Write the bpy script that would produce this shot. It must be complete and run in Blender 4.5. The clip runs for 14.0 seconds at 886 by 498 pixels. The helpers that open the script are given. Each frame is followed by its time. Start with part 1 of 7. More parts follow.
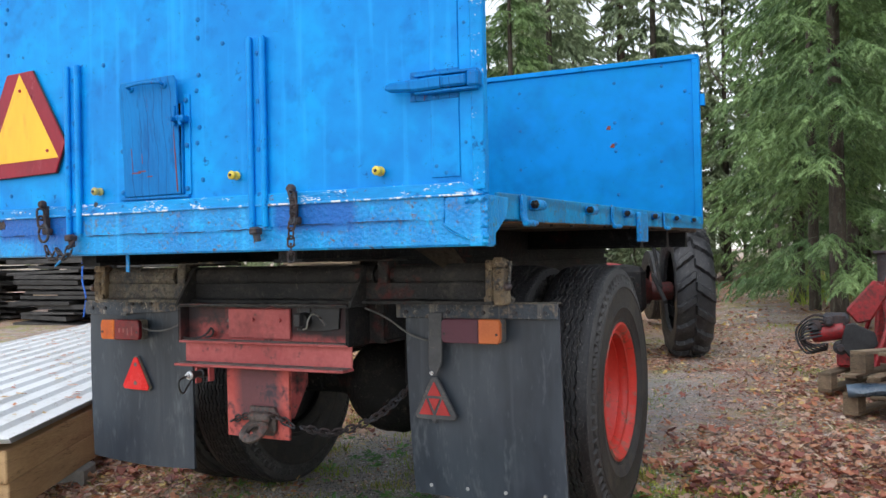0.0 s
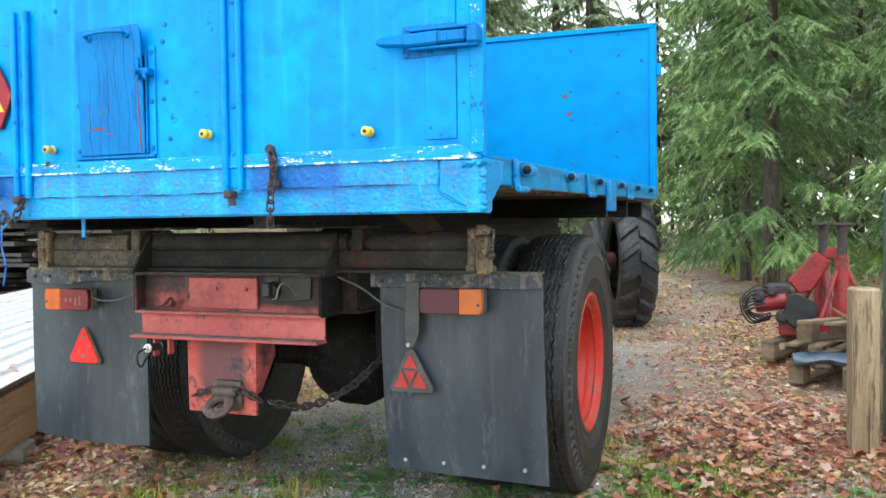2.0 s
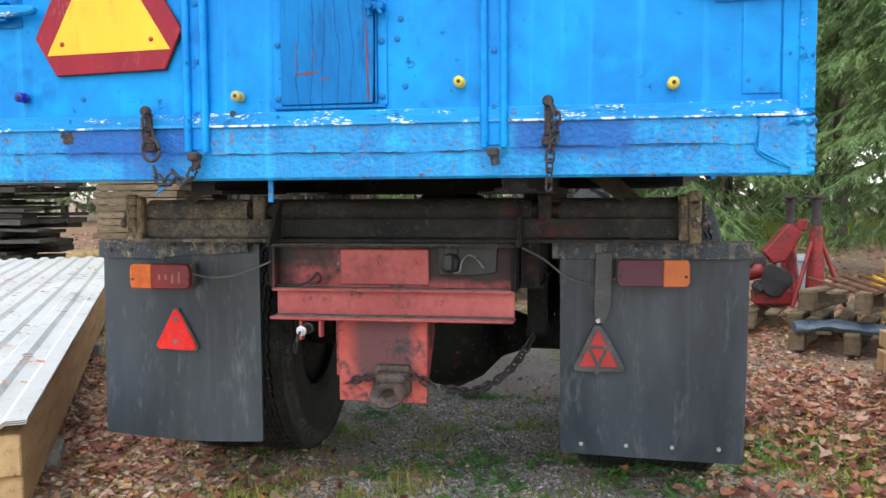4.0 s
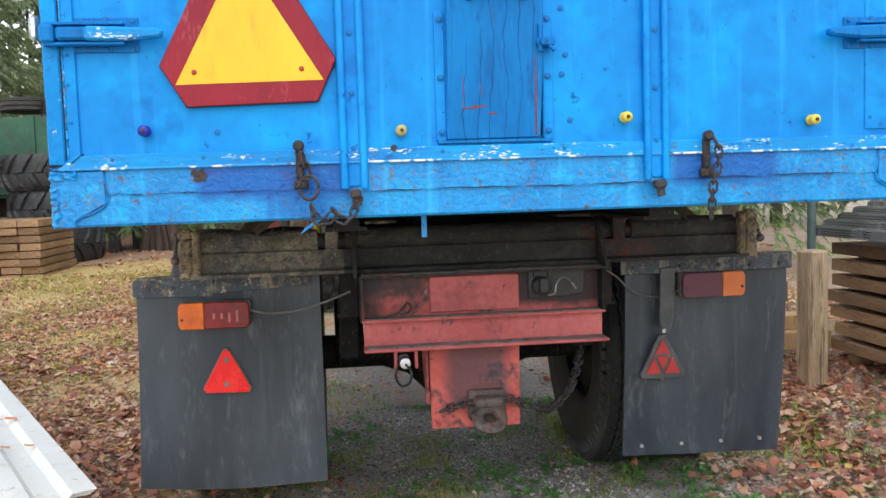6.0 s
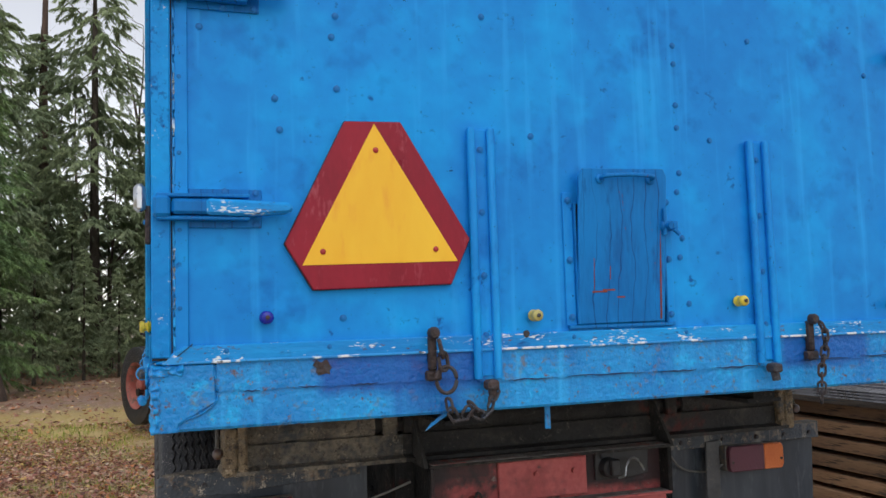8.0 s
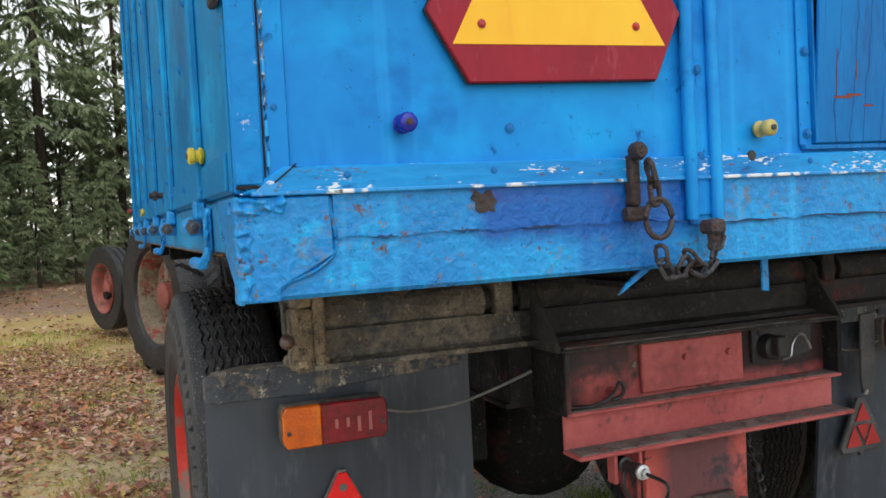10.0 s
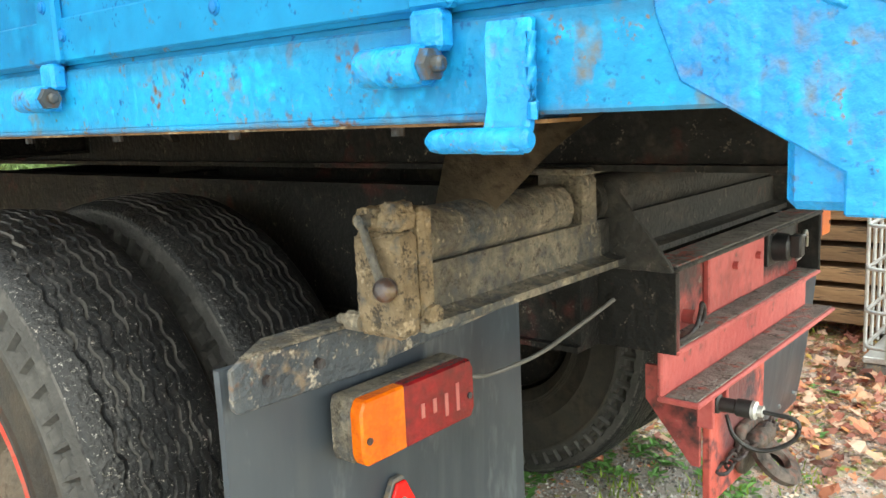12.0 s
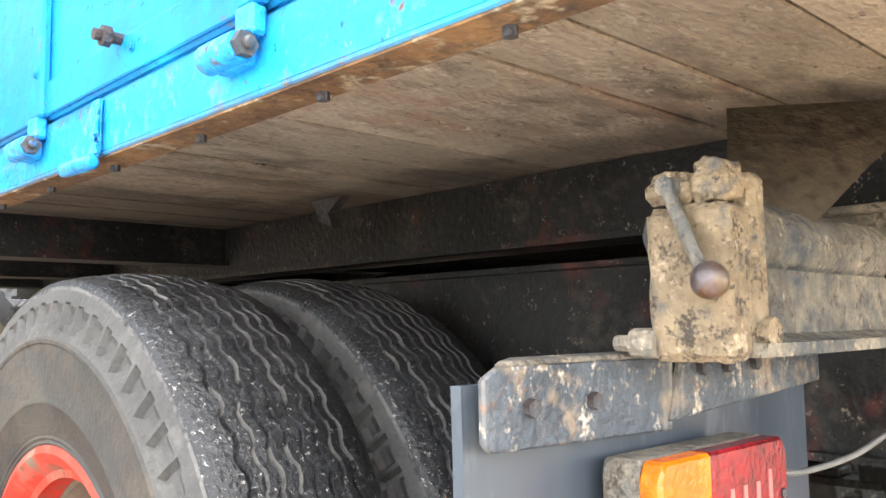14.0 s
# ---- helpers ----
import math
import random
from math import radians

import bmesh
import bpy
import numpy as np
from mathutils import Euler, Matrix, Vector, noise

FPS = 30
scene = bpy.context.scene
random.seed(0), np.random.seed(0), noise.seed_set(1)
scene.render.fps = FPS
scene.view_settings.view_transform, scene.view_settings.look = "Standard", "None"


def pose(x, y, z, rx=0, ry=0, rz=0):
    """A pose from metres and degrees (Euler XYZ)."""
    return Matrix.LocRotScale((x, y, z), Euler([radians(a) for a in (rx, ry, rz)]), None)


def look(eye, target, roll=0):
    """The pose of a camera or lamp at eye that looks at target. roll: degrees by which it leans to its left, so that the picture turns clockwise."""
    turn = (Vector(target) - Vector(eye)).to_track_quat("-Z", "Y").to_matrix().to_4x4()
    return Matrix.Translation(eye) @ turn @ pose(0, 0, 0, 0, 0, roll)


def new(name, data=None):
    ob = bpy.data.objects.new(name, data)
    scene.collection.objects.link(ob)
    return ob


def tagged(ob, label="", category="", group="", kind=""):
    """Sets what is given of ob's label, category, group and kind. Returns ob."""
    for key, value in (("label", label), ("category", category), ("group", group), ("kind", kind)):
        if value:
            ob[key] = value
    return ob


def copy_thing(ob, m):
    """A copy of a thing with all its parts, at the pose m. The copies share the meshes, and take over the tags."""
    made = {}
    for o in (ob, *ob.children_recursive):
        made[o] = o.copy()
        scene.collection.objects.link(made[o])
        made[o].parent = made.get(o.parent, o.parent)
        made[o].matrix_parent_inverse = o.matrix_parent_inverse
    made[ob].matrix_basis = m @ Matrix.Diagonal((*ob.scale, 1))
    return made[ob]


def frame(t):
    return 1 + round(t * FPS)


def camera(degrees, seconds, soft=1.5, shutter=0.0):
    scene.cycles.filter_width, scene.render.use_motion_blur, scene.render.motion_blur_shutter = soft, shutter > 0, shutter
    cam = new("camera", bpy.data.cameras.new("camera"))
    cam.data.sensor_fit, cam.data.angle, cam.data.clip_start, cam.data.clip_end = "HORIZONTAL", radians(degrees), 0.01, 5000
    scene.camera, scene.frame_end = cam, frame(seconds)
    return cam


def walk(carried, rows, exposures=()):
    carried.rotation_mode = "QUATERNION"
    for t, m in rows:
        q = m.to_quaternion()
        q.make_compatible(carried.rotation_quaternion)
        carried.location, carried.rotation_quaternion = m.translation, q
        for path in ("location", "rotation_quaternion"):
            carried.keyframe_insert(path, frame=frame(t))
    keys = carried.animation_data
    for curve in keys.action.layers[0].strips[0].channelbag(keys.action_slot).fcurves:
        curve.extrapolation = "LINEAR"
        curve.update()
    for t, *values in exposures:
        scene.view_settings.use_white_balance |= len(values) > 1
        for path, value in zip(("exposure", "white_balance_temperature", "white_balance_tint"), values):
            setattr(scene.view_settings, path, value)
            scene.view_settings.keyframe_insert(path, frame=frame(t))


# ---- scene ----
cam = camera(55.4, 14.0)
PATH = [
    (0, (2.026, -2.128, 1.224), (1.166, -0.322, 1.236), -1.2),
    (0.5, (2.015, -2.123, 1.223), (1.206, -0.293, 1.198), -2.0),
    (1, (2.007, -2.099, 1.236), (1.209, -0.271, 1.086), -4.7),
    (1.5, (1.987, -2.095, 1.241), (1.216, -0.258, 1.07), -4.8),
    (2, (1.814, -2.088, 1.219), (1.11, -0.217, 1.156), -0.7),
    (2.5, (1.523, -2.128, 1.214), (0.901, -0.227, 1.216), -1.2),
    (3, (1.248, -2.118, 1.188), (0.706, -0.193, 1.146), -1.4),
    (3.5, (0.925, -2.103, 1.187), (0.47, -0.158, 1.098), -0.9),
    (3.7, (0.804, -2.117, 1.192), (0.393, -0.163, 1.083), -0.6),
    (5.8, (-0.328, -2.174, 1.287), (-0.184, -0.186, 1.129), -1.9),
    (6, (-0.435, -2.181, 1.319), (-0.209, -0.199, 1.17), -1.8),
    (6.5, (-0.649, -2.125, 1.38), (-0.288, -0.159, 1.312), -1.2),
    (7, (-0.839, -2.001, 1.452), (-0.329, -0.069, 1.553), -1.7),
    (7.2, (-0.915, -1.967, 1.47), (-0.363, -0.052, 1.634), -1.7),
    (9.3, (-1.276, -1.474, 1.418), (-0.571, 0.395, 1.52), -2.2),
    (9.5, (-1.255, -1.369, 1.394), (-0.568, 0.509, 1.437), -2.1),
    (10, (-1.311, -1.121, 1.344), (-0.567, 0.734, 1.269), -3.0),
    (10.5, (-1.418, -0.834, 1.356), (-0.435, 0.895, 1.14), -4.3),
    (11, (-1.52, -0.554, 1.325), (-0.378, 1.049, 0.97), -3.0),
    (11.5, (-1.611, -0.319, 1.329), (-0.338, 1.156, 0.879), -2.7),
    (12, (-1.681, -0.101, 1.315), (-0.169, 1.166, 0.989), -2.6),
    (12.5, (-1.633, 0.068, 1.207), (0.006, 1.212, 1.121), -0.4),
    (13, (-1.566, 0.164, 1.14), (0.045, 1.349, 1.168), -1.3),
    (13.5, (-1.563, 0.203, 1.104), (-0.063, 1.519, 1.244), -1.9),
    (14, (-1.588, 0.249, 1.076), (-0.202, 1.68, 1.256), -0.9),
]
walk(cam, [(t, look(eye, target, roll)) for t, eye, target, roll in PATH],
     [(0, 1.0, 6450, 10), (0.5, 1.12, 6450, 10), (1.0, 1.28, 6500, 10), (1.5, 1.48, 6500, 6), (2.0, 1.62, 6500, 1), (2.5, 1.27, 6500, 5), (3.5, 1.25, 6600, 8), (6.0, 1.15, 6700, 8), (6.5, 0.95, 6600, 8), (7.0, 0.55, 6500, 12), (7.2, 0.5, 6500, 12), (9.3, 0.38, 7100, 11), (10.0, 0.72, 6900, 9), (10.5, 0.95, 6800, 5), (11.0, 1.42, 7200, 1), (11.5, 1.85, 7200, -3), (12.0, 2.2, 7600, -1), (12.5, 2.38, 7900, 2), (13.0, 3.25, 6700, 4), (13.5, 3.35, 6900, 10), (14.0, 3.25, 7000, 10)])

# ---- daylight: a wet overcast autumn day ----
world = bpy.data.worlds.new("overcast")
scene.world = world
world.use_nodes = True
wn, wl = world.node_tree.nodes, world.node_tree.links
sky = wn.new("ShaderNodeTexSky")
sky.sky_type, sky.sun_disc = "NISHITA", False
sky.sun_elevation, sky.sun_rotation = radians(58), radians(188)
sky.air_density, sky.dust_density = 1.0, 0.6
grey = wn.new("ShaderNodeHueSaturation")
grey.inputs["Saturation"].default_value = 0.30
wl.new(sky.outputs[0], grey.inputs["Color"])
wl.new(grey.outputs[0], wn["Background"].inputs[0])
wn["Background"].inputs[1].default_value = 0.15
sun = new("sun", bpy.data.lights.new("sun", "SUN"))
sun.data.energy, sun.data.angle, sun.data.color = 0.6, radians(70), (1.0, 0.97, 0.93)
sun.matrix_world = look((-1.2, -8.6, 14), (0, 0, 0))

# ---- materials ----
def surf(name, c1, c2, scale=4.0, rough=0.6, bump=0.15, spots=(), metal=0.0, stretch=(1, 1, 1), fine=60.0, island=0.0, per_object=0.0, spread=0.18, gloss=0.5, streak=None, zones=(), runs=None):
    """Two colours mixed at two scales, with relief; spots: (colour, scale, share, roughness) lie over it."""
    m = bpy.data.materials.new(name)
    m.use_nodes = True
    n, l = m.node_tree.nodes, m.node_tree.links
    b = n["Principled BSDF"]
    co, mp = n.new("ShaderNodeTexCoord"), n.new("ShaderNodeMapping")
    l.new(co.outputs["Object"], mp.inputs[0])
    mp.inputs["Scale"].default_value = stretch

    def noise_tex(s, detail=5, dist=0.0):
        t = n.new("ShaderNodeTexNoise")
        t.inputs["Scale"].default_value, t.inputs["Detail"].default_value, t.inputs["Distortion"].default_value = s, detail, dist
        l.new(mp.outputs[0], t.inputs["Vector"])
        return t.outputs["Fac"]

    def ramp(src, lo, hi):
        r = n.new("ShaderNodeMapRange")
        r.inputs[1].default_value, r.inputs[2].default_value = lo, hi
        l.new(src, r.inputs[0])
        return r.outputs[0]

    def mix(fac, a, c):
        x = n.new("ShaderNodeMix")
        x.data_type = "RGBA"
        l.new(fac, x.inputs[0]) if hasattr(fac, "links") else None
        for sock, v in ((x.inputs[6], a), (x.inputs[7], c)):
            if hasattr(v, "links"):
                l.new(v, sock)
            else:
                sock.default_value = (*v, 1)
        return x.outputs[2]

    big, small = noise_tex(scale, 4, 0.4), noise_tex(fine, 6)
    add = n.new("ShaderNodeMath")
    add.operation = "MULTIPLY_ADD"
    l.new(small, add.inputs[0])
    add.inputs[1].default_value = 0.45
    l.new(big, add.inputs[2])
    col = mix(ramp(add.outputs[0], 0.72 - spread, 0.72 + spread), c1, c2)
    rgh = None
    for colour, s, share, soft in spots:
        f = n.new("ShaderNodeMath")
        f.operation = "MULTIPLY_ADD"
        l.new(noise_tex(s * 5.3, 6), f.inputs[0])
        f.inputs[1].default_value = 0.45
        g = n.new("ShaderNodeMath")
        g.operation = "MULTIPLY"
        l.new(noise_tex(s, 6, 0.3), g.inputs[0])
        g.inputs[1].default_value = 0.55
        l.new(g.outputs[0], f.inputs[2])
        edge = 0.655 - 0.31 * share
        col = mix(ramp(f.outputs[0], edge - 0.06 * soft, edge + 0.07 * soft), col, colour)
    if streak:
        mp2, t2 = n.new("ShaderNodeMapping"), n.new("ShaderNodeTexNoise")
        l.new(co.outputs["Object"], mp2.inputs[0])
        mp2.inputs["Scale"].default_value = (26, 26, 1.3)
        l.new(mp2.outputs[0], t2.inputs["Vector"])
        t2.inputs["Scale"].default_value, t2.inputs["Detail"].default_value = 1.0, 4
        col = mix(ramp(t2.outputs["Fac"], 0.57, 0.76), col, streak)
    if zones:
        # stretches of another colour or painted-in shade, with ragged soft borders
        wob, sep = n.new("ShaderNodeMapping"), n.new("ShaderNodeSeparateXYZ")
        l.new(co.outputs["Object"], wob.inputs[0])
        nz = n.new("ShaderNodeTexNoise")
        nz.inputs["Scale"].default_value, nz.inputs["Detail"].default_value = 9, 5
        l.new(wob.outputs[0], nz.inputs["Vector"])
        l.new(co.outputs["Object"], sep.inputs[0])
        for ax, a0, a1, bx, b0, b1, colour, soft, amount in zones:
            fac = None
            for axis, lo, hi in ((ax, a0, a1), (bx, b0, b1)):
                off = n.new("ShaderNodeMath")
                off.operation = "MULTIPLY_ADD"
                l.new(nz.outputs["Fac"], off.inputs[0])
                off.inputs[1].default_value = 3.2 * soft
                l.new(sep.outputs[axis], off.inputs[2])
                for p, q in ((lo + 0.6 * soft, lo + 2.6 * soft), (hi + 2.6 * soft, hi + 0.6 * soft)):
                    w = ramp(off.outputs[0], p, q)
                    if fac is None:
                        fac = w
                    else:
                        k = n.new("ShaderNodeMath")
                        k.operation = "MULTIPLY"
                        l.new(fac, k.inputs[0])
                        l.new(w, k.inputs[1])
                        fac = k.outputs[0]
            k = n.new("ShaderNodeMath")
            k.operation = "MULTIPLY"
            l.new(fac, k.inputs[0])
            k.inputs[1].default_value = amount
            col = mix(k.outputs[0], col, colour)
    if runs:
        # thin wandering lines of run paint
        wv = n.new("ShaderNodeTexWave")
        wv.bands_direction = "X"
        wv.inputs["Scale"].default_value, wv.inputs["Distortion"].default_value, wv.inputs["Detail"].default_value, wv.inputs["Detail Scale"].default_value = 9.5, 7.0, 3, 1.1
        mp3 = n.new("ShaderNodeMapping")
        mp3.inputs["Scale"].default_value = (1, 1, 0.4)
        l.new(co.outputs["Object"], mp3.inputs[0])
        l.new(mp3.outputs[0], wv.inputs["Vector"])
        k = n.new("ShaderNodeMath")
        k.operation = "MULTIPLY"
        l.new(ramp(wv.outputs["Fac"], 0.985, 0.999), k.inputs[0])
        l.new(ramp(noise_tex(2.3, 3), 0.42, 0.58), k.inputs[1])
        col = mix(k.outputs[0], col, runs)
    if island or per_object:
        src = n.new("ShaderNodeNewGeometry").outputs["Random Per Island"] if island else n.new("ShaderNodeObjectInfo").outputs["Random"]
        hs = n.new("ShaderNodeHueSaturation")
        k = island or per_object
        l.new(ramp(src, 0, 1), hs.inputs["Value"])
        mr = hs.inputs["Value"].links[0].from_node
        mr.inputs[3].default_value, mr.inputs[4].default_value = 1 - k, 1 + k
        l.new(col, hs.inputs["Color"])
        col = hs.outputs[0]
    l.new(col, b.inputs["Base Color"])
    b.inputs["Metallic"].default_value = metal
    b.inputs["Specular IOR Level"].default_value = gloss
    rr = n.new("ShaderNodeMapRange")
    rr.inputs[3].default_value, rr.inputs[4].default_value = max(rough - 0.12, 0.05), min(rough + 0.12, 1)
    l.new(add.outputs[0], rr.inputs[0])
    rr.inputs[1].default_value, rr.inputs[2].default_value = 0.4, 1.0
    l.new(rr.outputs[0], b.inputs["Roughness"])
    if bump:
        bp = n.new("ShaderNodeBump")
        bp.inputs["Strength"].default_value, bp.inputs["Distance"].default_value = bump, 0.01
        hg = n.new("ShaderNodeMath")
        hg.operation = "MULTIPLY_ADD"
        l.new(big, hg.inputs[0])
        hg.inputs[1].default_value = 0.3
        l.new(small, hg.inputs[2])
        l.new(hg.outputs[0], bp.inputs["Height"])
        l.new(bp.outputs[0], b.inputs["Normal"])
    return m


RUST, MUD, WHITE_CHIP = (0.13, 0.058, 0.028), (0.27, 0.19, 0.12), (0.50, 0.60, 0.66)
BLUE = surf("blue_paint", (0.003, 0.215, 0.64), (0.005, 0.295, 0.76), 2.2, 0.44, 0.12, [((0.0, 0.37, 0.84), 2.3, 0.24, 1.6), ((0.0, 0.12, 0.46), 4.0, 0.08, 1.5), ((0.0, 0.05, 0.17), 45, 0.035, 0.3), ((0.0, 0.10, 0.36), 14, 0.04, 0.5)], fine=22, gloss=0.18, streak=(0.02, 0.37, 0.84))
RAIL_SPOTS = [((0.0, 0.42, 0.84), 12, 0.18, 1.0), ((0.0, 0.07, 0.26), 34, 0.08, 0.6), ((0.17, 0.13, 0.07), 13, 0.09, 1.3), (RUST, 18, 0.11, 0.6), ((0.20, 0.12, 0.05), 40, 0.08, 0.6)]
BLUE_RAIL = surf("blue_paint_chipped", (0.004, 0.205, 0.58), (0.006, 0.33, 0.76), 5, 0.32, 0.5, RAIL_SPOTS, fine=80, gloss=0.4, streak=(0.02, 0.40, 0.84))
BLUE_LIP = surf("blue_paint_scraped", (0.0, 0.21, 0.60), (0.0, 0.32, 0.76), 4, 0.40, 0.25, [((0.0, 0.08, 0.3), 20, 0.12, 0.8), ((0.62, 0.72, 0.78), 34, 0.20, 0.3), (RUST, 36, 0.07, 0.5)], fine=50, stretch=(0.45, 1, 1.5), gloss=0.3)
# rail: same blue, shade-side teal put into it; rust zone below, darker band above
BLUE_SIDE_SHADED = surf("blue_paint_side", (0.004, 0.20, 0.47), (0.006, 0.32, 0.64), 4, 0.40, 0.3, RAIL_SPOTS, fine=60, gloss=0.25, zones=[(2, 1.284, 1.306, 1, -1, 9, (0.12, 0.062, 0.025), 0.008, 0.8), (2, 1.372, 1.394, 1, -1, 9, (0.02, 0.10, 0.22), 0.006, 0.5)])
# sideboard: same blue, darkened and greened for the shaded side
BLUE_SHEET_SHADED = surf("blue_paint_sideboard", (0.002, 0.155, 0.38), (0.004, 0.235, 0.52), 2.5, 0.42, 0.2, [((0.0, 0.38, 0.74), 3, 0.2, 1.5), ((0.0, 0.07, 0.26), 30, 0.06, 0.5), ((0.12, 0.09, 0.04), 25, 0.05, 0.7)], fine=30, gloss=0.18)
BLUE_FOLD = surf("blue_paint_fold", (0.0, 0.21, 0.60), (0.0, 0.31, 0.75), 4, 0.44, 0.3, [(WHITE_CHIP, 30, 0.08, 0.4), ((0.0, 0.08, 0.3), 20, 0.12, 0.8)], fine=50, gloss=0.2)
TOUCH_UP = (0.0, 0.075, 0.40)
BLUE_STRIP = surf("blue_paint_touched_up", (0.004, 0.205, 0.58), (0.006, 0.33, 0.76), 5, 0.32, 0.5, RAIL_SPOTS, fine=80, gloss=0.4, streak=(0.02, 0.40, 0.84), zones=[(0, -0.80, -0.41, 2, 1.30, 1.40, TOUCH_UP, 0.014, 0.8), (0, 0.44, 0.73, 2, 1.30, 1.40, TOUCH_UP, 0.014, 0.75), (0, -0.64, -0.46, 2, 1.24, 1.31, TOUCH_UP, 0.02, 0.5)])
BLUE_HATCH = surf("blue_paint_hatch", (0.0, 0.135, 0.43), (0.0, 0.20, 0.57), 3, 0.44, 0.3, [((0.0, 0.11, 0.36), 6, 0.12, 1.0), ((0.2, 0.035, 0.02), 16, 0.02, 0.3)], fine=30, stretch=(3, 3, 0.6), gloss=0.2, runs=(0.0, 0.05, 0.2))
WORN_BEAD = surf("blue_paint_worn_bead", (0.0, 0.24, 0.66), (0.0, 0.34, 0.78), 6, 0.4, 0.3, [((0.62, 0.72, 0.78), 9, 0.30, 0.5)], fine=60)
BLUE_FAR = surf("blue_paint_board", (0.0, 0.18, 0.54), (0.0, 0.26, 0.66), 1.3, 0.48, 0.12, [((0.0, 0.27, 0.76), 1.1, 0.3, 1.2), ((0.0, 0.08, 0.28), 12, 0.02, 0.6)], fine=16, gloss=0.15)
BLACK = surf("black_chassis", (0.0065, 0.0068, 0.0075), (0.018, 0.018, 0.0185), 7, 0.64, 0.6, [((0.048, 0.041, 0.035), 9, 0.13, 1.3), ((0.075, 0.02, 0.018), 4, 0.08, 1.0), ((0.15, 0.13, 0.11), 42, 0.06, 0.6)], fine=70, gloss=0.22)
MUDDY = surf("mud_caked_steel", (0.09, 0.079, 0.064), (0.235, 0.205, 0.162), 9, 0.9, 1.0, [((0.055, 0.065, 0.076), 8, 0.42, 1.2), ((0.05, 0.042, 0.033), 60, 0.24, 0.9), ((0.40, 0.34, 0.26), 30, 0.12, 1.0)], fine=95)
MUD_DARK = surf("grimy_steel", (0.019, 0.0195, 0.0205), (0.046, 0.0455, 0.045), 7, 0.68, 0.7, [((0.08, 0.072, 0.062), 8, 0.16, 1.3), ((0.12, 0.025, 0.022), 4, 0.06, 0.8), ((0.15, 0.13, 0.115), 45, 0.06, 0.7)], fine=90, gloss=0.35)
MUDPAINT = surf("dark_paint_mud_splashed", (0.026, 0.036, 0.050), (0.058, 0.072, 0.090), 9, 0.5, 0.6, [((0.30, 0.22, 0.145), 11, 0.17, 1.3), ((0.50, 0.44, 0.36), 36, 0.13, 0.9), (RUST, 14, 0.08, 0.7)], fine=90, streak=(0.36, 0.31, 0.25))
# zones: darker at the left end and upper left, near black upper right
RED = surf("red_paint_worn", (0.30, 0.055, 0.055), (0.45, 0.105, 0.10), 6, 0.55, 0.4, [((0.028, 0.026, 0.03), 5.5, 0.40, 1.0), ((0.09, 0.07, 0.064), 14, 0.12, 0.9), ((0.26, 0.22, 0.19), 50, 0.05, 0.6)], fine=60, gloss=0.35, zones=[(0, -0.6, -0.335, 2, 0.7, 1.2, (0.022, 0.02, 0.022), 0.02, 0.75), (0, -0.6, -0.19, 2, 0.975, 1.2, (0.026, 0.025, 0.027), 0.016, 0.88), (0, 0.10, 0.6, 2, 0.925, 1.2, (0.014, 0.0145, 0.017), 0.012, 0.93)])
RED_CLEAN = surf("red_paint", (0.42, 0.085, 0.085), (0.56, 0.15, 0.145), 5, 0.52, 0.25, [((0.25, 0.06, 0.06), 6, 0.2, 1.4), ((0.11, 0.06, 0.058), 12, 0.06, 0.7)], fine=60, gloss=0.35)
RED_PLATE = surf("red_paint_flaked", (0.42, 0.075, 0.065), (0.54, 0.125, 0.105), 6, 0.6, 0.4, [((0.035, 0.04, 0.055), 6, 0.30, 0.8), ((0.10, 0.03, 0.03), 12, 0.15, 0.8)], fine=50, gloss=0.3, zones=[(0, -0.13, 0.075, 2, 0.60, 0.81, (0.045, 0.048, 0.06), 0.022, 0.75)])
RUBBER = surf("tyre_rubber", (0.010, 0.0108, 0.0125), (0.023, 0.0245, 0.028), 8, 0.42, 0.5, [((0.05, 0.05, 0.053), 14, 0.10, 1.2), ((0.42, 0.40, 0.38), 150, 0.11, 0.35), ((0.42, 0.38, 0.34), 70, 0.03, 0.25)], fine=130, gloss=0.45)
RUBBER_DUSTY = surf("tyre_sidewall", (0.026, 0.025, 0.0245), (0.052, 0.049, 0.045), 3, 0.7, 0.25, [((0.085, 0.068, 0.05), 4, 0.16, 2.2), ((0.018, 0.017, 0.017), 9, 0.15, 1.6)], fine=120)
RUBBER_BAND = surf("tyre_shoulder_band", (0.036, 0.036, 0.0365), (0.075, 0.073, 0.071), 5, 0.7, 0.3, [((0.12, 0.115, 0.108), 9, 0.14, 1.4)], fine=120)
GROOVE_DUST = surf("groove_dust", (0.055, 0.054, 0.055), (0.13, 0.125, 0.12), 12, 0.85, 0.3, [((0.02, 0.02, 0.023), 16, 0.36, 0.9)], fine=120)
FLAP = surf("rubber_mud_flap", (0.024, 0.032, 0.045), (0.040, 0.052, 0.070), 1.6, 0.36, 0.06, [((0.066, 0.082, 0.102), 1.5, 0.30, 2.4), ((0.11, 0.13, 0.15), 9, 0.05, 1.6)], fine=14, stretch=(1.8, 1, 0.5), streak=(0.058, 0.071, 0.088))
RIM = surf("red_rim_paint", (0.56, 0.03, 0.02), (0.68, 0.055, 0.035), 5, 0.5, 0.15, [((0.19, 0.15, 0.115), 5, 0.30, 0.9), (RUST, 15, 0.15, 0.8)], fine=50)
RIM_DUSTY = surf("dusty_red_rim", (0.26, 0.06, 0.045), (0.40, 0.13, 0.10), 6, 0.7, 0.3, [((0.10, 0.075, 0.06), 8, 0.3, 1.0)], fine=50)
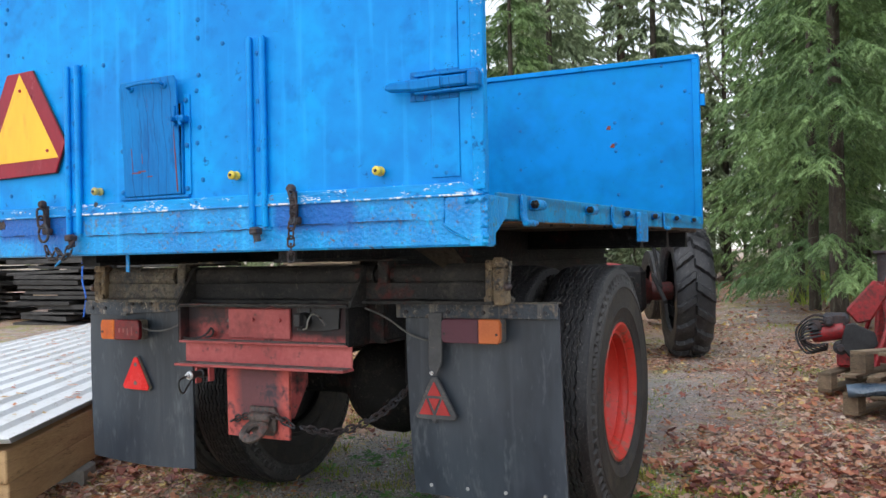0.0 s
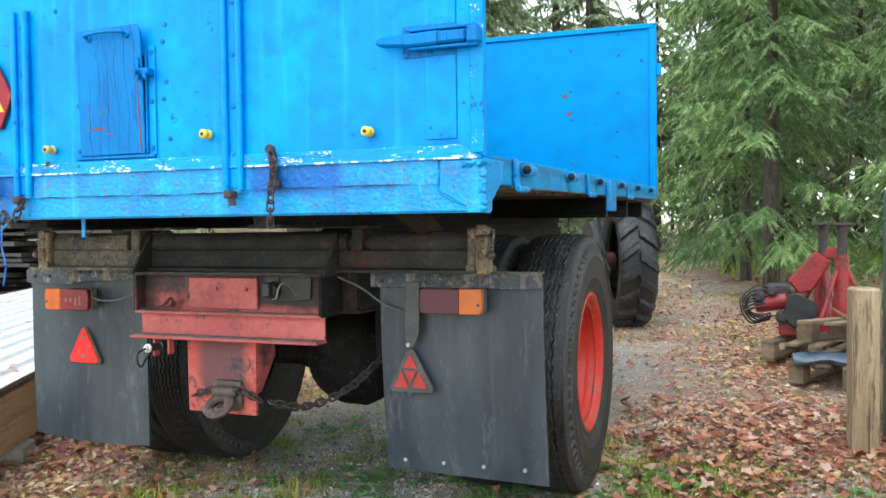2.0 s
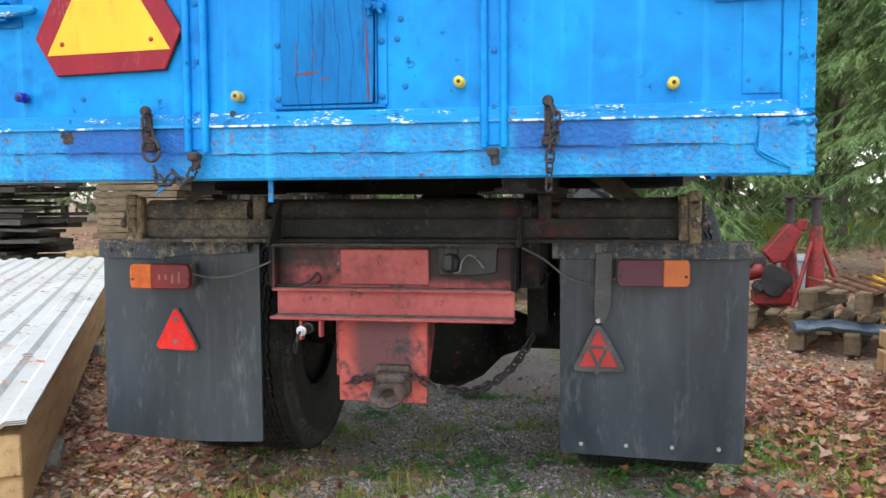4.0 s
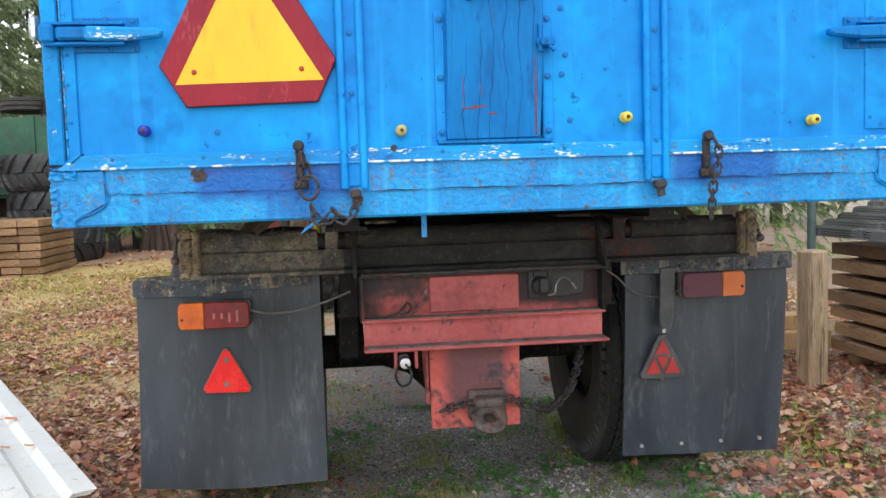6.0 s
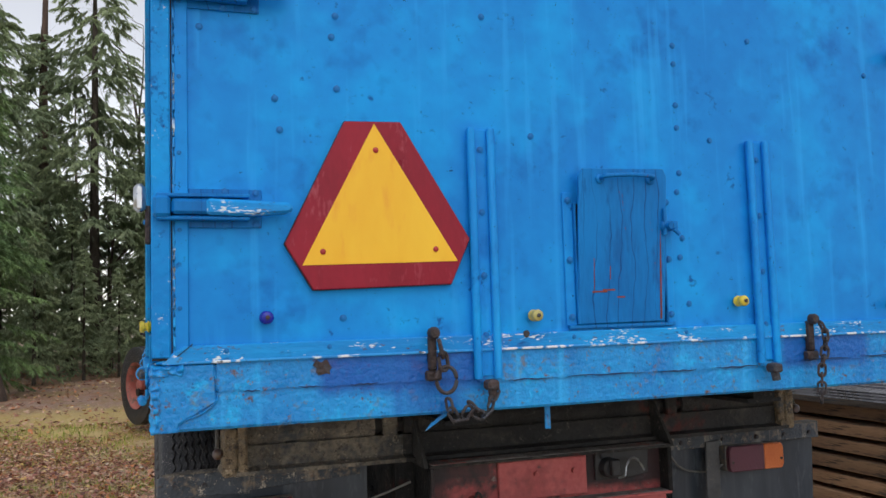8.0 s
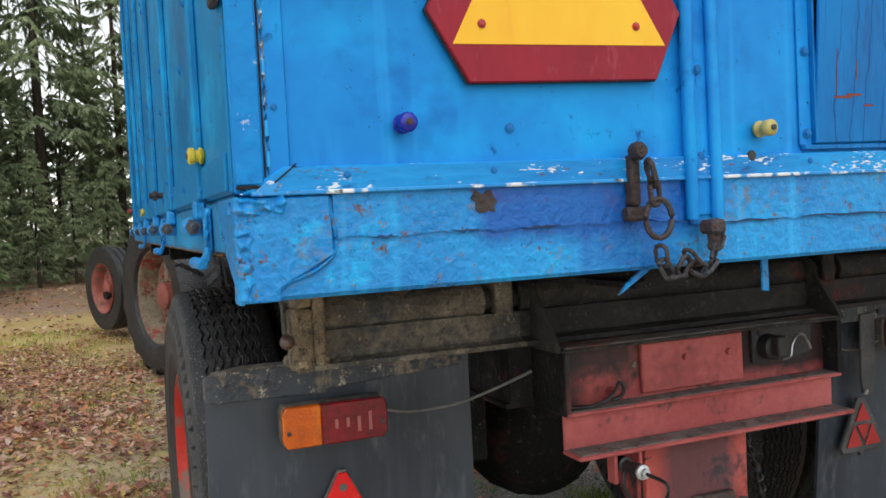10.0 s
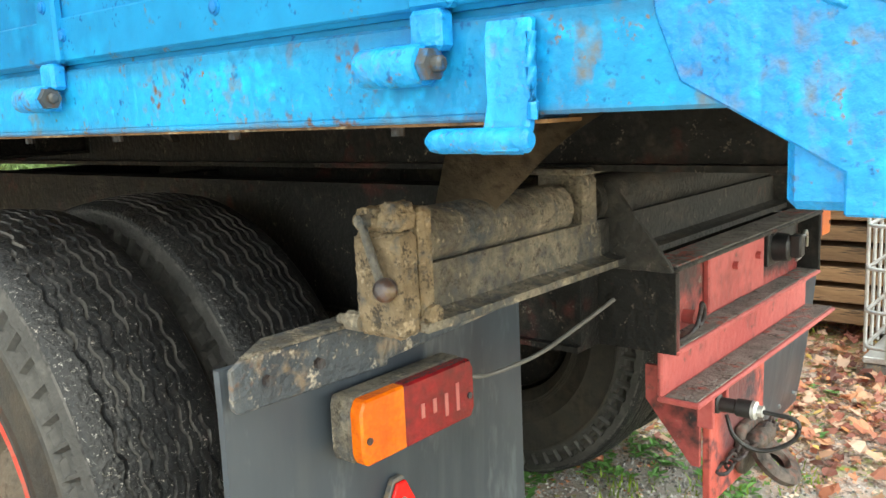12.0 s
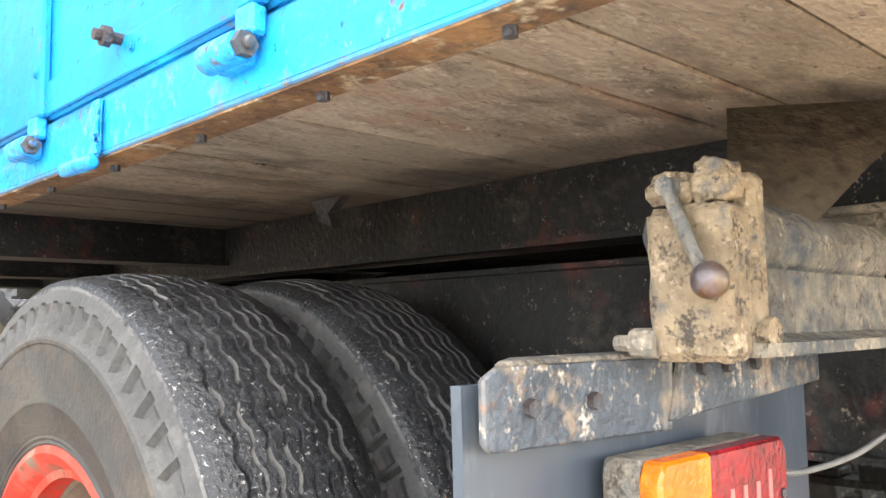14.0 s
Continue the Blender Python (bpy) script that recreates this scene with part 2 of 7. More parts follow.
DISC = surf("muddy_red_disc", (0.12, 0.10, 0.078), (0.22, 0.18, 0.135), 6, 0.85, 0.5, [((0.55, 0.04, 0.03), 7, 0.08, 0.5), ((0.07, 0.055, 0.045), 12, 0.2, 1.0)], fine=60)
RIM_OLD = surf("rusty_cream_rim", (0.15, 0.12, 0.08), (0.30, 0.26, 0.18), 6, 0.8, 0.3, [((0.28, 0.045, 0.03), 5, 0.3, 0.8), ((0.06, 0.04, 0.03), 9, 0.2, 1.0)], fine=50)
IRON = surf("rusty_iron", (0.026, 0.024, 0.027), (0.075, 0.050, 0.046), 16, 0.65, 0.6, [((0.06, 0.066, 0.078), 12, 0.38, 0.8)], metal=0.25, fine=120)
EYE_IRON = surf("worn_tow_iron", (0.05, 0.042, 0.038), (0.125, 0.10, 0.09), 14, 0.6, 0.5, [((0.03, 0.028, 0.028), 10, 0.3, 1.0), ((0.16, 0.06, 0.045), 12, 0.2, 0.9)], metal=0.2, fine=90)
STEEL = surf("bright_steel", (0.42, 0.44, 0.47), (0.62, 0.64, 0.66), 20, 0.3, 0.1, metal=0.9)
BOLT = surf("painted_bolt", (0.0, 0.11, 0.36), (0.0, 0.23, 0.60), 30, 0.5, 0.2, gloss=0.3)
# zones: red-brown rear end, dark strip by the beam, shade painted in deeper under
PLANK = surf("dusty_plank", (0.23, 0.175, 0.13), (0.45, 0.36, 0.27), 3.2, 0.88, 0.8, [((0.11, 0.082, 0.06), 2.6, 0.26, 1.1), ((0.28, 0.165, 0.115), 2, 0.12, 1.3), ((0.09, 0.068, 0.05), 26, 0.13, 0.7), ((0.52, 0.43, 0.335), 18, 0.14, 1.0)], stretch=(0.9, 1.7, 1), fine=70, per_object=0.2, zones=[(0, -0.80, 0.9, 1, -1, 0.42, (0.13, 0.075, 0.055), 0.05, 0.8), (0, -0.62, -0.44, 1, 0.3, 3.8, (0.05, 0.042, 0.036), 0.05, 0.55), (0, -1.3, 1.3, 1, 1.75, 4.2, (0.042, 0.034, 0.028), 0.10, 0.78)])
MUD_CAKE = surf("thick_dried_mud", (0.135, 0.10, 0.064), (0.285, 0.218, 0.14), 14, 0.95, 1.0, [((0.055, 0.043, 0.032), 45, 0.3, 0.7), ((0.42, 0.335, 0.235), 30, 0.16, 0.9), ((0.075, 0.082, 0.09), 12, 0.22, 1.0)], fine=75)
YELLOW = surf("yellow_plastic", (0.62, 0.46, 0.03), (0.75, 0.60, 0.08), 20, 0.4, 0.1)
CREAM = surf("faded_yellow_plastic", (0.42, 0.36, 0.10), (0.5, 0.44, 0.16), 20, 0.45, 0.1)
BLUEKNOB = surf("blue_plastic", (0.005, 0.012, 0.28), (0.01, 0.02, 0.36), 20, 0.25, 0.05)
SIGN_Y = surf("sign_yellow", (0.86, 0.45, 0.022), (0.92, 0.56, 0.04), 3, 0.38, 0.04, [((0.8, 0.30, 0.03), 7, 0.1, 1.2)], fine=25, stretch=(1, 1, 0.3), gloss=0.35)
SIGN_R = surf("sign_red", (0.22, 0.004, 0.018), (0.30, 0.010, 0.028), 6, 0.34, 0.08, [((0.34, 0.05, 0.07), 22, 0.12, 0.8)], fine=80, stretch=(1, 1, 0.4), gloss=0.3)
REFLECT = surf("red_reflector", (0.75, 0.008, 0.012), (0.85, 0.02, 0.02), 12, 0.25, 0.1, fine=160)
REFLECT_D = surf("dull_red_reflector", (0.34, 0.02, 0.02), (0.46, 0.03, 0.03), 12, 0.4, 0.1, fine=160)
ORANGE = surf("orange_lens", (0.66, 0.115, 0.006), (0.86, 0.22, 0.010), 10, 0.2, 0.25, [((0.42, 0.07, 0.006), 7, 0.2, 1.6)], fine=140)
REDLENS = surf("red_lens", (0.20, 0.006, 0.012), (0.34, 0.014, 0.02), 8, 0.2, 0.2, [((0.10, 0.008, 0.012), 9, 0.35, 1.4)], fine=140)
DULLLENS = surf("dusty_red_lens", (0.075, 0.022, 0.036), (0.115, 0.033, 0.052), 8, 0.5, 0.2, fine=140)
DULLORANGE = surf("dusty_orange_lens", (0.55, 0.13, 0.03), (0.68, 0.19, 0.05), 8, 0.5, 0.2, fine=140)
GREYP = surf("grey_plastic", (0.10, 0.10, 0.10), (0.17, 0.165, 0.16), 12, 0.6, 0.2, [(MUD, 25, 0.3, 0.9)])
DARKGREY = surf("dark_grey_plate", (0.045, 0.047, 0.052), (0.085, 0.087, 0.092), 12, 0.5, 0.2, [((0.16, 0.14, 0.12), 30, 0.12, 0.8)])
BLACKP = surf("black_plastic", (0.012, 0.013, 0.015), (0.03, 0.031, 0.034), 14, 0.45, 0.15)
CABLE = surf("grey_cable", (0.10, 0.098, 0.095), (0.16, 0.155, 0.15), 30, 0.6, 0.1)
TIMBER = surf("pale_timber", (0.42, 0.26, 0.13), (0.60, 0.41, 0.22), 2.2, 0.75, 0.3, [((0.2, 0.12, 0.06), 5, 0.12, 0.8)], stretch=(6, 6, 0.8), fine=26, per_object=0.15)
TIMBER_H = surf("weathered_board", (0.20, 0.115, 0.06), (0.36, 0.22, 0.12), 2.2, 0.8, 0.3, [((0.06, 0.042, 0.03), 4, 0.25, 0.8)], stretch=(2, 0.7, 7), fine=26, per_object=0.3)
GREYWOOD = surf("grey_wet_wood", (0.014, 0.0135, 0.0135), (0.055, 0.052, 0.050), 2.5, 0.7, 0.4, [((0.012, 0.011, 0.011), 5, 0.3, 0.8), ((0.11, 0.105, 0.10), 7, 0.12, 1.0)], stretch=(0.8, 5, 5), fine=30, per_object=0.6)
WHITEMETAL = surf("white_coated_sheet", (0.70, 0.715, 0.72), (0.80, 0.81, 0.81), 1.5, 0.36, 0.05, [((0.56, 0.55, 0.52), 6, 0.14, 1.2), ((0.38, 0.34, 0.27), 22, 0.06, 0.8)], fine=20)
DARKMETAL = surf("dark_wet_sheet", (0.05, 0.049, 0.054), (0.13, 0.127, 0.135), 2, 0.24, 0.15, [((0.05, 0.042, 0.04), 6, 0.3, 0.5)], fine=20)
GALV = surf("galvanised_tube", (0.50, 0.52, 0.54), (0.66, 0.68, 0.70), 15, 0.4, 0.1, metal=0.6)
MACHINE = surf("machine_red", (0.26, 0.012, 0.018), (0.42, 0.028, 0.032), 6, 0.45, 0.3, [((0.09, 0.025, 0.02), 6, 0.36, 1.6), ((0.04, 0.018, 0.02), 9, 0.2, 1.5)], fine=50)
GREEN = surf("green_boards", (0.022, 0.085, 0.055), (0.045, 0.135, 0.085), 3, 0.7, 0.3, [((0.06, 0.055, 0.035), 8, 0.2, 1.0)], fine=30)
TARP = surf("blue_grey_tarpaulin", (0.06, 0.10, 0.15), (0.11, 0.16, 0.22), 5, 0.3, 0.3)
PALLETWOOD = surf("weathered_pallet_wood", (0.13, 0.092, 0.06), (0.27, 0.20, 0.13), 2.2, 0.8, 0.4, [((0.09, 0.10, 0.05), 3, 0.2, 1.1), ((0.05, 0.04, 0.03), 6, 0.2, 0.9)], stretch=(1, 5, 5), fine=26, per_object=0.3)
POSTWOOD = surf("knotty_post_wood", (0.29, 0.205, 0.125), (0.50, 0.385, 0.25), 2.2, 0.75, 0.4, [((0.17, 0.115, 0.07), 3, 0.3, 1.0), ((0.09, 0.065, 0.045), 9, 0.08, 0.5), ((0.12, 0.09, 0.065), 1.2, 0.12, 0.3)], stretch=(9, 9, 0.8), fine=40)
BRACE = surf("muddy_brace", (0.085, 0.07, 0.05), (0.19, 0.15, 0.108), 6, 0.9, 0.6, [((0.045, 0.036, 0.028), 9, 0.28, 1.2)], fine=70)
CONCRETE = surf("concrete_block", (0.24, 0.23, 0.21), (0.34, 0.32, 0.29), 8, 0.9, 0.5)
BARK = surf("spruce_bark", (0.035, 0.027, 0.021), (0.09, 0.07, 0.055), 6, 0.95, 0.9, [((0.14, 0.145, 0.11), 7, 0.2, 0.9)], stretch=(3, 3, 0.7), fine=35)
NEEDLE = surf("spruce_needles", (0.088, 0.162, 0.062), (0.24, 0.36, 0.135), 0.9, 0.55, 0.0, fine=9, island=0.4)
# far needles: paler and greyer, distance haze mixed into their colour
NEEDLE_HAZED = surf("spruce_needles_far", (0.18, 0.24, 0.14), (0.38, 0.45, 0.25), 0.4, 0.65, 0.0, fine=6, island=0.3)
PINEBARK = surf("pine_bark", (0.07, 0.045, 0.034), (0.15, 0.095, 0.07), 4, 0.95, 0.6, stretch=(3, 3, 0.6), fine=30)
TWIG = surf("bare_twigs", (0.08, 0.06, 0.05), (0.15, 0.12, 0.10), 4, 0.9, 0.2)
def leaf_mat(name, stops, spread):
    """Each leaf takes one of the autumn colours; patches of one colour lie together."""
    m = surf(name, (0.82, 0.82, 0.82), (1, 1, 1), 14, 0.42, 0.0, fine=60)
    n, l = m.node_tree.nodes, m.node_tree.links
    b = n["Principled BSDF"]
    base = b.inputs["Base Color"].links[0].from_socket
    geo, pos, tex = n.new("ShaderNodeNewGeometry"), n.new("ShaderNodeTexCoord"), n.new("ShaderNodeTexNoise")
    tex.inputs["Scale"].default_value, tex.inputs["Detail"].default_value = 0.8, 4
    l.new(pos.outputs["Object"], tex.inputs["Vector"])
    f = n.new("ShaderNodeMath")
    f.operation = "MULTIPLY_ADD"
    l.new(tex.outputs["Fac"], f.inputs[0])
    f.inputs[1].default_value = 0.9
    add = n.new("ShaderNodeMath")
    add.operation = "MULTIPLY_ADD"
    l.new(geo.outputs["Random Per Island"], add.inputs[0])
    add.inputs[1].default_value, add.inputs[2].default_value = spread, 0.02 - 0.5 * spread
    l.new(add.outputs[0], f.inputs[2])
    ramp = n.new("ShaderNodeValToRGB")
    el = ramp.color_ramp.elements
    el[0].color = (*stops[0][1], 1)
    el[1].position, el[1].color = stops[-1][0], (*stops[-1][1], 1)
    for p, c in stops[1:-1]:
        el.new(p).color = (*c, 1)
    l.new(f.outputs[0], ramp.inputs[0])
    mul = n.new("ShaderNodeMix")
    mul.data_type, mul.blend_type = "RGBA", "MULTIPLY"
    mul.inputs[0].default_value = 1
    l.new(ramp.outputs[0], mul.inputs[6])
    l.new(base, mul.inputs[7])
    l.new(mul.outputs[2], b.inputs["Base Color"])
    return m


LEAF = leaf_mat("fallen_leaves", ((0.0, (0.15, 0.065, 0.05)), (0.12, (0.30, 0.12, 0.09)), (0.26, (0.56, 0.26, 0.18)), (0.40, (0.70, 0.44, 0.34)), (0.52, (0.78, 0.56, 0.40)), (0.62, (0.28, 0.14, 0.10)), (0.70, (0.74, 0.28, 0.10)), (0.80, (0.48, 0.28, 0.20)), (0.9, (0.80, 0.58, 0.16)), (1.0, (0.84, 0.72, 0.58))), 1.0)
LITTER = surf("leaf_litter", (0.20, 0.135, 0.105), (0.66, 0.50, 0.41), 1.2, 0.6, 0.0, [((0.30, 0.36, 0.07), 1.6, 0.30, 1.0), ((0.60, 0.22, 0.09), 2.2, 0.22, 1.0)], fine=14, island=0.6)
LEAF_RED = leaf_mat("maple_leaves", ((0.0, (0.16, 0.06, 0.05)), (0.25, (0.36, 0.13, 0.10)), (0.45, (0.58, 0.23, 0.14)), (0.6, (0.66, 0.32, 0.18)), (0.8, (0.66, 0.42, 0.30)), (1.0, (0.74, 0.56, 0.46))), 1.0)
WEED = surf("weed_leaves", (0.09, 0.24, 0.065), (0.21, 0.45, 0.13), 2, 0.45, 0.0, [((0.50, 0.50, 0.12), 1.5, 0.12, 0.8)], fine=20, island=0.35)
GRASS = surf("grass_blades", (0.17, 0.27, 0.035), (0.38, 0.48, 0.08), 1.5, 0.6, 0.0, [((0.60, 0.46, 0.18), 1.1, 0.3, 0.9)], fine=9, island=0.35)
STONE = surf("gravel_stones", (0.17, 0.17, 0.172), (0.48, 0.47, 0.47), 3, 0.38, 0.2, fine=30, island=0.75)


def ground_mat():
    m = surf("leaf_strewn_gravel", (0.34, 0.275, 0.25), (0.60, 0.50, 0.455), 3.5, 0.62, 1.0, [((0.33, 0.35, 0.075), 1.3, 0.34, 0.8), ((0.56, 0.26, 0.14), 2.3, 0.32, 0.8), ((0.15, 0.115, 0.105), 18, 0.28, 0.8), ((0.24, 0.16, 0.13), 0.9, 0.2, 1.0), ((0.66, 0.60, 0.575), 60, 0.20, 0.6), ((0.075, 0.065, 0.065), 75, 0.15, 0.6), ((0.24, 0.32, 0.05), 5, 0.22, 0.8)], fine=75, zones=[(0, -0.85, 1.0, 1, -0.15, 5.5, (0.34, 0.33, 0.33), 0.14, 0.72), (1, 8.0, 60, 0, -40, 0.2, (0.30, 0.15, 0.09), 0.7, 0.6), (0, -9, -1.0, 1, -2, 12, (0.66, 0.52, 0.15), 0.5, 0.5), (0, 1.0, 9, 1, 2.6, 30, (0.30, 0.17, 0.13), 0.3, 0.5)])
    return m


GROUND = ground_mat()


def thin_leaf(m, share):
    """Let part of the light through thin needles and leaves."""
    n, l = m.node_tree.nodes, m.node_tree.links
    b, out = n["Principled BSDF"], n["Material Output"]
    tr, mx = n.new("ShaderNodeBsdfTranslucent"), n.new("ShaderNodeMixShader")
    l.new(b.inputs["Base Color"].links[0].from_socket, tr.inputs["Color"])
    mx.inputs[0].default_value = share
    l.new(b.outputs[0], mx.inputs[1])
    l.new(tr.outputs[0], mx.inputs[2])
    l.new(mx.outputs[0], out.inputs["Surface"])


for m_, share in ((NEEDLE, 0.2), (NEEDLE_HAZED, 0.35), (GRASS, 0.3), (WEED, 0.3), (LEAF, 0.2), (LEAF_RED, 0.2)):
    thin_leaf(m_, share)

# ---- mesh helpers ----
def part(name, bm, material, parent=None, label="", smooth=0.0):
    me = bpy.data.meshes.new(name)
    bm.to_mesh(me)
    bm.free()
    me.materials.append(material)
    if smooth:
        me.polygons.foreach_set("use_smooth", [True] * len(me.polygons))
        me.set_sharp_from_angle(angle=radians(smooth))
    ob = new(name, me)
    ob.parent = parent
    if label:
        tagged(ob, label)
    return ob


def thing(name, label, category, group="", at=(0, 0, 0)):
    ob = new(name)
    ob.empty_display_size = 0.1
    ob.location = at
    return tagged(ob, label, category, group)


def twin(ob, m, parent=None):
    """Another object on the same mesh, at pose m."""
    o = new(ob.name.split(".")[0], ob.data)
    o.parent = parent
    o.matrix_basis = m
    return o


def absorb(bm, other, m=None):
    me = bpy.data.meshes.new("tmp")
    if m is not None:
        other.transform(m)
    other.to_mesh(me)
    other.free()
    bm.from_mesh(me)
    bpy.data.meshes.remove(me)


def box(bm, x0, x1, y0, y1, z0, z1, bevel=0.004, m=None):
    b = bmesh.new()
    bmesh.ops.create_cube(b, size=1)
    for v in b.verts:
        v.co = Vector(((x0 + x1) / 2 + v.co.x * (x1 - x0), (y0 + y1) / 2 + v.co.y * (y1 - y0), (z0 + z1) / 2 + v.co.z * (z1 - z0)))
    if bevel:
        bmesh.ops.bevel(b, geom=b.edges[:], offset=min(bevel, 0.4 * min(x1 - x0, y1 - y0, z1 - z0)), segments=1, affect="EDGES")
    absorb(bm, b, m)
    return bm


def boxes(*rows, bevel=0.004):
    bm = bmesh.new()
    for r in rows:
        box(bm, *r[:6], bevel=bevel)
    return bm


def rod(bm, a, b, r0, r1=None, n=10):
    r1 = r0 if r1 is None else r1
    a, b = Vector(a), Vector(b)
    t = bmesh.new()
    bmesh.ops.create_cone(t, cap_ends=True, segments=n, radius1=r0, radius2=r1, depth=(b - a).length)
    absorb(bm, t, Matrix.Translation((a + b) / 2) @ (b - a).to_track_quat("Z", "Y").to_matrix().to_4x4())
    return bm


def tube(bm, pts, r, n=8):
    """A bent round bar or cable through the points."""
    pts = [Vector(p) for p in pts]
    rings = []
    for i, p in enumerate(pts):
        d = (pts[min(i + 1, len(pts) - 1)] - pts[max(i - 1, 0)]).normalized()
        q = d.to_track_quat("Z", "Y")
        rings.append([bm.verts.new(p + q @ Vector((r * math.cos(a), r * math.sin(a), 0))) for a in (2 * math.pi * k / n for k in range(n))])
    for a, b in zip(rings, rings[1:]):
        for k in range(n):
            bm.faces.new((a[k], a[(k + 1) % n], b[(k + 1) % n], b[k]))
    bm.faces.new(rings[0][::-1])
    bm.faces.new(rings[-1])
    return bm


def bend(*pts, steps=6):
    """A smooth curve through a few points."""
    p = [Vector(q) for q in pts]
    p = [2 * p[0] - p[1], *p, 2 * p[-1] - p[-2]]
    out = []
    for i in range(1, len(p) - 2):
        for k in range(steps):
            t = k / steps
            out.append(0.5 * (2 * p[i] + (p[i + 1] - p[i - 1]) * t + (2 * p[i - 1] - 5 * p[i] + 4 * p[i + 1] - p[i + 2]) * t * t + (3 * p[i] - p[i - 1] - 3 * p[i + 1] + p[i + 2]) * t ** 3))
    return out + [p[-2]]


def slab(bm, pts, axis, lo, hi, bevel=0.0):
    """An outline drawn in the two other axes, thickened along axis from lo to hi."""
    b = bmesh.new()
    put = {"x": lambda u, v, w: (w, u, v), "y": lambda u, v, w: (u, w, v), "z": lambda u, v, w: (u, v, w)}[axis]
    low = [b.verts.new(put(u, v, lo)) for u, v in pts]
    top = [b.verts.new(put(u, v, hi)) for u, v in pts]
    b.faces.new(low)
    b.faces.new(top)
    for i in range(len(pts)):
        j = (i + 1) % len(pts)
        b.faces.new((low[i], low[j], top[j], top[i]))
    bmesh.ops.recalc_face_normals(b, faces=b.faces)
    if bevel:
        bmesh.ops.bevel(b, geom=b.edges[:], offset=bevel, segments=1, affect="EDGES")
    absorb(bm, b)
    return bm


def lathe(bm, profile, n=24, m=None):
    """Turn a profile of (radius, height) round z."""
    b = bmesh.new()
    rings = [[b.verts.new((r * math.cos(a), r * math.sin(a), z)) for a in (2 * math.pi * k / n for k in range(n))] for r, z in profile]
    for p, q in zip(rings, rings[1:]):
        for k in range(n):
            b.faces.new((p[k], p[(k + 1) % n], q[(k + 1) % n], q[k]))
    b.faces.new(rings[0][::-1])
    b.faces.new(rings[-1])
    bmesh.ops.recalc_face_normals(b, faces=b.faces)
    absorb(bm, b, m)
    return bm


def link(bm, p, d, turn, long=0.042, wide=0.026, r=0.0042):
    """One chain link at p, along d."""
    q = Vector(d).to_track_quat("Z", "Y") @ Euler((0, 0, turn)).to_quaternion()
    s = long / 2 - wide / 2
    pts = [q @ Vector((wide / 2 * math.cos(a), 0, wide / 2 * math.sin(a) + (s if math.sin(a) >= 0 else -s))) + Vector(p) for a in (2 * math.pi * (k + 0.5) / 12 for k in range(12))]
    rings = []
    for i in range(12):
        t = (pts[(i + 1) % 12] - pts[i - 1]).to_track_quat("Z", "Y")
        rings.append([bm.verts.new(pts[i] + t @ Vector((r * math.cos(a), r * math.sin(a), 0))) for a in (2 * math.pi * k / 6 for k in range(6))])
    for i in range(12):
        a, b = rings[i], rings[(i + 1) % 12]
        for k in range(6):
            bm.faces.new((a[k], a[(k + 1) % 6], b[(k + 1) % 6], b[k]))


def chain(bm, pts, step=0.03, **kw):
    """Links along a hanging curve."""
    pts = bend(*pts, steps=24)
    run, turn = 0.0, 0
    for a, b in zip(pts, pts[1:]):
        run += (b - a).length
        if run >= step:
            run -= step
            link(bm, b, b - a, turn + random.uniform(-0.3, 0.3), **kw)
            turn += math.pi / 2
    return bm


def turn_to(axis):
    return {"x": pose(0, 0, 0, 0, 90, 0), "-x": pose(0, 0, 0, 0, -90, 0), "-y": pose(0, 0, 0, 90, 0, 0), "y": pose(0, 0, 0, -90, 0, 0), "z": Matrix()}[axis]

# ---- ground: one sheet, gravel and leaf litter, rising slightly to the woods ----
def ground_z(x, y):
    r = 0.05 + 0.010 * max(0, y - 5) + 0.02 * max(0, min(x - 1.3, 3)) + 0.03 * noise.noise((x * 0.5, y * 0.5, 0)) + 0.016 * noise.noise((x * 1.9, y * 1.9, 3))
    if y > 7.5:
        r += 0.06 * min(y - 7.5, 2)
    return r


def build_ground():
    def ticks(near0, near1, step, far):
        mid = list(np.arange(near0, near1, step))
        out, s, v = [], step, near1
        while v < far:
            out.append(v)
            s *= 1.35
            v += s
        low, s, v = [], step, near0 - step
        while v > -far:
            low.append(v)
            s *= 1.35
            v -= s
        return low[::-1] + mid + out + [far]
    xs, ys = ticks(-5, 5.5, 0.09, 900), ticks(-2, 10, 0.09, 900)
    verts = [(x, y, ground_z(x, y) if abs(x) < 60 and -40 < y < 60 else 0.6) for y in ys for x in xs]
    w = len(xs)
    faces = [(j * w + i, j * w + i + 1, (j + 1) * w + i + 1, (j + 1) * w + i) for j in range(len(ys) - 1) for i in range(w - 1)]
    me = bpy.data.meshes.new("ground")
    me.from_pydata(verts, [], faces)
    me.polygons.foreach_set("use_smooth", [True] * len(me.polygons))
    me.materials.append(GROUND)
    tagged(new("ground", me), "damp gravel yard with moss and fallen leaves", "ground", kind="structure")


build_ground()


def stuff(name, verts, faces, material, label, category):
    me = bpy.data.meshes.new(name)
    me.from_pydata(verts, [], faces)
    me.materials.append(material)
    return tagged(new(name, me), label, category, kind="stuff")


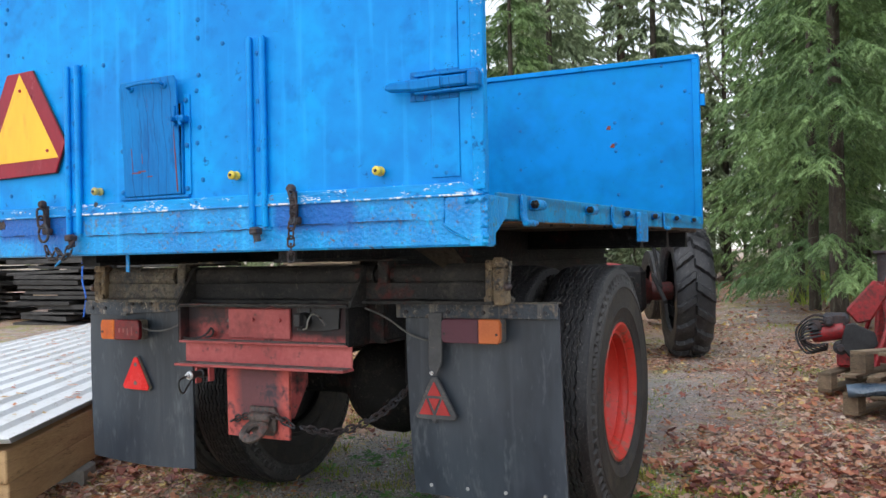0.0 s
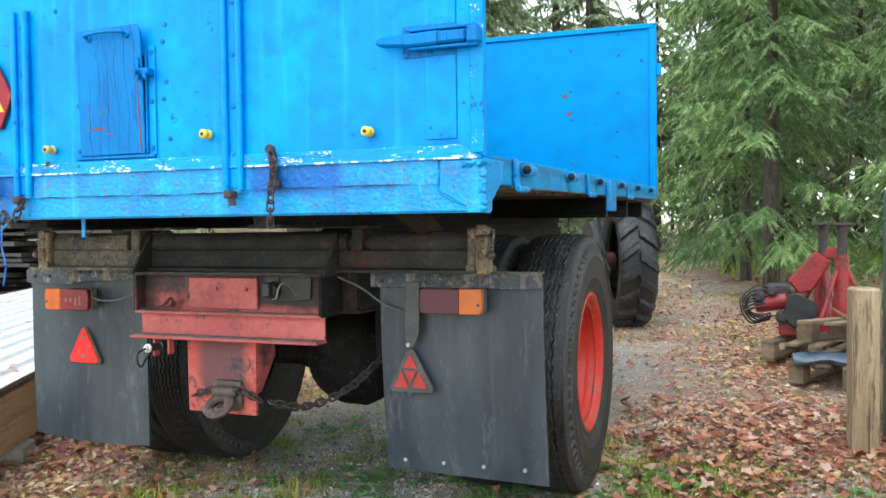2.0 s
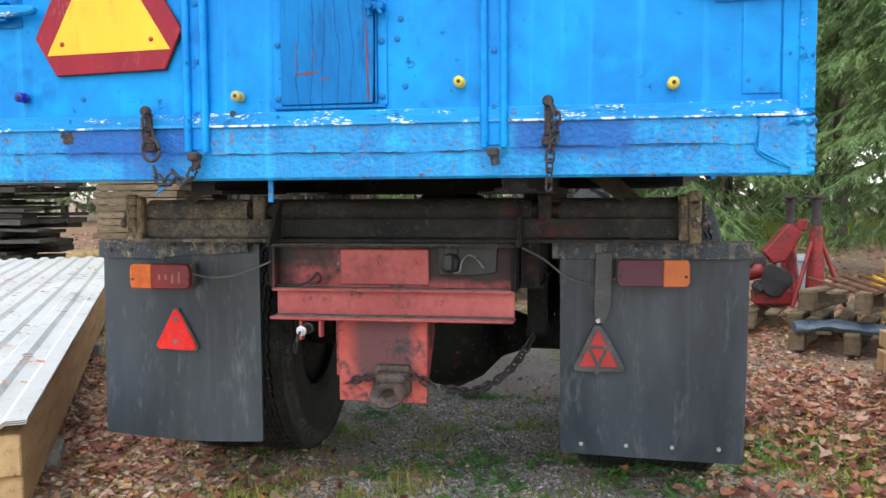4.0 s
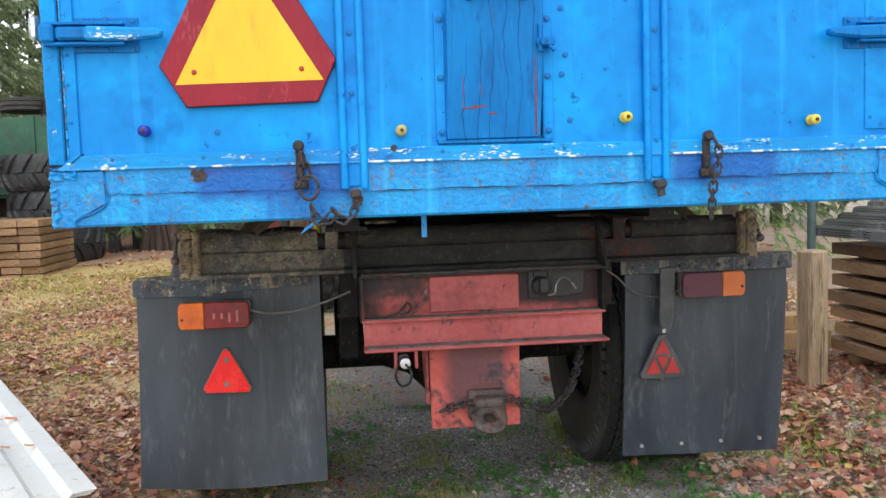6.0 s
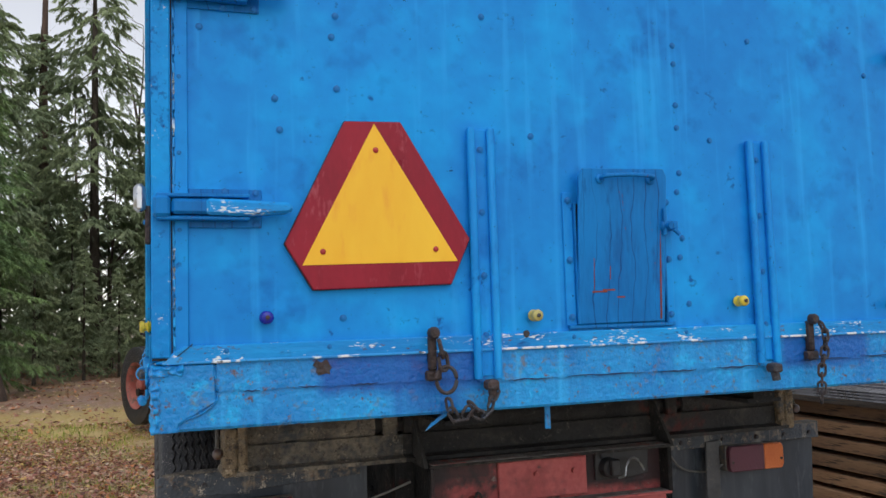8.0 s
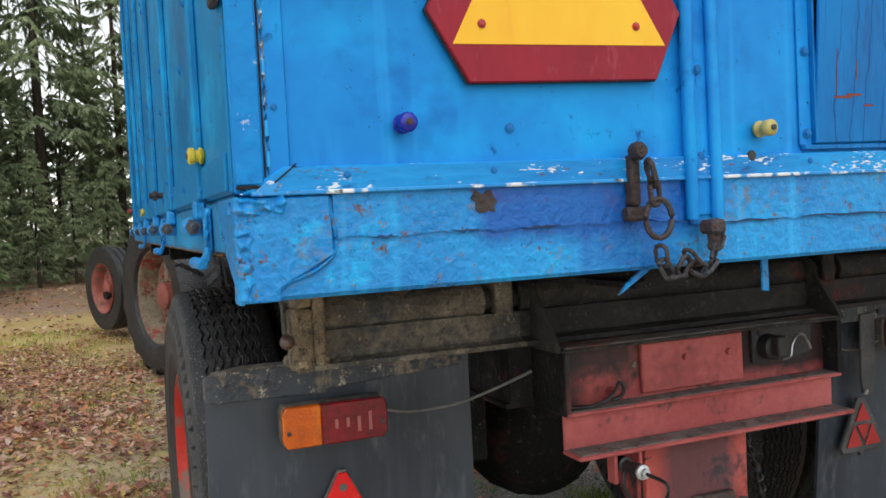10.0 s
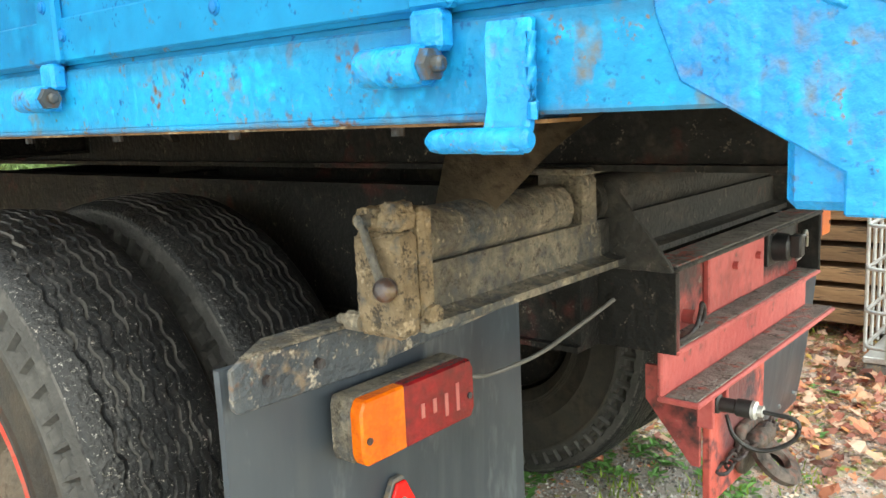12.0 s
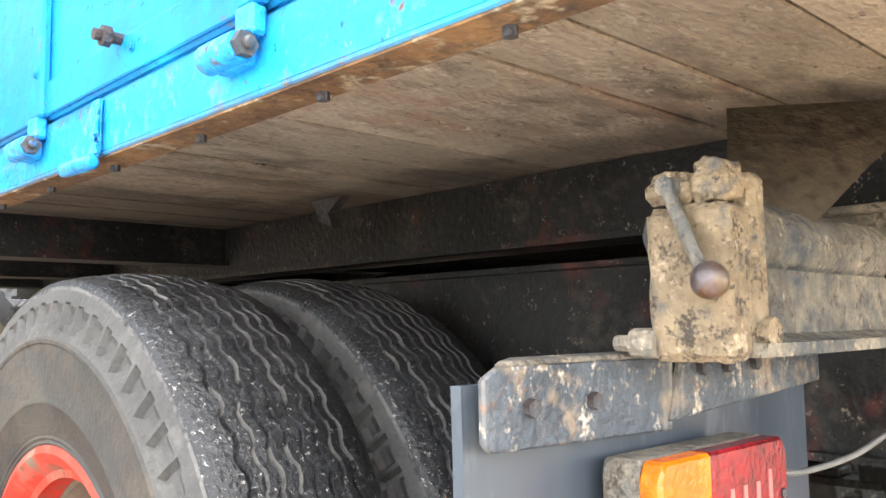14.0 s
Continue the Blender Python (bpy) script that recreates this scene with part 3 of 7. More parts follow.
def leaf_density(x, y):
    """Share of the ground that leaves cover: thick beside the trailer, thin on the drive and under it."""
    d = 0.36 + 0.8 * noise.noise((x * 0.9, y * 0.9, 7)) + 0.25 * noise.noise((x * 2.7, y * 2.7, 2))
    if abs(x - 0.1) < 1.0 and -0.3 < y < 6:
        d *= 0.14
    elif x > 1.0 and y > 1.2 and abs(x - 1.32 + 0.06 * (y - 3)) < 0.32:
        d *= 0.4
    for hx, hy, r in ((-1.15, 1.1, 0.5), (-0.75, 0.75, 0.35), (1.95, 3.0, 0.4), (1.8, 4.0, 0.35), (1.75, 2.0, 0.4), (1.65, 5.2, 0.35), (-1.8, 2.4, 0.7), (-2.7, 4.6, 0.9), (-2.2, 7.4, 0.9)):
        d += 0.7 * math.exp(-((x - hx) ** 2 + (y - hy) ** 2) / r ** 2)
    return d


def scatter_leaves(count):
    rng = random.Random(4)
    verts, faces = [], []
    while len(faces) < 2 * count:
        far_off, wide = rng.random() < 0.2, rng.random() < 0.16
        x, y = (rng.uniform(-12, 6), rng.uniform(9, 26)) if far_off else (rng.gauss(0, 4.5), rng.gauss(0, 3.5)) if wide else (rng.uniform(-5, -1.1), rng.uniform(0, 10)) if rng.random() < 0.3 else (rng.uniform(-5.4, 4.8) + rng.gauss(0, 0.6), rng.uniform(-0.9, 9.2) + rng.gauss(0, 0.5))
        if rng.random() > leaf_density(x, y):
            continue
        s, a = rng.uniform(0.007, 0.025) * (1.9 if far_off else 1.25 if y > 4 else 1), rng.uniform(0, 6.28)
        z = ground_z(x, y) + rng.uniform(0.004, 0.03)
        tx, ty, curl = rng.gauss(0, 0.28), rng.gauss(0, 0.28), rng.uniform(-0.2, 0.6)
        n = len(verts)
        for u, v in ((0, -1.1), (0.6, -0.4), (0.5, 0.5), (0, 1.0), (-0.5, 0.5), (-0.6, -0.4)):
            u, v = u * s * rng.uniform(0.4, 1.4), v * s * rng.uniform(0.6, 1.15)
            px, py = u * math.cos(a) - v * math.sin(a), u * math.sin(a) + v * math.cos(a)
            verts.append((x + px, y + py, z + tx * px + ty * py + curl * abs(u)))
        faces += [(n, n + 1, n + 2, n + 3), (n, n + 3, n + 4, n + 5)]
    stuff("fallen_leaves", verts, faces, LEAF, "brown and russet wet fallen leaves", "leaves")


scatter_leaves(96000)


def scatter_litter(count):
    """Broken bits of leaf, bark and moss between the leaves."""
    rng = random.Random(77)
    verts, faces = [], []
    while len(faces) < count:
        x, y = rng.uniform(-5.4, 4.3) + rng.gauss(0, 0.6), rng.uniform(-1.0, 8.4) + rng.gauss(0, 0.5)
        if rng.random() > 0.35 + 0.6 * leaf_density(x, y):
            continue
        s, a, n = rng.uniform(0.004, 0.013), rng.uniform(0, 6.28), len(verts)
        z = ground_z(x, y) + rng.uniform(0.002, 0.012)
        for k in range(4):
            b, r = a + k * 1.57, s * rng.uniform(0.4, 1.3)
            verts.append((x + r * math.cos(b), y + r * math.sin(b), z + rng.uniform(-0.4, 0.6) * s))
        faces.append((n, n + 1, n + 2, n + 3))
    stuff("leaf_litter", verts, faces, LITTER, "crumbled leaf litter and moss bits", "litter")


scatter_litter(132000)


def large_leaves(count):
    """Lobed maple leaves among the small ones."""
    rng = random.Random(41)
    verts, faces = [], []
    while len(faces) < count:
        x, y = (rng.uniform(0.9, 2.9), rng.uniform(-0.5, 3.6)) if rng.random() < 0.45 else (rng.gauss(*rng.choice(((-1.45, 0.3), (-1.9, 0.35), (-2.5, 0.5)))), rng.uniform(0.8, 5.5)) if rng.random() < 0.4 else (rng.uniform(-4.5, 2.4), rng.uniform(-0.4, 7))
        if (abs(x) < 0.7 and y > 0.1) or rng.random() > 0.3 + leaf_density(x, y):
            continue
        s, a, n = rng.uniform(0.018, 0.043), rng.uniform(0, 6.28), len(verts)
        z, tx, ty = ground_z(x, y) + rng.uniform(0.012, 0.03), rng.gauss(0, 0.25), rng.gauss(0, 0.25)
        thin, fold = rng.uniform(0.55, 1.0), rng.uniform(-0.3, 0.9)
        for k in range(10):
            b, r = k * math.pi / 5, s * (rng.uniform(0.75, 1.15) if k % 2 == 0 else rng.uniform(0.55, 0.8))
            u, v = r * math.cos(b), r * math.sin(b) * thin
            px, py = u * math.cos(a) - v * math.sin(a), u * math.sin(a) + v * math.cos(a)
            verts.append((x + px, y + py, z + tx * px + ty * py + fold * abs(v) + rng.uniform(0, 0.35) * s))
        faces.append(tuple(range(n, n + 10)))
    stuff("maple_leaves", verts, faces, LEAF_RED, "larger russet and orange maple leaves", "leaves")


large_leaves(4200)


def scatter_grass(count):
    rng = random.Random(9)
    verts, faces = [], []
    for _ in range(count):
        x, y = (rng.uniform(-0.9, 1.9), rng.uniform(-0.4, 2.2)) if rng.random() < 0.4 else (rng.uniform(-5, 4), rng.uniform(-0.2, 10))
        under = abs(x) < 1.1 and y < 2.6
        k = noise.noise((x * 5.3, y * 5.3, 21)) + 0.5 * noise.noise((x * 1.7, y * 1.7, 8)) if under else noise.noise((x * 0.8, y * 0.8, 21))
        if k < (0.16 if x > 1 else -0.12 if x < -1 else 0.22):
            continue
        h = rng.uniform(0.012, 0.055) * (1 if k < 0.4 else 1.4) * (1.7 if x < -1.2 else 1)
        for _ in range(rng.randint(4, 9)):
            a, lean = rng.uniform(0, 6.28), rng.uniform(0.2, 0.9)
            bx, by = x + rng.gauss(0, 0.045), y + rng.gauss(0, 0.045)
            z, w, hh = ground_z(bx, by) - 0.005, rng.uniform(0.002, 0.0042), h * rng.uniform(0.5, 1.2)
            dx, dy, n = math.cos(a), math.sin(a), len(verts)
            for t, ww in ((0, 1), (0.55, 0.8)):
                o = lean * hh * t * t
                verts.append((bx + dx * o - dy * w * ww, by + dy * o + dx * w * ww, z + hh * t))
                verts.append((bx + dx * o + dy * w * ww, by + dy * o - dx * w * ww, z + hh * t))
            verts.append((bx + dx * lean * hh, by + dy * lean * hh, z + hh * 0.92))
            faces += [(n, n + 1, n + 3, n + 2), (n + 2, n + 3, n + 4)]
    stuff("grass", verts, faces, GRASS, "short tufts of green and straw-coloured grass", "grass")


scatter_grass(15000)


def scatter_weeds(count):
    """Low rosettes of small round leaves in the gravel."""
    rng = random.Random(58)
    verts, faces = [], []
    while count > 0:
        x, y = rng.gauss(0.6, 0.85), rng.uniform(-0.5, 2.6)
        if noise.noise((x * 2.6, y * 2.6, 33)) < rng.uniform(-0.1, 0.5):
            continue
        count -= 1
        z, size = ground_z(x, y), rng.uniform(0.014, 0.038)
        for k in range(rng.randint(5, 10)):
            a, L, w = rng.uniform(0, 6.28), size * rng.uniform(0.6, 1.3), size * rng.uniform(0.22, 0.4)
            ca, sa, up, n = math.cos(a), math.sin(a), rng.uniform(0.15, 0.9), len(verts)
            ox, oy = rng.gauss(0, 0.4) * size, rng.gauss(0, 0.4) * size
            for u, v in ((0.1, 0), (0.5, 1), (1.0, 0.5), (1.15, 0), (1.0, -0.5), (0.5, -1)):
                verts.append((x + ox + ca * L * u - sa * w * v, y + oy + sa * L * u + ca * w * v, z + 0.004 + up * L * u * (1.2 - 0.5 * u) + 0.15 * w * abs(v)))
            faces += [(n, n + 1, n + 2, n + 3), (n, n + 3, n + 4, n + 5)]
    stuff("weeds", verts, faces, WEED, "small green weeds growing in the gravel", "weeds")


scatter_weeds(900)


def scatter_stones(count):
    rng = random.Random(12)
    verts, faces = [], []
    for _ in range(count):
        if rng.random() < 0.7:
            x, y = rng.gauss(0.1, 0.65), rng.uniform(-0.5, 2.6)
        else:
            y = rng.uniform(1, 13)
            x = 1.35 - 0.06 * (y - 3) + rng.gauss(0, 0.55)
        s, z = rng.uniform(0.003, 0.0095), ground_z(x, y)
        n = len(verts)
        for dx, dy, dz in ((1, 0, 0), (0, 1, 0), (-1, 0, 0), (0, -1, 0), (0, 0, 0.8), (0, 0, -0.6)):
            k = rng.uniform(0.7, 1.3) * s
            verts.append((x + dx * k, y + dy * k, z + dz * k))
        for i in range(4):
            faces += [(n + i, n + (i + 1) % 4, n + 4), (n + (i + 1) % 4, n + i, n + 5)]
    stuff("gravel", verts, faces, STONE, "grey loose gravel on the drive", "gravel")


scatter_stones(40000)

# ---- the trailer ----
trailer = thing("farm_trailer", "blue-painted tipping farm trailer with dual rear wheels", "trailer")
TOP, BED, LIP = 2.55, 1.244, 1.388


def bolt_mesh(r=0.0062, h=0.005):
    b = bmesh.new()
    lathe(b, [(r * 1.35, 0), (r * 1.35, 0.0015), (r, 0.002), (r, h * 0.8), (r * 0.6, h)], 8)
    return b


# tailgate: one steel sheet with a folded frame round it
tailgate = part("tailgate", boxes((-1.146, 1.146, 0.0, 0.028, LIP, TOP)), BLUE, trailer, "tall blue steel tailgate with scratches and rivets", 30)
b = bmesh.new()
for s in (-1, 1):
    b = bmesh.new()
    slab(b, [(s * 1.15, LIP), (s * 1.075, LIP + 0.034), (s * 1.075, TOP), (s * 1.15, TOP)], "y", -0.007, -0.0005, 0.002)
    part("edge_frame", b, BLUE, tailgate, "", 30)
    b = boxes((min(s * 1.15, s * 1.112), max(s * 1.15, s * 1.112), -0.013, -0.007, LIP + 0.01, TOP), bevel=0.003)
    bmesh.ops.subdivide_edges(b, edges=[e for e in b.edges if abs(e.verts[0].co.z - e.verts[1].co.z) > 0.5], cuts=60, use_grid_fill=True)
    for v in b.verts:
        if abs(v.co.x) > 1.13 and v.co.z < TOP - 0.02:
            v.co += Vector((s * 0.004 * min(0, noise.noise((0, 0, v.co.z * 14))), 0.006 * abs(noise.noise((s, 3, v.co.z * 17))), 0))
    part("edge_fold", b, BLUE_FOLD, tailgate, "dented edge fold", 40)
# open joint beside and below the fold on the left
part("joint_gap", boxes((-1.1105, -1.1078, -0.0078, -0.004, LIP + 0.012, TOP - 0.05), bevel=0), BLACK, tailgate, "dark open joint beside the fold")
part("joint_gap", boxes((-1.1485, -1.113, -0.0128, -0.004, LIP + 0.0055, LIP + 0.0098), bevel=0), BLACK, tailgate, "dark open joint below the fold")
b = bmesh.new()
tube(b, [(-1.1042 + 0.0005 * noise.noise((k * 0.8, 1, 2)), -0.0078, LIP + 0.014 + k * 0.02) for k in range(40)], 0.0030, 8)
part("worn_bead", b, WORN_BEAD, tailgate, "paint worn white along the bead", 60)
b = bmesh.new()
slab(b, [(-1.100, LIP + 0.0130), (-1.098, LIP + 0.0120), (-1.068, LIP + 0.0365), (-1.069, LIP + 0.0376)], "y", -0.0136, -0.004)
part("mitre_gap", b, BLACK, tailgate, "open mitre joint of the lip")
b = bmesh.new()
slab(b, [(-1.146, LIP - 0.002), (1.146, LIP - 0.002), (1.085, LIP + 0.034), (-1.085, LIP + 0.034)], "y", -0.012, -0.0005, 0.003)
part("bottom_lip", b, BLUE_LIP, tailgate, "scraped bottom lip with bare flecks", 30)
bare = surf("bare_scraped_edge", (0.0, 0.22, 0.60), (0.02, 0.34, 0.76), 6, 0.4, 0.3, [((0.70, 0.77, 0.80), 16, 0.40, 0.4), ((0.05, 0.05, 0.06), 30, 0.12, 0.5)], fine=60, stretch=(0.6, 1, 0.6))
part("lip_edge", boxes((-1.13, 1.13, -0.0135, -0.006, LIP - 0.0045, LIP + 0.0015), bevel=0.0015), bare, tailgate, "bare scraped edge of the lip")
for s in (-1, 1):
    b = bmesh.new()
    slab(b, [(s * 1.128, LIP - 0.003), (s * 1.095, LIP - 0.001), (s * 1.088, LIP + 0.010), (s * 1.106, LIP + 0.016), (s * 1.118, LIP + 0.008)], "y", -0.0132, -0.006)
    part("bare_corner", b, bare, tailgate)
b = bmesh.new()
box(b, -1.15, 1.15, -0.014, 0.034, TOP - 0.045, TOP + 0.004, 0.006)
part("top_edge", b, BLUE, tailgate)
part("seal_strip", boxes((-1.11, 1.11, 0.03, 0.066, LIP - 0.03, LIP + 0.04), bevel=0.003), BLUE, tailgate)
# edge of an inner sheet, right side
part("cover_strip", boxes((0.985, 1.072, -0.004, -0.0004, LIP + 0.05, TOP - 0.05), bevel=0.0015), BLUE, tailgate)

for x0 in (-0.408, 0.390):
    b = bmesh.new()
    box(b, x0 - 0.03, x0 + 0.03, -0.008, -0.001, 1.325, 1.91, 0.002)
    for s in (-1, 1):
        n0 = len(b.verts)
        lathe(b, [(0.010, 1.32), (0.0105, 1.33), (0.0105, 1.90), (0.009, 1.91)], 10, pose(x0 + s * 0.025, -0.015, 0))
    rail = part("stake_rail", b, BLUE, tailgate, "", 40)
    b = bmesh.new()
    box(b, x0 - 0.014, x0 + 0.014, -0.05, -0.012, 1.295, 1.318, 0.005)
    rod(b, (x0 - 0.002, -0.03, 1.318), (x0 + 0.006, -0.03, 1.275), 0.011)
    part("rail_pin", b, IRON, tailgate, "rusty iron pin")

# hatch with its guides, handle and catch
def lean(z):
    """The hatch stands off the gate at its top and lies against it at the sill."""
    return -0.068 * (z - 1.437)


# black sheet on the gate, standing in for shade in the gap
part("hatch_opening", boxes((-0.155, 0.0885, -0.0028, -0.0008, 1.442, 1.735), bevel=0), BLACK, tailgate, "black sheet for the shade behind the hatch")
b = bmesh.new()
slab(b, [(-0.166, 1.437), (0.077, 1.439), (0.083, 1.56), (0.086, 1.803), (0.076, 1.822), (-0.152, 1.818), (-0.163, 1.80)], "y", -0.0135, -0.0045, 0.002)
for v in b.verts:
    v.co.y += lean(v.co.z)
part("hatch", b, BLUE_HATCH, tailgate, "darker blue sliding grain hatch with paint runs", 30)
for x0, x1, xi in ((-0.194, -0.168, 1), (0.089, 0.114, -1)):
    xe = x1 if xi > 0 else x0
    part("hatch_guide", boxes((x0, x1, -0.006, -0.001, 1.435, 1.762), bevel=0.0015), BLUE, tailgate)
    part("guide_lip", boxes((min(xe, xe + xi * 0.005), max(xe, xe + xi * 0.005), -0.016, -0.001, 1.437, 1.735), bevel=0.0015), BLUE_HATCH, tailgate)
part("hatch_sill", boxes((-0.19, 0.11, -0.012, -0.001, 1.427, 1.436), bevel=0.0015), BLUE_HATCH, tailgate)
b = bmesh.new()
tube(b, bend((-0.106, -0.035, 1.792), (-0.104, -0.056, 1.796), (-0.09, -0.062, 1.798), (-0.03, -0.064, 1.801), (0.024, -0.062, 1.799), (0.036, -0.056, 1.797), (0.037, -0.035, 1.793)), 0.0055)
for x in (-0.106, 0.037):
    lathe(b, [(0.012, 0), (0.012, 0.004), (0.008, 0.007)], 10, pose(x, -0.037, 1.793) @ turn_to("-y"))
part("hatch_handle", b, BLUE_HATCH, tailgate, "", 60)
b = bmesh.new()
box(b, 0.066, 0.114, -0.040, -0.006, 1.668, 1.690, 0.004)
rod(b, (0.076, -0.036, 1.655), (0.076, -0.036, 1.722), 0.0055)
rod(b, (0.080, -0.060, 1.676), (0.080, -0.03, 1.679), 0.008)
rod(b, (0.100, -0.040, 1.668), (0.112, -0.046, 1.655), 0.005)
part("hatch_catch", b, BLUE_HATCH, tailgate, "", 40)
primer = surf("old_red_primer", (0.16, 0.03, 0.022), (0.26, 0.05, 0.03), 10, 0.6, 0.2)
b = bmesh.new()
slab(b, [(0.0635, 1.445), (0.0685, 1.445), (0.0670, 1.60), (0.0655, 1.668), (0.0635, 1.60)], "y", -0.0148, -0.0130)
for v in b.verts:
    v.co.y += lean(v.co.z)
part("scratch_strip", b, primer, tailgate, "bared red primer line")
for x0, x1, z0, z1 in ((-0.129, -0.088, 1.514, 1.518), (-0.100, -0.066, 1.518, 1.522), (-0.060, -0.038, 1.500, 1.5035), (-0.124, -0.1225, 1.52, 1.598), (-0.0795, -0.0775, 1.546, 1.578)):
    b = boxes((x0, x1, -0.0145, -0.0130, z0, z1), bevel=0)
    for v in b.verts:
        v.co.y += lean(v.co.z)
    part("scratch", b, primer, tailgate, "red scratch")
b = bmesh.new()
slab(b, [(-0.306 + (0.0085 + 0.003 * noise.noise((k * 1.3, 4, 2))) * math.cos(k * 0.63), 1.4195 + 0.009 * math.sin(k * 0.63)) for k in range(10)], "y", -0.0128, -0.009)
part("rust_spot", b, IRON, tailgate, "rusted hole in the lip")

# over-centre latches
def latch(side, z):
    s = side
    b = bmesh.new()
    slab(b, [(s * 1.075, z - 0.042), (s * 0.922, z - 0.042), (s * 0.922, z + 0.042), (s * 1.075, z + 0.042)], "y", -0.006, -0.001, 0.0015)
    base = part("latch_plate", b, BLUE_HATCH, tailgate, "", 30)
    b = bmesh.new()
    for dz in (-0.024, 0.024):
        box(b, min(s * 1.14, s * 0.95), max(s * 1.14, s * 0.95), -0.036, -0.012, z + dz - 0.004, z + dz + 0.004, 0.002)
    box(b, min(s * 1.146, s * 1.112), max(s * 1.146, s * 1.112), -0.044, -0.006, z - 0.022, z + 0.022, 0.006)
    box(b, min(s * 1.11, s * 1.03), max(s * 1.11, s * 1.03), -0.040, -0.010, z - 0.016, z + 0.016, 0.006)
    part("latch_jaw", b, BLUE_HATCH, tailgate, "", 30)
    b = bmesh.new()
    slab(b, [(s * 1.04, z - 0.018), (s * 0.96, z - 0.02), (s * 0.866, z - 0.013), (s * 0.856, z - 0.002), (s * 0.866, z + 0.010), (s * 0.96, z + 0.014), (s * 1.04, z + 0.017)], "y", -0.046, -0.018, 0.006)
    part("latch_lever", b, BLUE_LIP if s < 0 else BLUE_HATCH, tailgate, "", 30)
    first = None
    for x, dz in ((0.935, 0.034), (0.935, -0.034), (1.0, -0.036), (1.0, 0.036)):
        m = pose(s * x, -0.006, z + dz) @ turn_to("-y")
        if first is None:
            first = part("latch_bolt", bolt_mesh(0.006), BOLT, tailgate)
            first.matrix_basis = m
        else:
            twin(first, m, tailgate)


for s in (-1, 1):
    for z in (1.712 if s < 0 else 1.698, 2.19):
        latch(s, z)

# spool-shaped knobs
def knob(x, y, z, way, material, label, long=1.0):
    b = bmesh.new()
    lathe(b, [(0.008, 0), (0.012, 0.004), (0.0142, 0.011), (0.0098, 0.015), (0.0098, 0.022), (0.0134, 0.025), (0.0138, 0.036), (0.010, 0.040)], 18, pose(x, y, z) @ turn_to(way) @ Matrix.Diagonal((1, 1, long, 1)))
    ob = part("knob", b, material, trailer, label, 50)
    b = bmesh.new()
    lathe(b, [(0.005, 0.040), (0.005, 0.043), (0.003, 0.044)], 8, pose(x, y, z) @ turn_to(way) @ Matrix.Diagonal((1, 1, long, 1)))
    part("knob_screw", b, IRON, ob)


for x, z, c, lab in ((0.824, 1.466, YELLOW, "yellow plastic spool knob"), (0.304, 1.484, YELLOW, "yellow plastic spool knob"), (-0.286, 1.463, CREAM, "faded yellow plastic knob"), (-0.917, 1.476, BLUEKNOB, "shiny blue plastic knob")):
    knob(x, -0.001, z, "-y", c, lab)

bolt = part("rivet", bolt_mesh(), BOLT, tailgate, "", 40)
bolt.matrix_basis = pose(-0.746, 0, 1.47) @ turn_to("-y")
rivets = [(-.75, 2.16), (-.76, 2.11), (-.75, 1.99), (-.89, 1.96), (-.88, 1.89), (-.39, 2.19), (.39, 2.19), (.15, 2.29), (.15, 2.16), (.15, 2.11), (.15, 2.0), (.15, 1.94), (.15, 1.82), (.14, 1.77), (.15, 1.65), (.14, 1.6), (.16, 1.48), (.79, 2.12), (-.27, 1.9), (.25, 1.91), (-1.05, 2.11), (1.0, 1.47), (1.03, 1.45)]
for x, z in rivets:
    twin(bolt, pose(x, 0, z) @ turn_to("-y"), tailgate)
for z in np.arange(1.5, 2.5, 0.165):
    twin(bolt, pose(-1.093, -0.007, z) @ turn_to("-y") @ Matrix.Diagonal((0.6, 0.6, 0.6, 1)), tailgate)
    twin(bolt, pose(1.093, -0.007, z + 0.03) @ turn_to("-y") @ Matrix.Diagonal((0.6, 0.6, 0.6, 1)), tailgate)
for x0 in (-0.408, 0.390):
    for z in (1.42, 1.56, 1.71, 1.86):
        twin(bolt, pose(x0, -0.008, z) @ turn_to("-y"), tailgate)
for x in (-0.18, 0.101):
    for z in (1.455, 1.595, 1.742):
        twin(bolt, pose(x, -0.006, z) @ turn_to("-y") @ Matrix.Diagonal((1.1, 1.1, 1.4, 1)), tailgate)
for x in (-1.0, -0.78, -0.18, 0.14, 0.7):
    twin(bolt, pose(x, -0.011, LIP + 0.02) @ turn_to("-y") @ Matrix.Diagonal((0.7, 0.7, 0.7, 1)), tailgate)

# slow-vehicle sign
b = bmesh.new()
SX, SZ = -0.658, 1.594
hexa = [(-0.737, 1.912), (-0.606, 1.916), (-0.444, 1.646), (-0.493, 1.541), (-0.814, 1.533), (-0.875, 1.635)]
slab(b, hexa, "y", -0.018, -0.012, 0.002)
sign = part("slow_vehicle_sign", b, SIGN_R, trailer, "dark red bordered yellow triangle warning plate", 30)
part("sign_rim", slab(bmesh.new(), [(SX + (x - SX) * 1.008, 1.70 + (z - 1.70) * 1.008) for x, z in hexa], "y", -0.0125, -0.006, 0.001), BLACKP, sign)
b = bmesh.new()
slab(b, [(-0.838, 1.587), (-0.476, 1.594), (-0.669, 1.909)], "y", -0.0195, -0.0175, 0.0005)
part("yellow_triangle", b, SIGN_Y, sign)
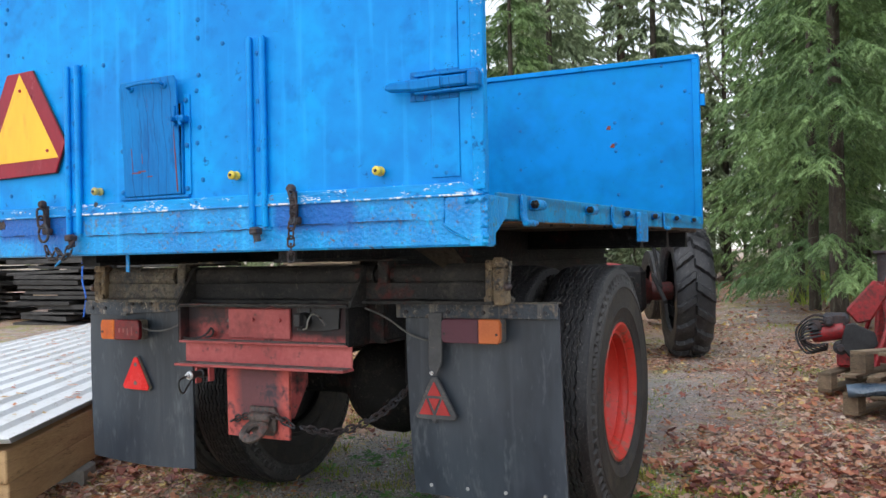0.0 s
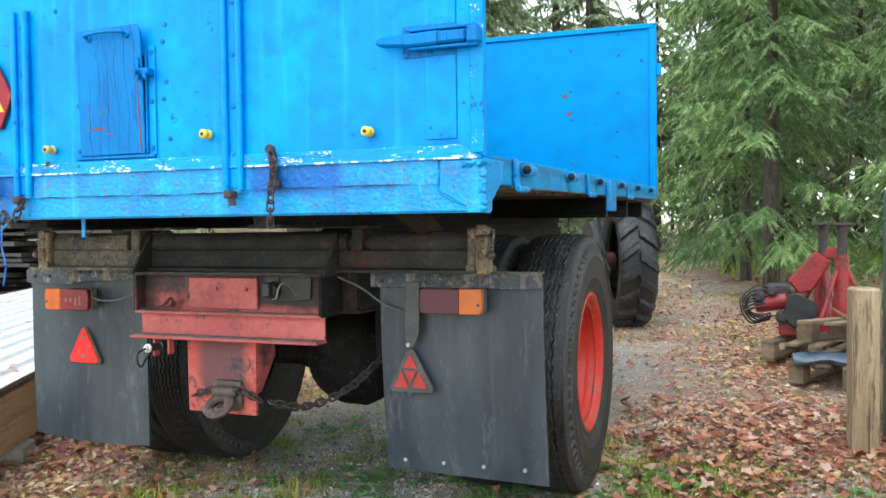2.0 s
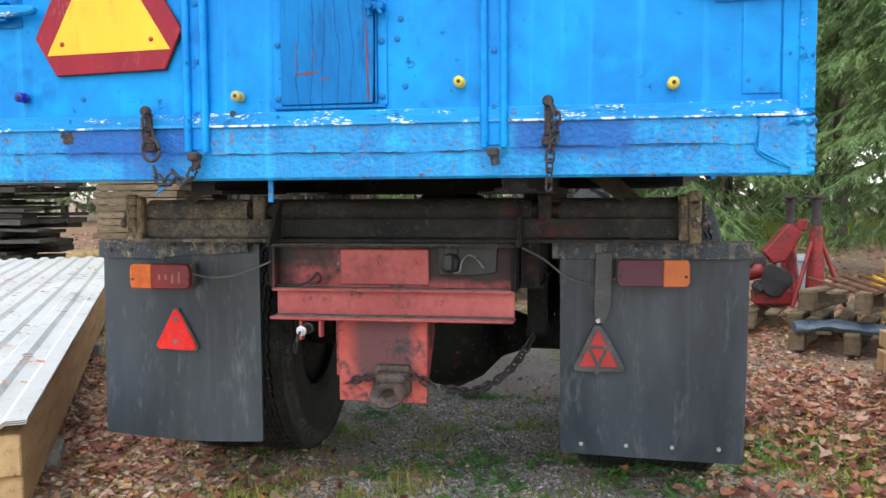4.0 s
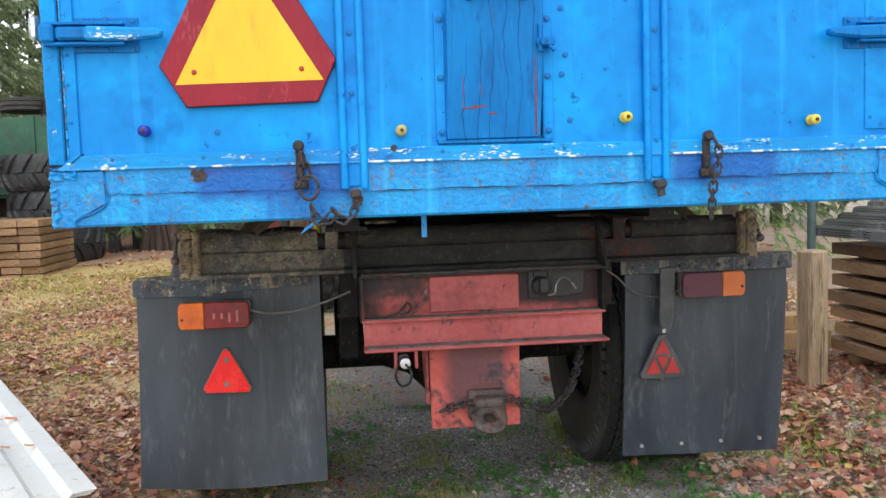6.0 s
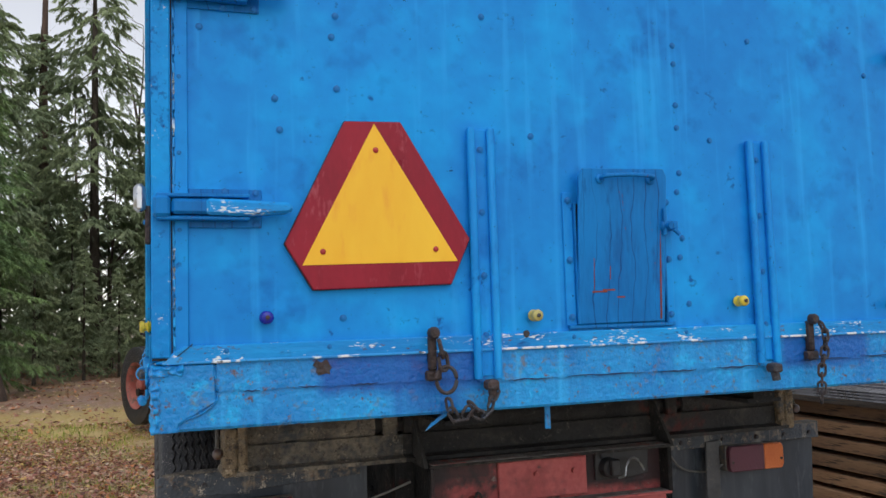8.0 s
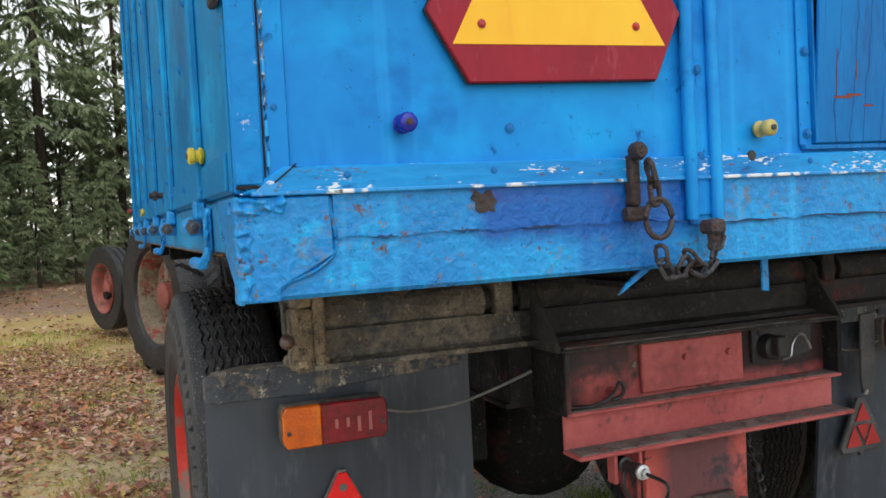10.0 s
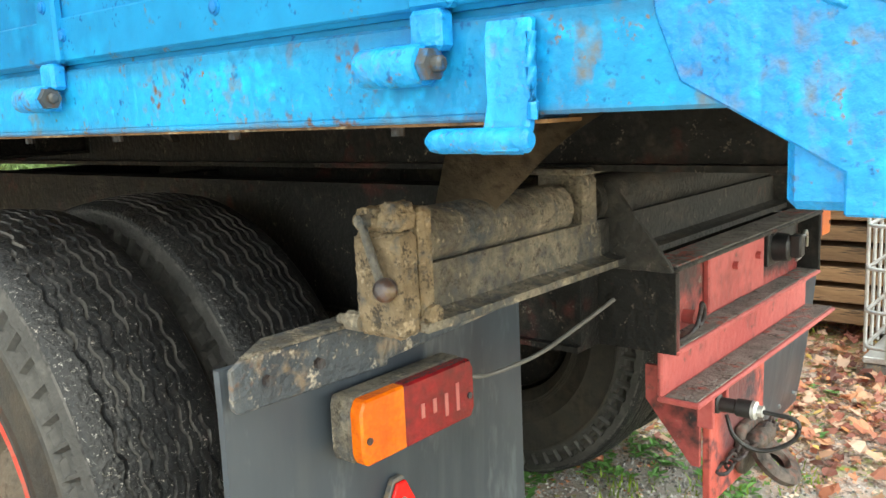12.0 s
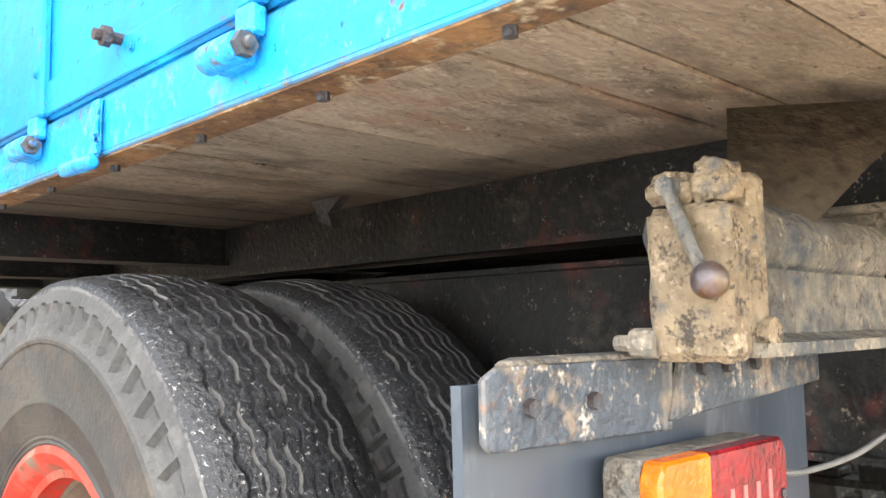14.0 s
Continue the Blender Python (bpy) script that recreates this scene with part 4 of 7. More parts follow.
for x, z in ((-0.667, 1.848), (-0.792, 1.617), (-0.53, 1.622)):
    b = bmesh.new()
    absorb(b, bolt_mesh(0.005), pose(x, -0.0195, z) @ turn_to("-y"))
    part("screw", b, REFLECT_D, sign)

# bed frame: rear cross rail with welded corners, side rails, headboard
bed = part("rear_rail", boxes((-1.146, 1.146, 0.0, 0.07, BED, LIP - 0.004), bevel=0.006), BLUE_STRIP, trailer, "blue rear bed rail with chipped paint and rust", 30)


def rail_rise(s, y):
    """The right side rail sits a little higher and rises towards the front."""
    return 0.010 + 0.012 * y if s > 0 else 0.0


def wavy_strip(x0, x1, zlo, zhi, ylo, yhi, seed):
    b = bmesh.new()
    n = max(4, int((x1 - x0) / 0.02))
    low = [(x0 + (x1 - x0) * i / n, zlo + 0.006 * noise.noise((i * 0.35, seed, 0)) + 0.004 * noise.noise((i * 1.3, seed, 5))) for i in range(n + 1)]
    slab(b, low + [(x1, zhi), (x0, zhi)], "y", ylo, yhi)
    return b


part("patch_strip", wavy_strip(-1.02, -0.43, 1.322, LIP - 0.0022, -0.004, 0.001, 1), BLUE_STRIP, bed)
part("patch_strip", wavy_strip(-0.43, 0.43, 1.312, LIP - 0.0022, -0.0045, 0.001, 3), BLUE_STRIP, bed)
part("patch_strip", wavy_strip(0.43, 1.02, 1.320, LIP - 0.0022, -0.004, 0.001, 4), BLUE_STRIP, bed)
GAP = surf("dark_paint_crack", (0.0, 0.02, 0.075), (0.0, 0.045, 0.15), 20, 0.6, 0.2)
for x0, x1, z in ((-0.965, -0.93, 1.3215), (-0.85, -0.80, 1.3235), (-0.735, -0.67, 1.3225), (-0.36, -0.245, 1.3125), (-0.20, 0.02, 1.3135), (0.06, 0.17, 1.312), (0.22, 0.36, 1.3135), (0.50, 0.66, 1.3205), (0.70, 0.93, 1.3215)):
    b = bmesh.new()
    n = 10
    mid = [(x0 + (x1 - x0) * i / n, z + 0.003 * noise.noise((x0 * 9 + i * 0.6, z, 2))) for i in range(n + 1)]
    fat = [0.0019 * math.sin(math.pi * (i + 0.4) / (n + 0.8)) * (1 + 0.5 * noise.noise((i * 0.9, x0, 3))) for i in range(n + 1)]
    slab(b, [(x, zz - f) for (x, zz), f in zip(mid, fat)] + [(x, zz + f) for (x, zz), f in zip(mid[::-1], fat[::-1])], "y", -0.0056, -0.001)
    part("seam_gap", b, GAP, bed, "dark crack along the patch")
b = bmesh.new()
slab(b, [(-0.793 + (0.019 + 0.014 * noise.noise((k * 1.9, 2, 5))) * math.cos(k * 0.45), 1.363 + (0.016 + 0.013 * noise.noise((k * 1.7, 7, 1))) * math.sin(k * 0.45)) for k in range(14)], "y", -0.0055, 0.001)
part("rust_hole", b, IRON, bed, "rusted-through spot")
for s in (-1, 1):
    b = bmesh.new()
    slab(b, [(s * 1.15, BED), (s * 1.098, BED), (s * 1.096, 1.262), (s * 1.022, 1.302), (s * 1.026, LIP - 0.006), (s * 1.15, LIP - 0.006)], "y", -0.008, 0.001, 0.002)
    part("corner_plate", b, BLUE_RAIL, bed, "", 30)
    b = bmesh.new()
    tube(b, [Vector(p) + Vector((0, 0.0025 * noise.noise((k, s, 0)), 0.004 * noise.noise((k * 1.7, s, 9)))) for k, p in enumerate(bend((s * 1.097, -0.003, BED + 0.004), (s * 1.094, -0.003, 1.263), (s * 1.023, -0.003, 1.301), (s * 1.026, -0.003, LIP - 0.01), steps=14))], 0.0034, 6)
    part("seam_weld", b, BLUE_RAIL, bed, "", 60)
    b = bmesh.new()
    box(b, min(s * 1.153, s * 1.085), max(s * 1.153, s * 1.085), -0.014, 0.05, LIP - 0.027, LIP - 0.006, 0.005)
    bmesh.ops.subdivide_edges(b, edges=b.edges[:], cuts=9, use_grid_fill=True)
    seam = bmesh.new()
    box(seam, s * 1.143 - 0.010, s * 1.143 + 0.010, -0.011, 0.004, BED + 0.004, LIP - 0.034, 0.004)
    bmesh.ops.subdivide_edges(seam, edges=[e for e in seam.edges if abs(e.verts[0].co.z - e.verts[1].co.z) > 0.05], cuts=30, use_grid_fill=True)
    bmesh.ops.subdivide_edges(seam, edges=[e for e in seam.edges if e.calc_length() > 0.010], cuts=3, use_grid_fill=True)
    absorb(b, seam)
    for v in b.verts:
        v.co += Vector((0.006 * noise.noise(v.co * 105), 0.013 * noise.noise(v.co * 95 + Vector((5, 0, 0))), 0.005 * noise.noise(v.co * 90)))
    part("weld_bead", b, BLUE_RAIL, bed, "", 110)
    # side gusset and rail
    b = bmesh.new()
    slab(b, [(-0.004, BED - 0.002), (0.034, BED - 0.002), (0.034, 1.268), (0.136, 1.326), (0.153, 1.370), (0.155, LIP - 0.004), (-0.004, LIP - 0.004)], "x", min(s * 1.152, s * 1.144), max(s * 1.152, s * 1.144), 0.0015)
    part("corner_gusset", b, BLUE_RAIL, bed, "", 30)
    b = bmesh.new()
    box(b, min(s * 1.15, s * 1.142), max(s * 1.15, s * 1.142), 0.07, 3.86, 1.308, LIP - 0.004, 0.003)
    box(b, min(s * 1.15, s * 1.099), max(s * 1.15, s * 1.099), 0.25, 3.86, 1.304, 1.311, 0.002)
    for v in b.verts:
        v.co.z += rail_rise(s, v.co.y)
    part("side_rail", b, BLUE_SIDE_SHADED, bed, "rust-edged blue side rail", 30)
    rb = part("rail_bolt", rod(bmesh.new(), (0, 0, -0.010), (0, 0, 0), 0.0065, n=6), IRON, bed)
    rb.matrix_basis = pose(s * 1.115, 0.42, 1.303 + rail_rise(s, 0.42))
    for k in range(1, 14):
        twin(rb, pose(s * 1.115, 0.42 + k * 0.24, 1.303 + rail_rise(s, 0.42 + k * 0.24)), bed)
    flange = boxes((min(s * 1.147, s * 1.098), max(s * 1.147, s * 1.098), 0.24, 3.85, 1.3015, 1.3045), bevel=0)
    for v in flange.verts:
        v.co.z += rail_rise(s, v.co.y)
    part("rusty_flange", flange, surf("rusty_edge", (0.09, 0.045, 0.022), (0.26, 0.14, 0.06), 8, 0.9, 0.8, [((0.05, 0.035, 0.025), 7, 0.3, 0.9), ((0.36, 0.29, 0.2), 14, 0.2, 0.7)], fine=60) if s < 0 else bpy.data.materials["rusty_edge"], bed, "rusty underside flange")

LUGS, HOOKS = (0.366, 0.986, 1.585, 2.19, 2.79, 3.4), (0.266, 1.345, 2.45)
BOLT_GREY = surf("zinc_bolt", (0.025, 0.03, 0.036), (0.09, 0.095, 0.10), 30, 0.45, 0.3, [(RUST, 40, 0.25, 0.8), ((0.02, 0.16, 0.36), 20, 0.3, 0.8)], metal=0.3)


def hinge_lug(s, y):
    z = 1.350 + (0.006 if s > 0 else 0) + rail_rise(s, y)
    b = bmesh.new()
    lathe(b, [(0.010, -0.030), (0.0155, -0.029), (0.0165, -0.02), (0.0165, 0.006), (0.0145, 0.007), (0.0145, 0.012), (0.0165, 0.013), (0.0160, 0.036), (0.010, 0.037)], 16, pose(s * 1.171, y, z) @ turn_to("y"))
    box(b, min(s * 1.168, s * 1.148), max(s * 1.168, s * 1.148), y - 0.024, y + 0.030, z - 0.016, z + 0.014, 0.004)
    part("hinge_lug", b, BLUE_RAIL, bed, "", 40)
    b = bmesh.new()
    lathe(b, [(0.0135, -0.040), (0.0140, -0.031), (0.008, -0.030)], 6, pose(s * 1.171, y, z) @ turn_to("y"))
    lathe(b, [(0.004, -0.049), (0.0065, -0.047), (0.0065, -0.03)], 10, pose(s * 1.171, y, z) @ turn_to("y"))
    part("hinge_bolt", b, BOLT_GREY if s < 0 else BLACK, bed, "worn grey hinge bolt", 40)


def rope_hook(s, y, half=0.021):
    """A bent flat strap with a short round horn welded across its foot."""
    r = rail_rise(s, y) + (0.008 if s > 0 else 0)
    b = bmesh.new()
    prof = [(1.150, 1.378), (1.158, 1.378), (1.1615, 1.366), (1.1605, 1.318), (1.165, 1.302), (1.176, 1.290), (1.178, 1.283), (1.170, 1.280), (1.157, 1.296), (1.152, 1.314), (1.152, 1.366)]
    w = bmesh.new()
    low = [w.verts.new((s * u, y - half, v + r)) for u, v in prof]
    top = [w.verts.new((s * u, y + half, v + r)) for u, v in prof]
    w.faces.new(low)
    w.faces.new(top)
    for i in range(len(prof)):
        j = (i + 1) % len(prof)
        w.faces.new((low[i], low[j], top[j], top[i]))
    bmesh.ops.recalc_face_normals(w, faces=w.faces)
    bmesh.ops.bevel(w, geom=[e for e in w.edges if abs(e.verts[0].co.y - e.verts[1].co.y) < 0.001], offset=0.002, segments=1, affect="EDGES")
    absorb(b, w)
    lathe(b, [(0.006, -0.026), (0.0095, -0.023), (0.0098, 0.054), (0.0085, 0.063), (0.003, 0.069)], 12, pose(s * 1.171, y, 1.2905 + r, 0, 0, -s * 3) @ turn_to("y"))
    part("rope_hook", b, BLUE_RAIL, bed, "", 40)
    weld = bmesh.new()
    tube(weld, [(s * (1.1605 + 0.002 * noise.noise((k, y, 1))), y - half - 0.001 + 0.002 * noise.noise((k, y, 4)), 1.305 + r + 0.0125 * k) for k in range(6)], 0.0042, 6)
    part("hook_weld", weld, BLUE_RAIL, bed, "", 60)


for s in (-1, 1):
    for y in LUGS:
        hinge_lug(s, y)
    for y in HOOKS:
        rope_hook(s, y, 0.021 if y < 1 else 0.011)
part("stake_pocket", boxes((1.152, 1.175, 1.80, 1.96, 1.262, 1.40)), BLUE_RAIL, bed)
part("headboard", boxes((-1.13, 1.13, 3.83, 3.86, LIP, TOP - 0.01)), BLUE_FAR, trailer, "plain blue headboard with bolts and red scrapes")
head = bpy.data.objects["headboard"]
part("board_frame", boxes((-1.15, 1.15, 3.812, 3.87, TOP - 0.03, TOP + 0.005), (1.105, 1.152, 3.812, 3.872, LIP, TOP - 0.03), (-1.152, -1.105, 3.812, 3.872, LIP, TOP - 0.03)), BLUE_FAR, head)
for x, z in ((0.567, 2.414), (0.90, 2.36), (0.895, 2.10), (0.565, 2.132), (0.57, 1.983), (0.569, 1.93), (0.888, 1.837), (0.885, 1.664), (0.582, 1.62), (1.056, 2.31), (-0.15, 2.41), (-0.15, 2.13), (-0.15, 1.84), (0.90, 2.50), (-0.62, 2.13), (-0.62, 1.84)):
    twin(bolt, pose(x, 3.83, z) @ turn_to("-y") @ Matrix.Diagonal((1.5, 1.5, 1.5, 1)), head)
part("head_catch", boxes((1.152, 1.185, 3.82, 3.86, 2.20, 2.28)), BLUE_FAR, head)
for x0, z0 in ((0.528, 2.10), (0.555, 1.97)):
    part("scrape", slab(bmesh.new(), [(x0 - 0.028, z0 - 0.01), (x0 + 0.004, z0 - 0.014), (x0 + 0.008, z0 + 0.012), (x0 - 0.012, z0 + 0.016)], "y", 3.8275, 3.831), bpy.data.materials["old_red_primer"], head, "red scrape down to primer")

# sideboard that still stands, with upright ribs
side = part("sideboard", boxes((-1.15, -1.118, 0.035, 3.81, LIP + 0.002, TOP)), BLUE_SHEET_SHADED, trailer, "blue sideboard with upright ribs", 30)
part("inner_strip", boxes((-1.141, -1.10, 0.07, 3.81, LIP - 0.03, LIP + 0.03), bevel=0.003), BLUE_SHEET_SHADED, side)
b = bmesh.new()
box(b, -1.1555, -1.149, 0.04, 3.80, LIP + 0.006, LIP + 0.058, 0.002)
part("bottom_strip", b, BLUE_SHEET_SHADED, side)
for y in LUGS:
    part("rib", boxes((-1.164, -1.149, y - 0.052, y - 0.006, LIP + 0.004, TOP - 0.01), bevel=0.004), BLUE_SHEET_SHADED, side, "", 30)
    part("rib_foot", boxes((-1.17, -1.15, y - 0.045, y - 0.012, 1.36, LIP + 0.004), bevel=0.004), BLUE_RAIL, side)
    for z in (1.46, 1.72, 2.0, 2.3):
        twin(bolt, pose(-1.164, y - 0.029, z) @ turn_to("-x"), side)
for y in np.arange(0.62, 3.7, 0.31):
    for z in (1.425, 1.66, 2.1):
        twin(bolt, pose(-1.1555 if z < 1.45 else -1.15, y, z) @ turn_to("-x"), side)
knob(-1.15, 0.30, 1.464, "-x", YELLOW, "yellow plastic spool knob", 0.68)
knob(-1.15, 2.2, 1.42, "-x", YELLOW, "yellow plastic spool knob", 0.68)
b = bmesh.new()
lathe(b, [(0.008, 0), (0.008, 0.02), (0.014, 0.02), (0.014, 0.03), (0.008, 0.031), (0.008, 0.04)], 8, pose(-1.15, 1.275, 1.442) @ turn_to("-x"))
part("side_stud", b, IRON, side, "", 40)
b = bmesh.new()
box(b, -1.162, -1.15, 0.02, 0.06, 1.64, 1.72, 0.003)
part("catch_base", b, IRON, side)
b = bmesh.new()
box(b, -1.185, -1.16, 0.005, 0.03, 1.705, 1.765, 0.008)
part("chrome_catch", b, STEEL, side, "bright chromed side catch", 40)

# floor of cross planks, seen from below
floor = part("bed_floor", boxes((-1.10, 1.10, 0.08, 3.80, 1.372, 1.384), bevel=0), GREYWOOD, trailer, "worn plank bed floor")
rp = random.Random(3)
joints = [0.085, 0.195, 0.305, 0.42, 0.537, 0.686, 0.80, 0.915, 1.022]
while joints[-1] < 3.7:
    joints.append(joints[-1] + rp.choice((0.112, 0.118, 0.14)))
for y0, y1 in zip(joints, joints[1:]):
    b = bmesh.new()
    box(b, -1.12, 1.12, y0 + 0.0025, y1 - 0.0025, 0, 0.034, 0.003)
    plank = part("plank", b, PLANK, floor)
    plank.matrix_basis = pose(rp.uniform(-0.004, 0.004), 0, 1.335 + rp.uniform(-0.002, 0.004))

# tipping body beams and chassis
for s in (-1, 1):
    c = s * 0.435
    b = bmesh.new()
    slab(b, [(c - 0.035, 1.334), (c - 0.035, 1.218), (c - 0.055, 1.217), (c - 0.055, 1.207), (c + 0.055, 1.207), (c + 0.055, 1.217), (c + 0.035, 1.218), (c + 0.035, 1.334)], "y", 0.07, 3.85)
    part("body_beam", b, BLACK, trailer, "black underframe beam of the tipping body")
    b = bmesh.new()
    slab(b, [(c - 0.042, 1.175), (c - 0.042, 1.165), (c - 0.03, 1.164), (c - 0.03, 0.906), (c - 0.042, 0.905), (c - 0.042, 0.895), (c + 0.042, 0.895), (c + 0.042, 0.905), (c + 0.03, 0.906), (c + 0.03, 1.164), (c + 0.042, 1.165), (c + 0.042, 1.175)], "y", 0.62, 3.9)
    part("chassis_beam", b, BLACK, trailer, "black steel chassis beam")
for y in (2.25, 2.95, 3.6):
    part("cross_member", slab(bmesh.new(), [(y - 0.03, 1.334), (y - 0.03, 1.246), (y - 0.05, 1.245), (y - 0.05, 1.238), (y + 0.05, 1.238), (y + 0.05, 1.245), (y + 0.03, 1.246), (y + 0.03, 1.334)], "x", -1.08, 1.08), BLACK, trailer)
part("bed_cross_member", boxes((-0.398, 0.398, 0.90, 0.97, 1.205, 1.334), bevel=0.004), BLACK, trailer)
for y in (1.0, 2.2, 3.2):
    part("chassis_cross_member", boxes((-0.41, 0.41, y - 0.04, y + 0.04, 0.92, 1.16)), BLACK, trailer)
b = bmesh.new()
lathe(b, [(0.02, 0), (0.10, 0.01), (0.10, 0.75), (0.075, 0.76), (0.075, 1.15), (0.03, 1.16)], 20, pose(0, 1.35, 1.13) @ turn_to("y"))
# black bar added to close the light gap between body and chassis beams
part("packing_timber", boxes((0.41, 0.46, 0.66, 3.85, 1.1755, 1.2065), bevel=0.003), BLACK, trailer)
part("tipping_ram", b, BLACK, trailer, "", 40)
b = bmesh.new()
rod(b, (-0.62, 1.56, 0.60), (0.62, 1.56, 0.60), 0.075, n=16)
lathe(b, [(0.07, -0.34), (0.11, -0.22), (0.20, -0.13), (0.245, -0.05), (0.25, 0.03), (0.20, 0.13), (0.11, 0.22), (0.07, 0.34)], 28, pose(0.03, 1.56, 0.60) @ turn_to("x"))
lathe(b, [(0.21, 0), (0.22, 0.13), (0.19, 0.19), (0.10, 0.225), (0.03, 0.23)], 24, pose(0.03, 1.54, 0.60) @ turn_to("-y"))
part("rear_axle", b, BLACK, trailer, "black axle with bulging differential housing", 50)
for s in (-1, 1):
    for k in range(5):
        part("spring_leaf", boxes((s * 0.44 - 0.04, s * 0.44 + 0.04, 1.56 - 0.62 + k * 0.09, 1.56 + 0.62 - k * 0.09, 0.70 + k * 0.02, 0.718 + k * 0.02), bevel=0.003), BLACK, trailer)
    for dy in (-0.07, 0.07):
        for x in (0.39, 0.49):
            part("spring_bolt", rod(bmesh.new(), (s * x, 1.56 + dy, 0.55), (s * x, 1.56 + dy, 0.83), 0.012), BLACK, trailer)
    for dy in (-0.62, 0.62):
        part("spring_hanger", boxes((s * 0.44 - 0.035, s * 0.44 + 0.035, 1.56 + dy - 0.05, 1.56 + dy + 0.05, 0.70, 0.92), bevel=0.006), BLACK, trailer)

# road tyre with zigzag ribs and notched shoulders
def road_tyre():
    """Zigzag ribs, a plain shoulder rib and a band of notches below it; dusty walls and groove sides."""
    R, N = 0.56, 512
    prof = [(-0.085, 0.262), (-0.105, 0.275), (-0.114, 0.292), (-0.119, 0.296), (-0.118, 0.302), (-0.121, 0.306), (-0.1195, 0.310), (-0.1225, 0.314), (-0.121, 0.318), (-0.124, 0.323), (-0.130, 0.362), (-0.1335, 0.366), (-0.1335, 0.371), (-0.132, 0.376), (-0.137, 0.42), (-0.1365, 0.452), (-0.139, 0.455), (-0.139, 0.460), (-0.1355, 0.464)]
    band = [(-0.134, 0.470), (-0.1335, 0.4745), (-0.132, 0.482), (-0.1315, 0.486), (-0.130, 0.4935), (-0.129, 0.4975), (-0.1255, 0.513), (-0.1245, 0.5165)]
    tread = [(-0.118, -0.013), (-0.1165, -0.008), (-0.113, -0.003), (-0.108, 0.0)]
    for c, deep in ((-0.074, 0.010), (-0.054, 0.005), (-0.034, 0.008), (-0.011, 0.006), (0.011, 0.006), (0.034, 0.008), (0.054, 0.005), (0.074, 0.010)):
        tread += [(c - 0.0038, 0.0), (c - 0.0018, -deep), (c + 0.0016, -deep), (c + 0.0036, 0.0)]
    tread += [(0.108, 0.0), (0.113, -0.003), (0.1165, -0.008), (0.118, -0.013)]
    cols = [(x, r, "wall") for x, r in prof] + [(x, r, "band") for x, r in band] + [(x, R - 0.12 * x * x / 0.113 + d, "tread") for x, d in tread] + [(-x, r, "band") for x, r in band[::-1]] + [(-x, r, "wall") for x, r in prof[::-1]]
    b = bmesh.new()
    rows = []
    for k in range(N):
        a, ph = 2 * math.pi * k / N, k % 8
        zig = 0.0034 * (1, 1, 0.9, 0.2, -1, -1, -0.9, -0.2)[ph]
        row = []
        for i, (x, r, where) in enumerate(cols):
            if where == "tread" and abs(x) < 0.1:
                x += zig + 0.0016 * noise.noise((k * 0.7, i * 0.3, 0))
                r -= 0.0020 * abs(noise.noise((k * 0.9, i * 1.7, 4)))
            elif where == "band" and 0.473 < r < 0.515:
                slot = ph in (1, 2) or (ph in (3, 4, 5, 6) and 0.4845 < r < 0.500)
                x -= math.copysign(0.010, x) if slot else 0
            row.append(b.verts.new((x, r * math.cos(a), r * math.sin(a))))
        rows.append(row)
    for k in range(N):
        p, q = rows[k], rows[(k + 1) % N]
        for i in range(len(cols) - 1):
            f = b.faces.new((p[i], p[i + 1], q[i + 1], q[i]))
            (x0, r0, w0), (x1, r1, w1) = cols[i], cols[i + 1]
            if w0 != "tread" or w1 != "tread":
                f.material_index = 3 if "band" in (w0, w1) else 1
            elif abs(x0) > 0.117 or abs(x1) > 0.117:
                f.material_index = 2
            elif abs(x0) < 0.1 and abs(x1) < 0.1 and abs(x1 - x0) < 0.005 and noise.noise((k * 0.09, i * 2.3, 6)) > 0.0 and r1 > r0 + 0.003:
                f.material_index = 2
    bmesh.ops.recalc_face_normals(b, faces=b.faces)
    return b


def rim_mesh():
    b = bmesh.new()
    lathe(b, [(0.252, -0.09), (0.290, -0.10), (0.305, -0.112), (0.305, -0.118), (0.292, -0.122), (0.282, -0.116), (0.270, -0.10), (0.258, -0.085), (0.254, -0.06), (0.252, -0.02), (0.250, 0.085), (0.245, 0.10)], 56, pose(0, 0, 0, 0, 90, 0))
    bmesh.ops.delete(b, geom=[f for f in b.faces if len(f.verts) > 4], context="FACES")
    return b


def disc_mesh():
    """Dished wheel centre, set deep in the rim, with its hub."""
    b = bmesh.new()
    lathe(b, [(0.10, 0.064), (0.2515, 0.063), (0.2535, -0.050), (0.246, -0.047), (0.236, -0.022), (0.226, -0.004), (0.222, -0.004), (0.206, 0.022), (0.186, 0.050), (0.176, 0.056), (0.13, 0.058), (0.05, 0.055)], 48, pose(0, 0, 0, 0, 90, 0))
    lathe(b, [(0.10, 0.06), (0.105, 0.0), (0.09, -0.03), (0.05, -0.04), (0.02, -0.042)], 24, pose(0, 0, 0, 0, 90, 0))
    return b


def wheel_nuts(wheel, src=None):
    for k in range(8):
        a = 2 * math.pi * k / 8
        if src is None:
            src = part("wheel_nut", rod(bmesh.new(), (0.064, 0, 0), (0.034, 0, 0), 0.014, n=6), IRON, wheel)
            o = src
        else:
            o = twin(src, Matrix(), wheel)
        o.matrix_basis = pose(0, 0.15 * math.cos(a), 0.15 * math.sin(a))
    return src


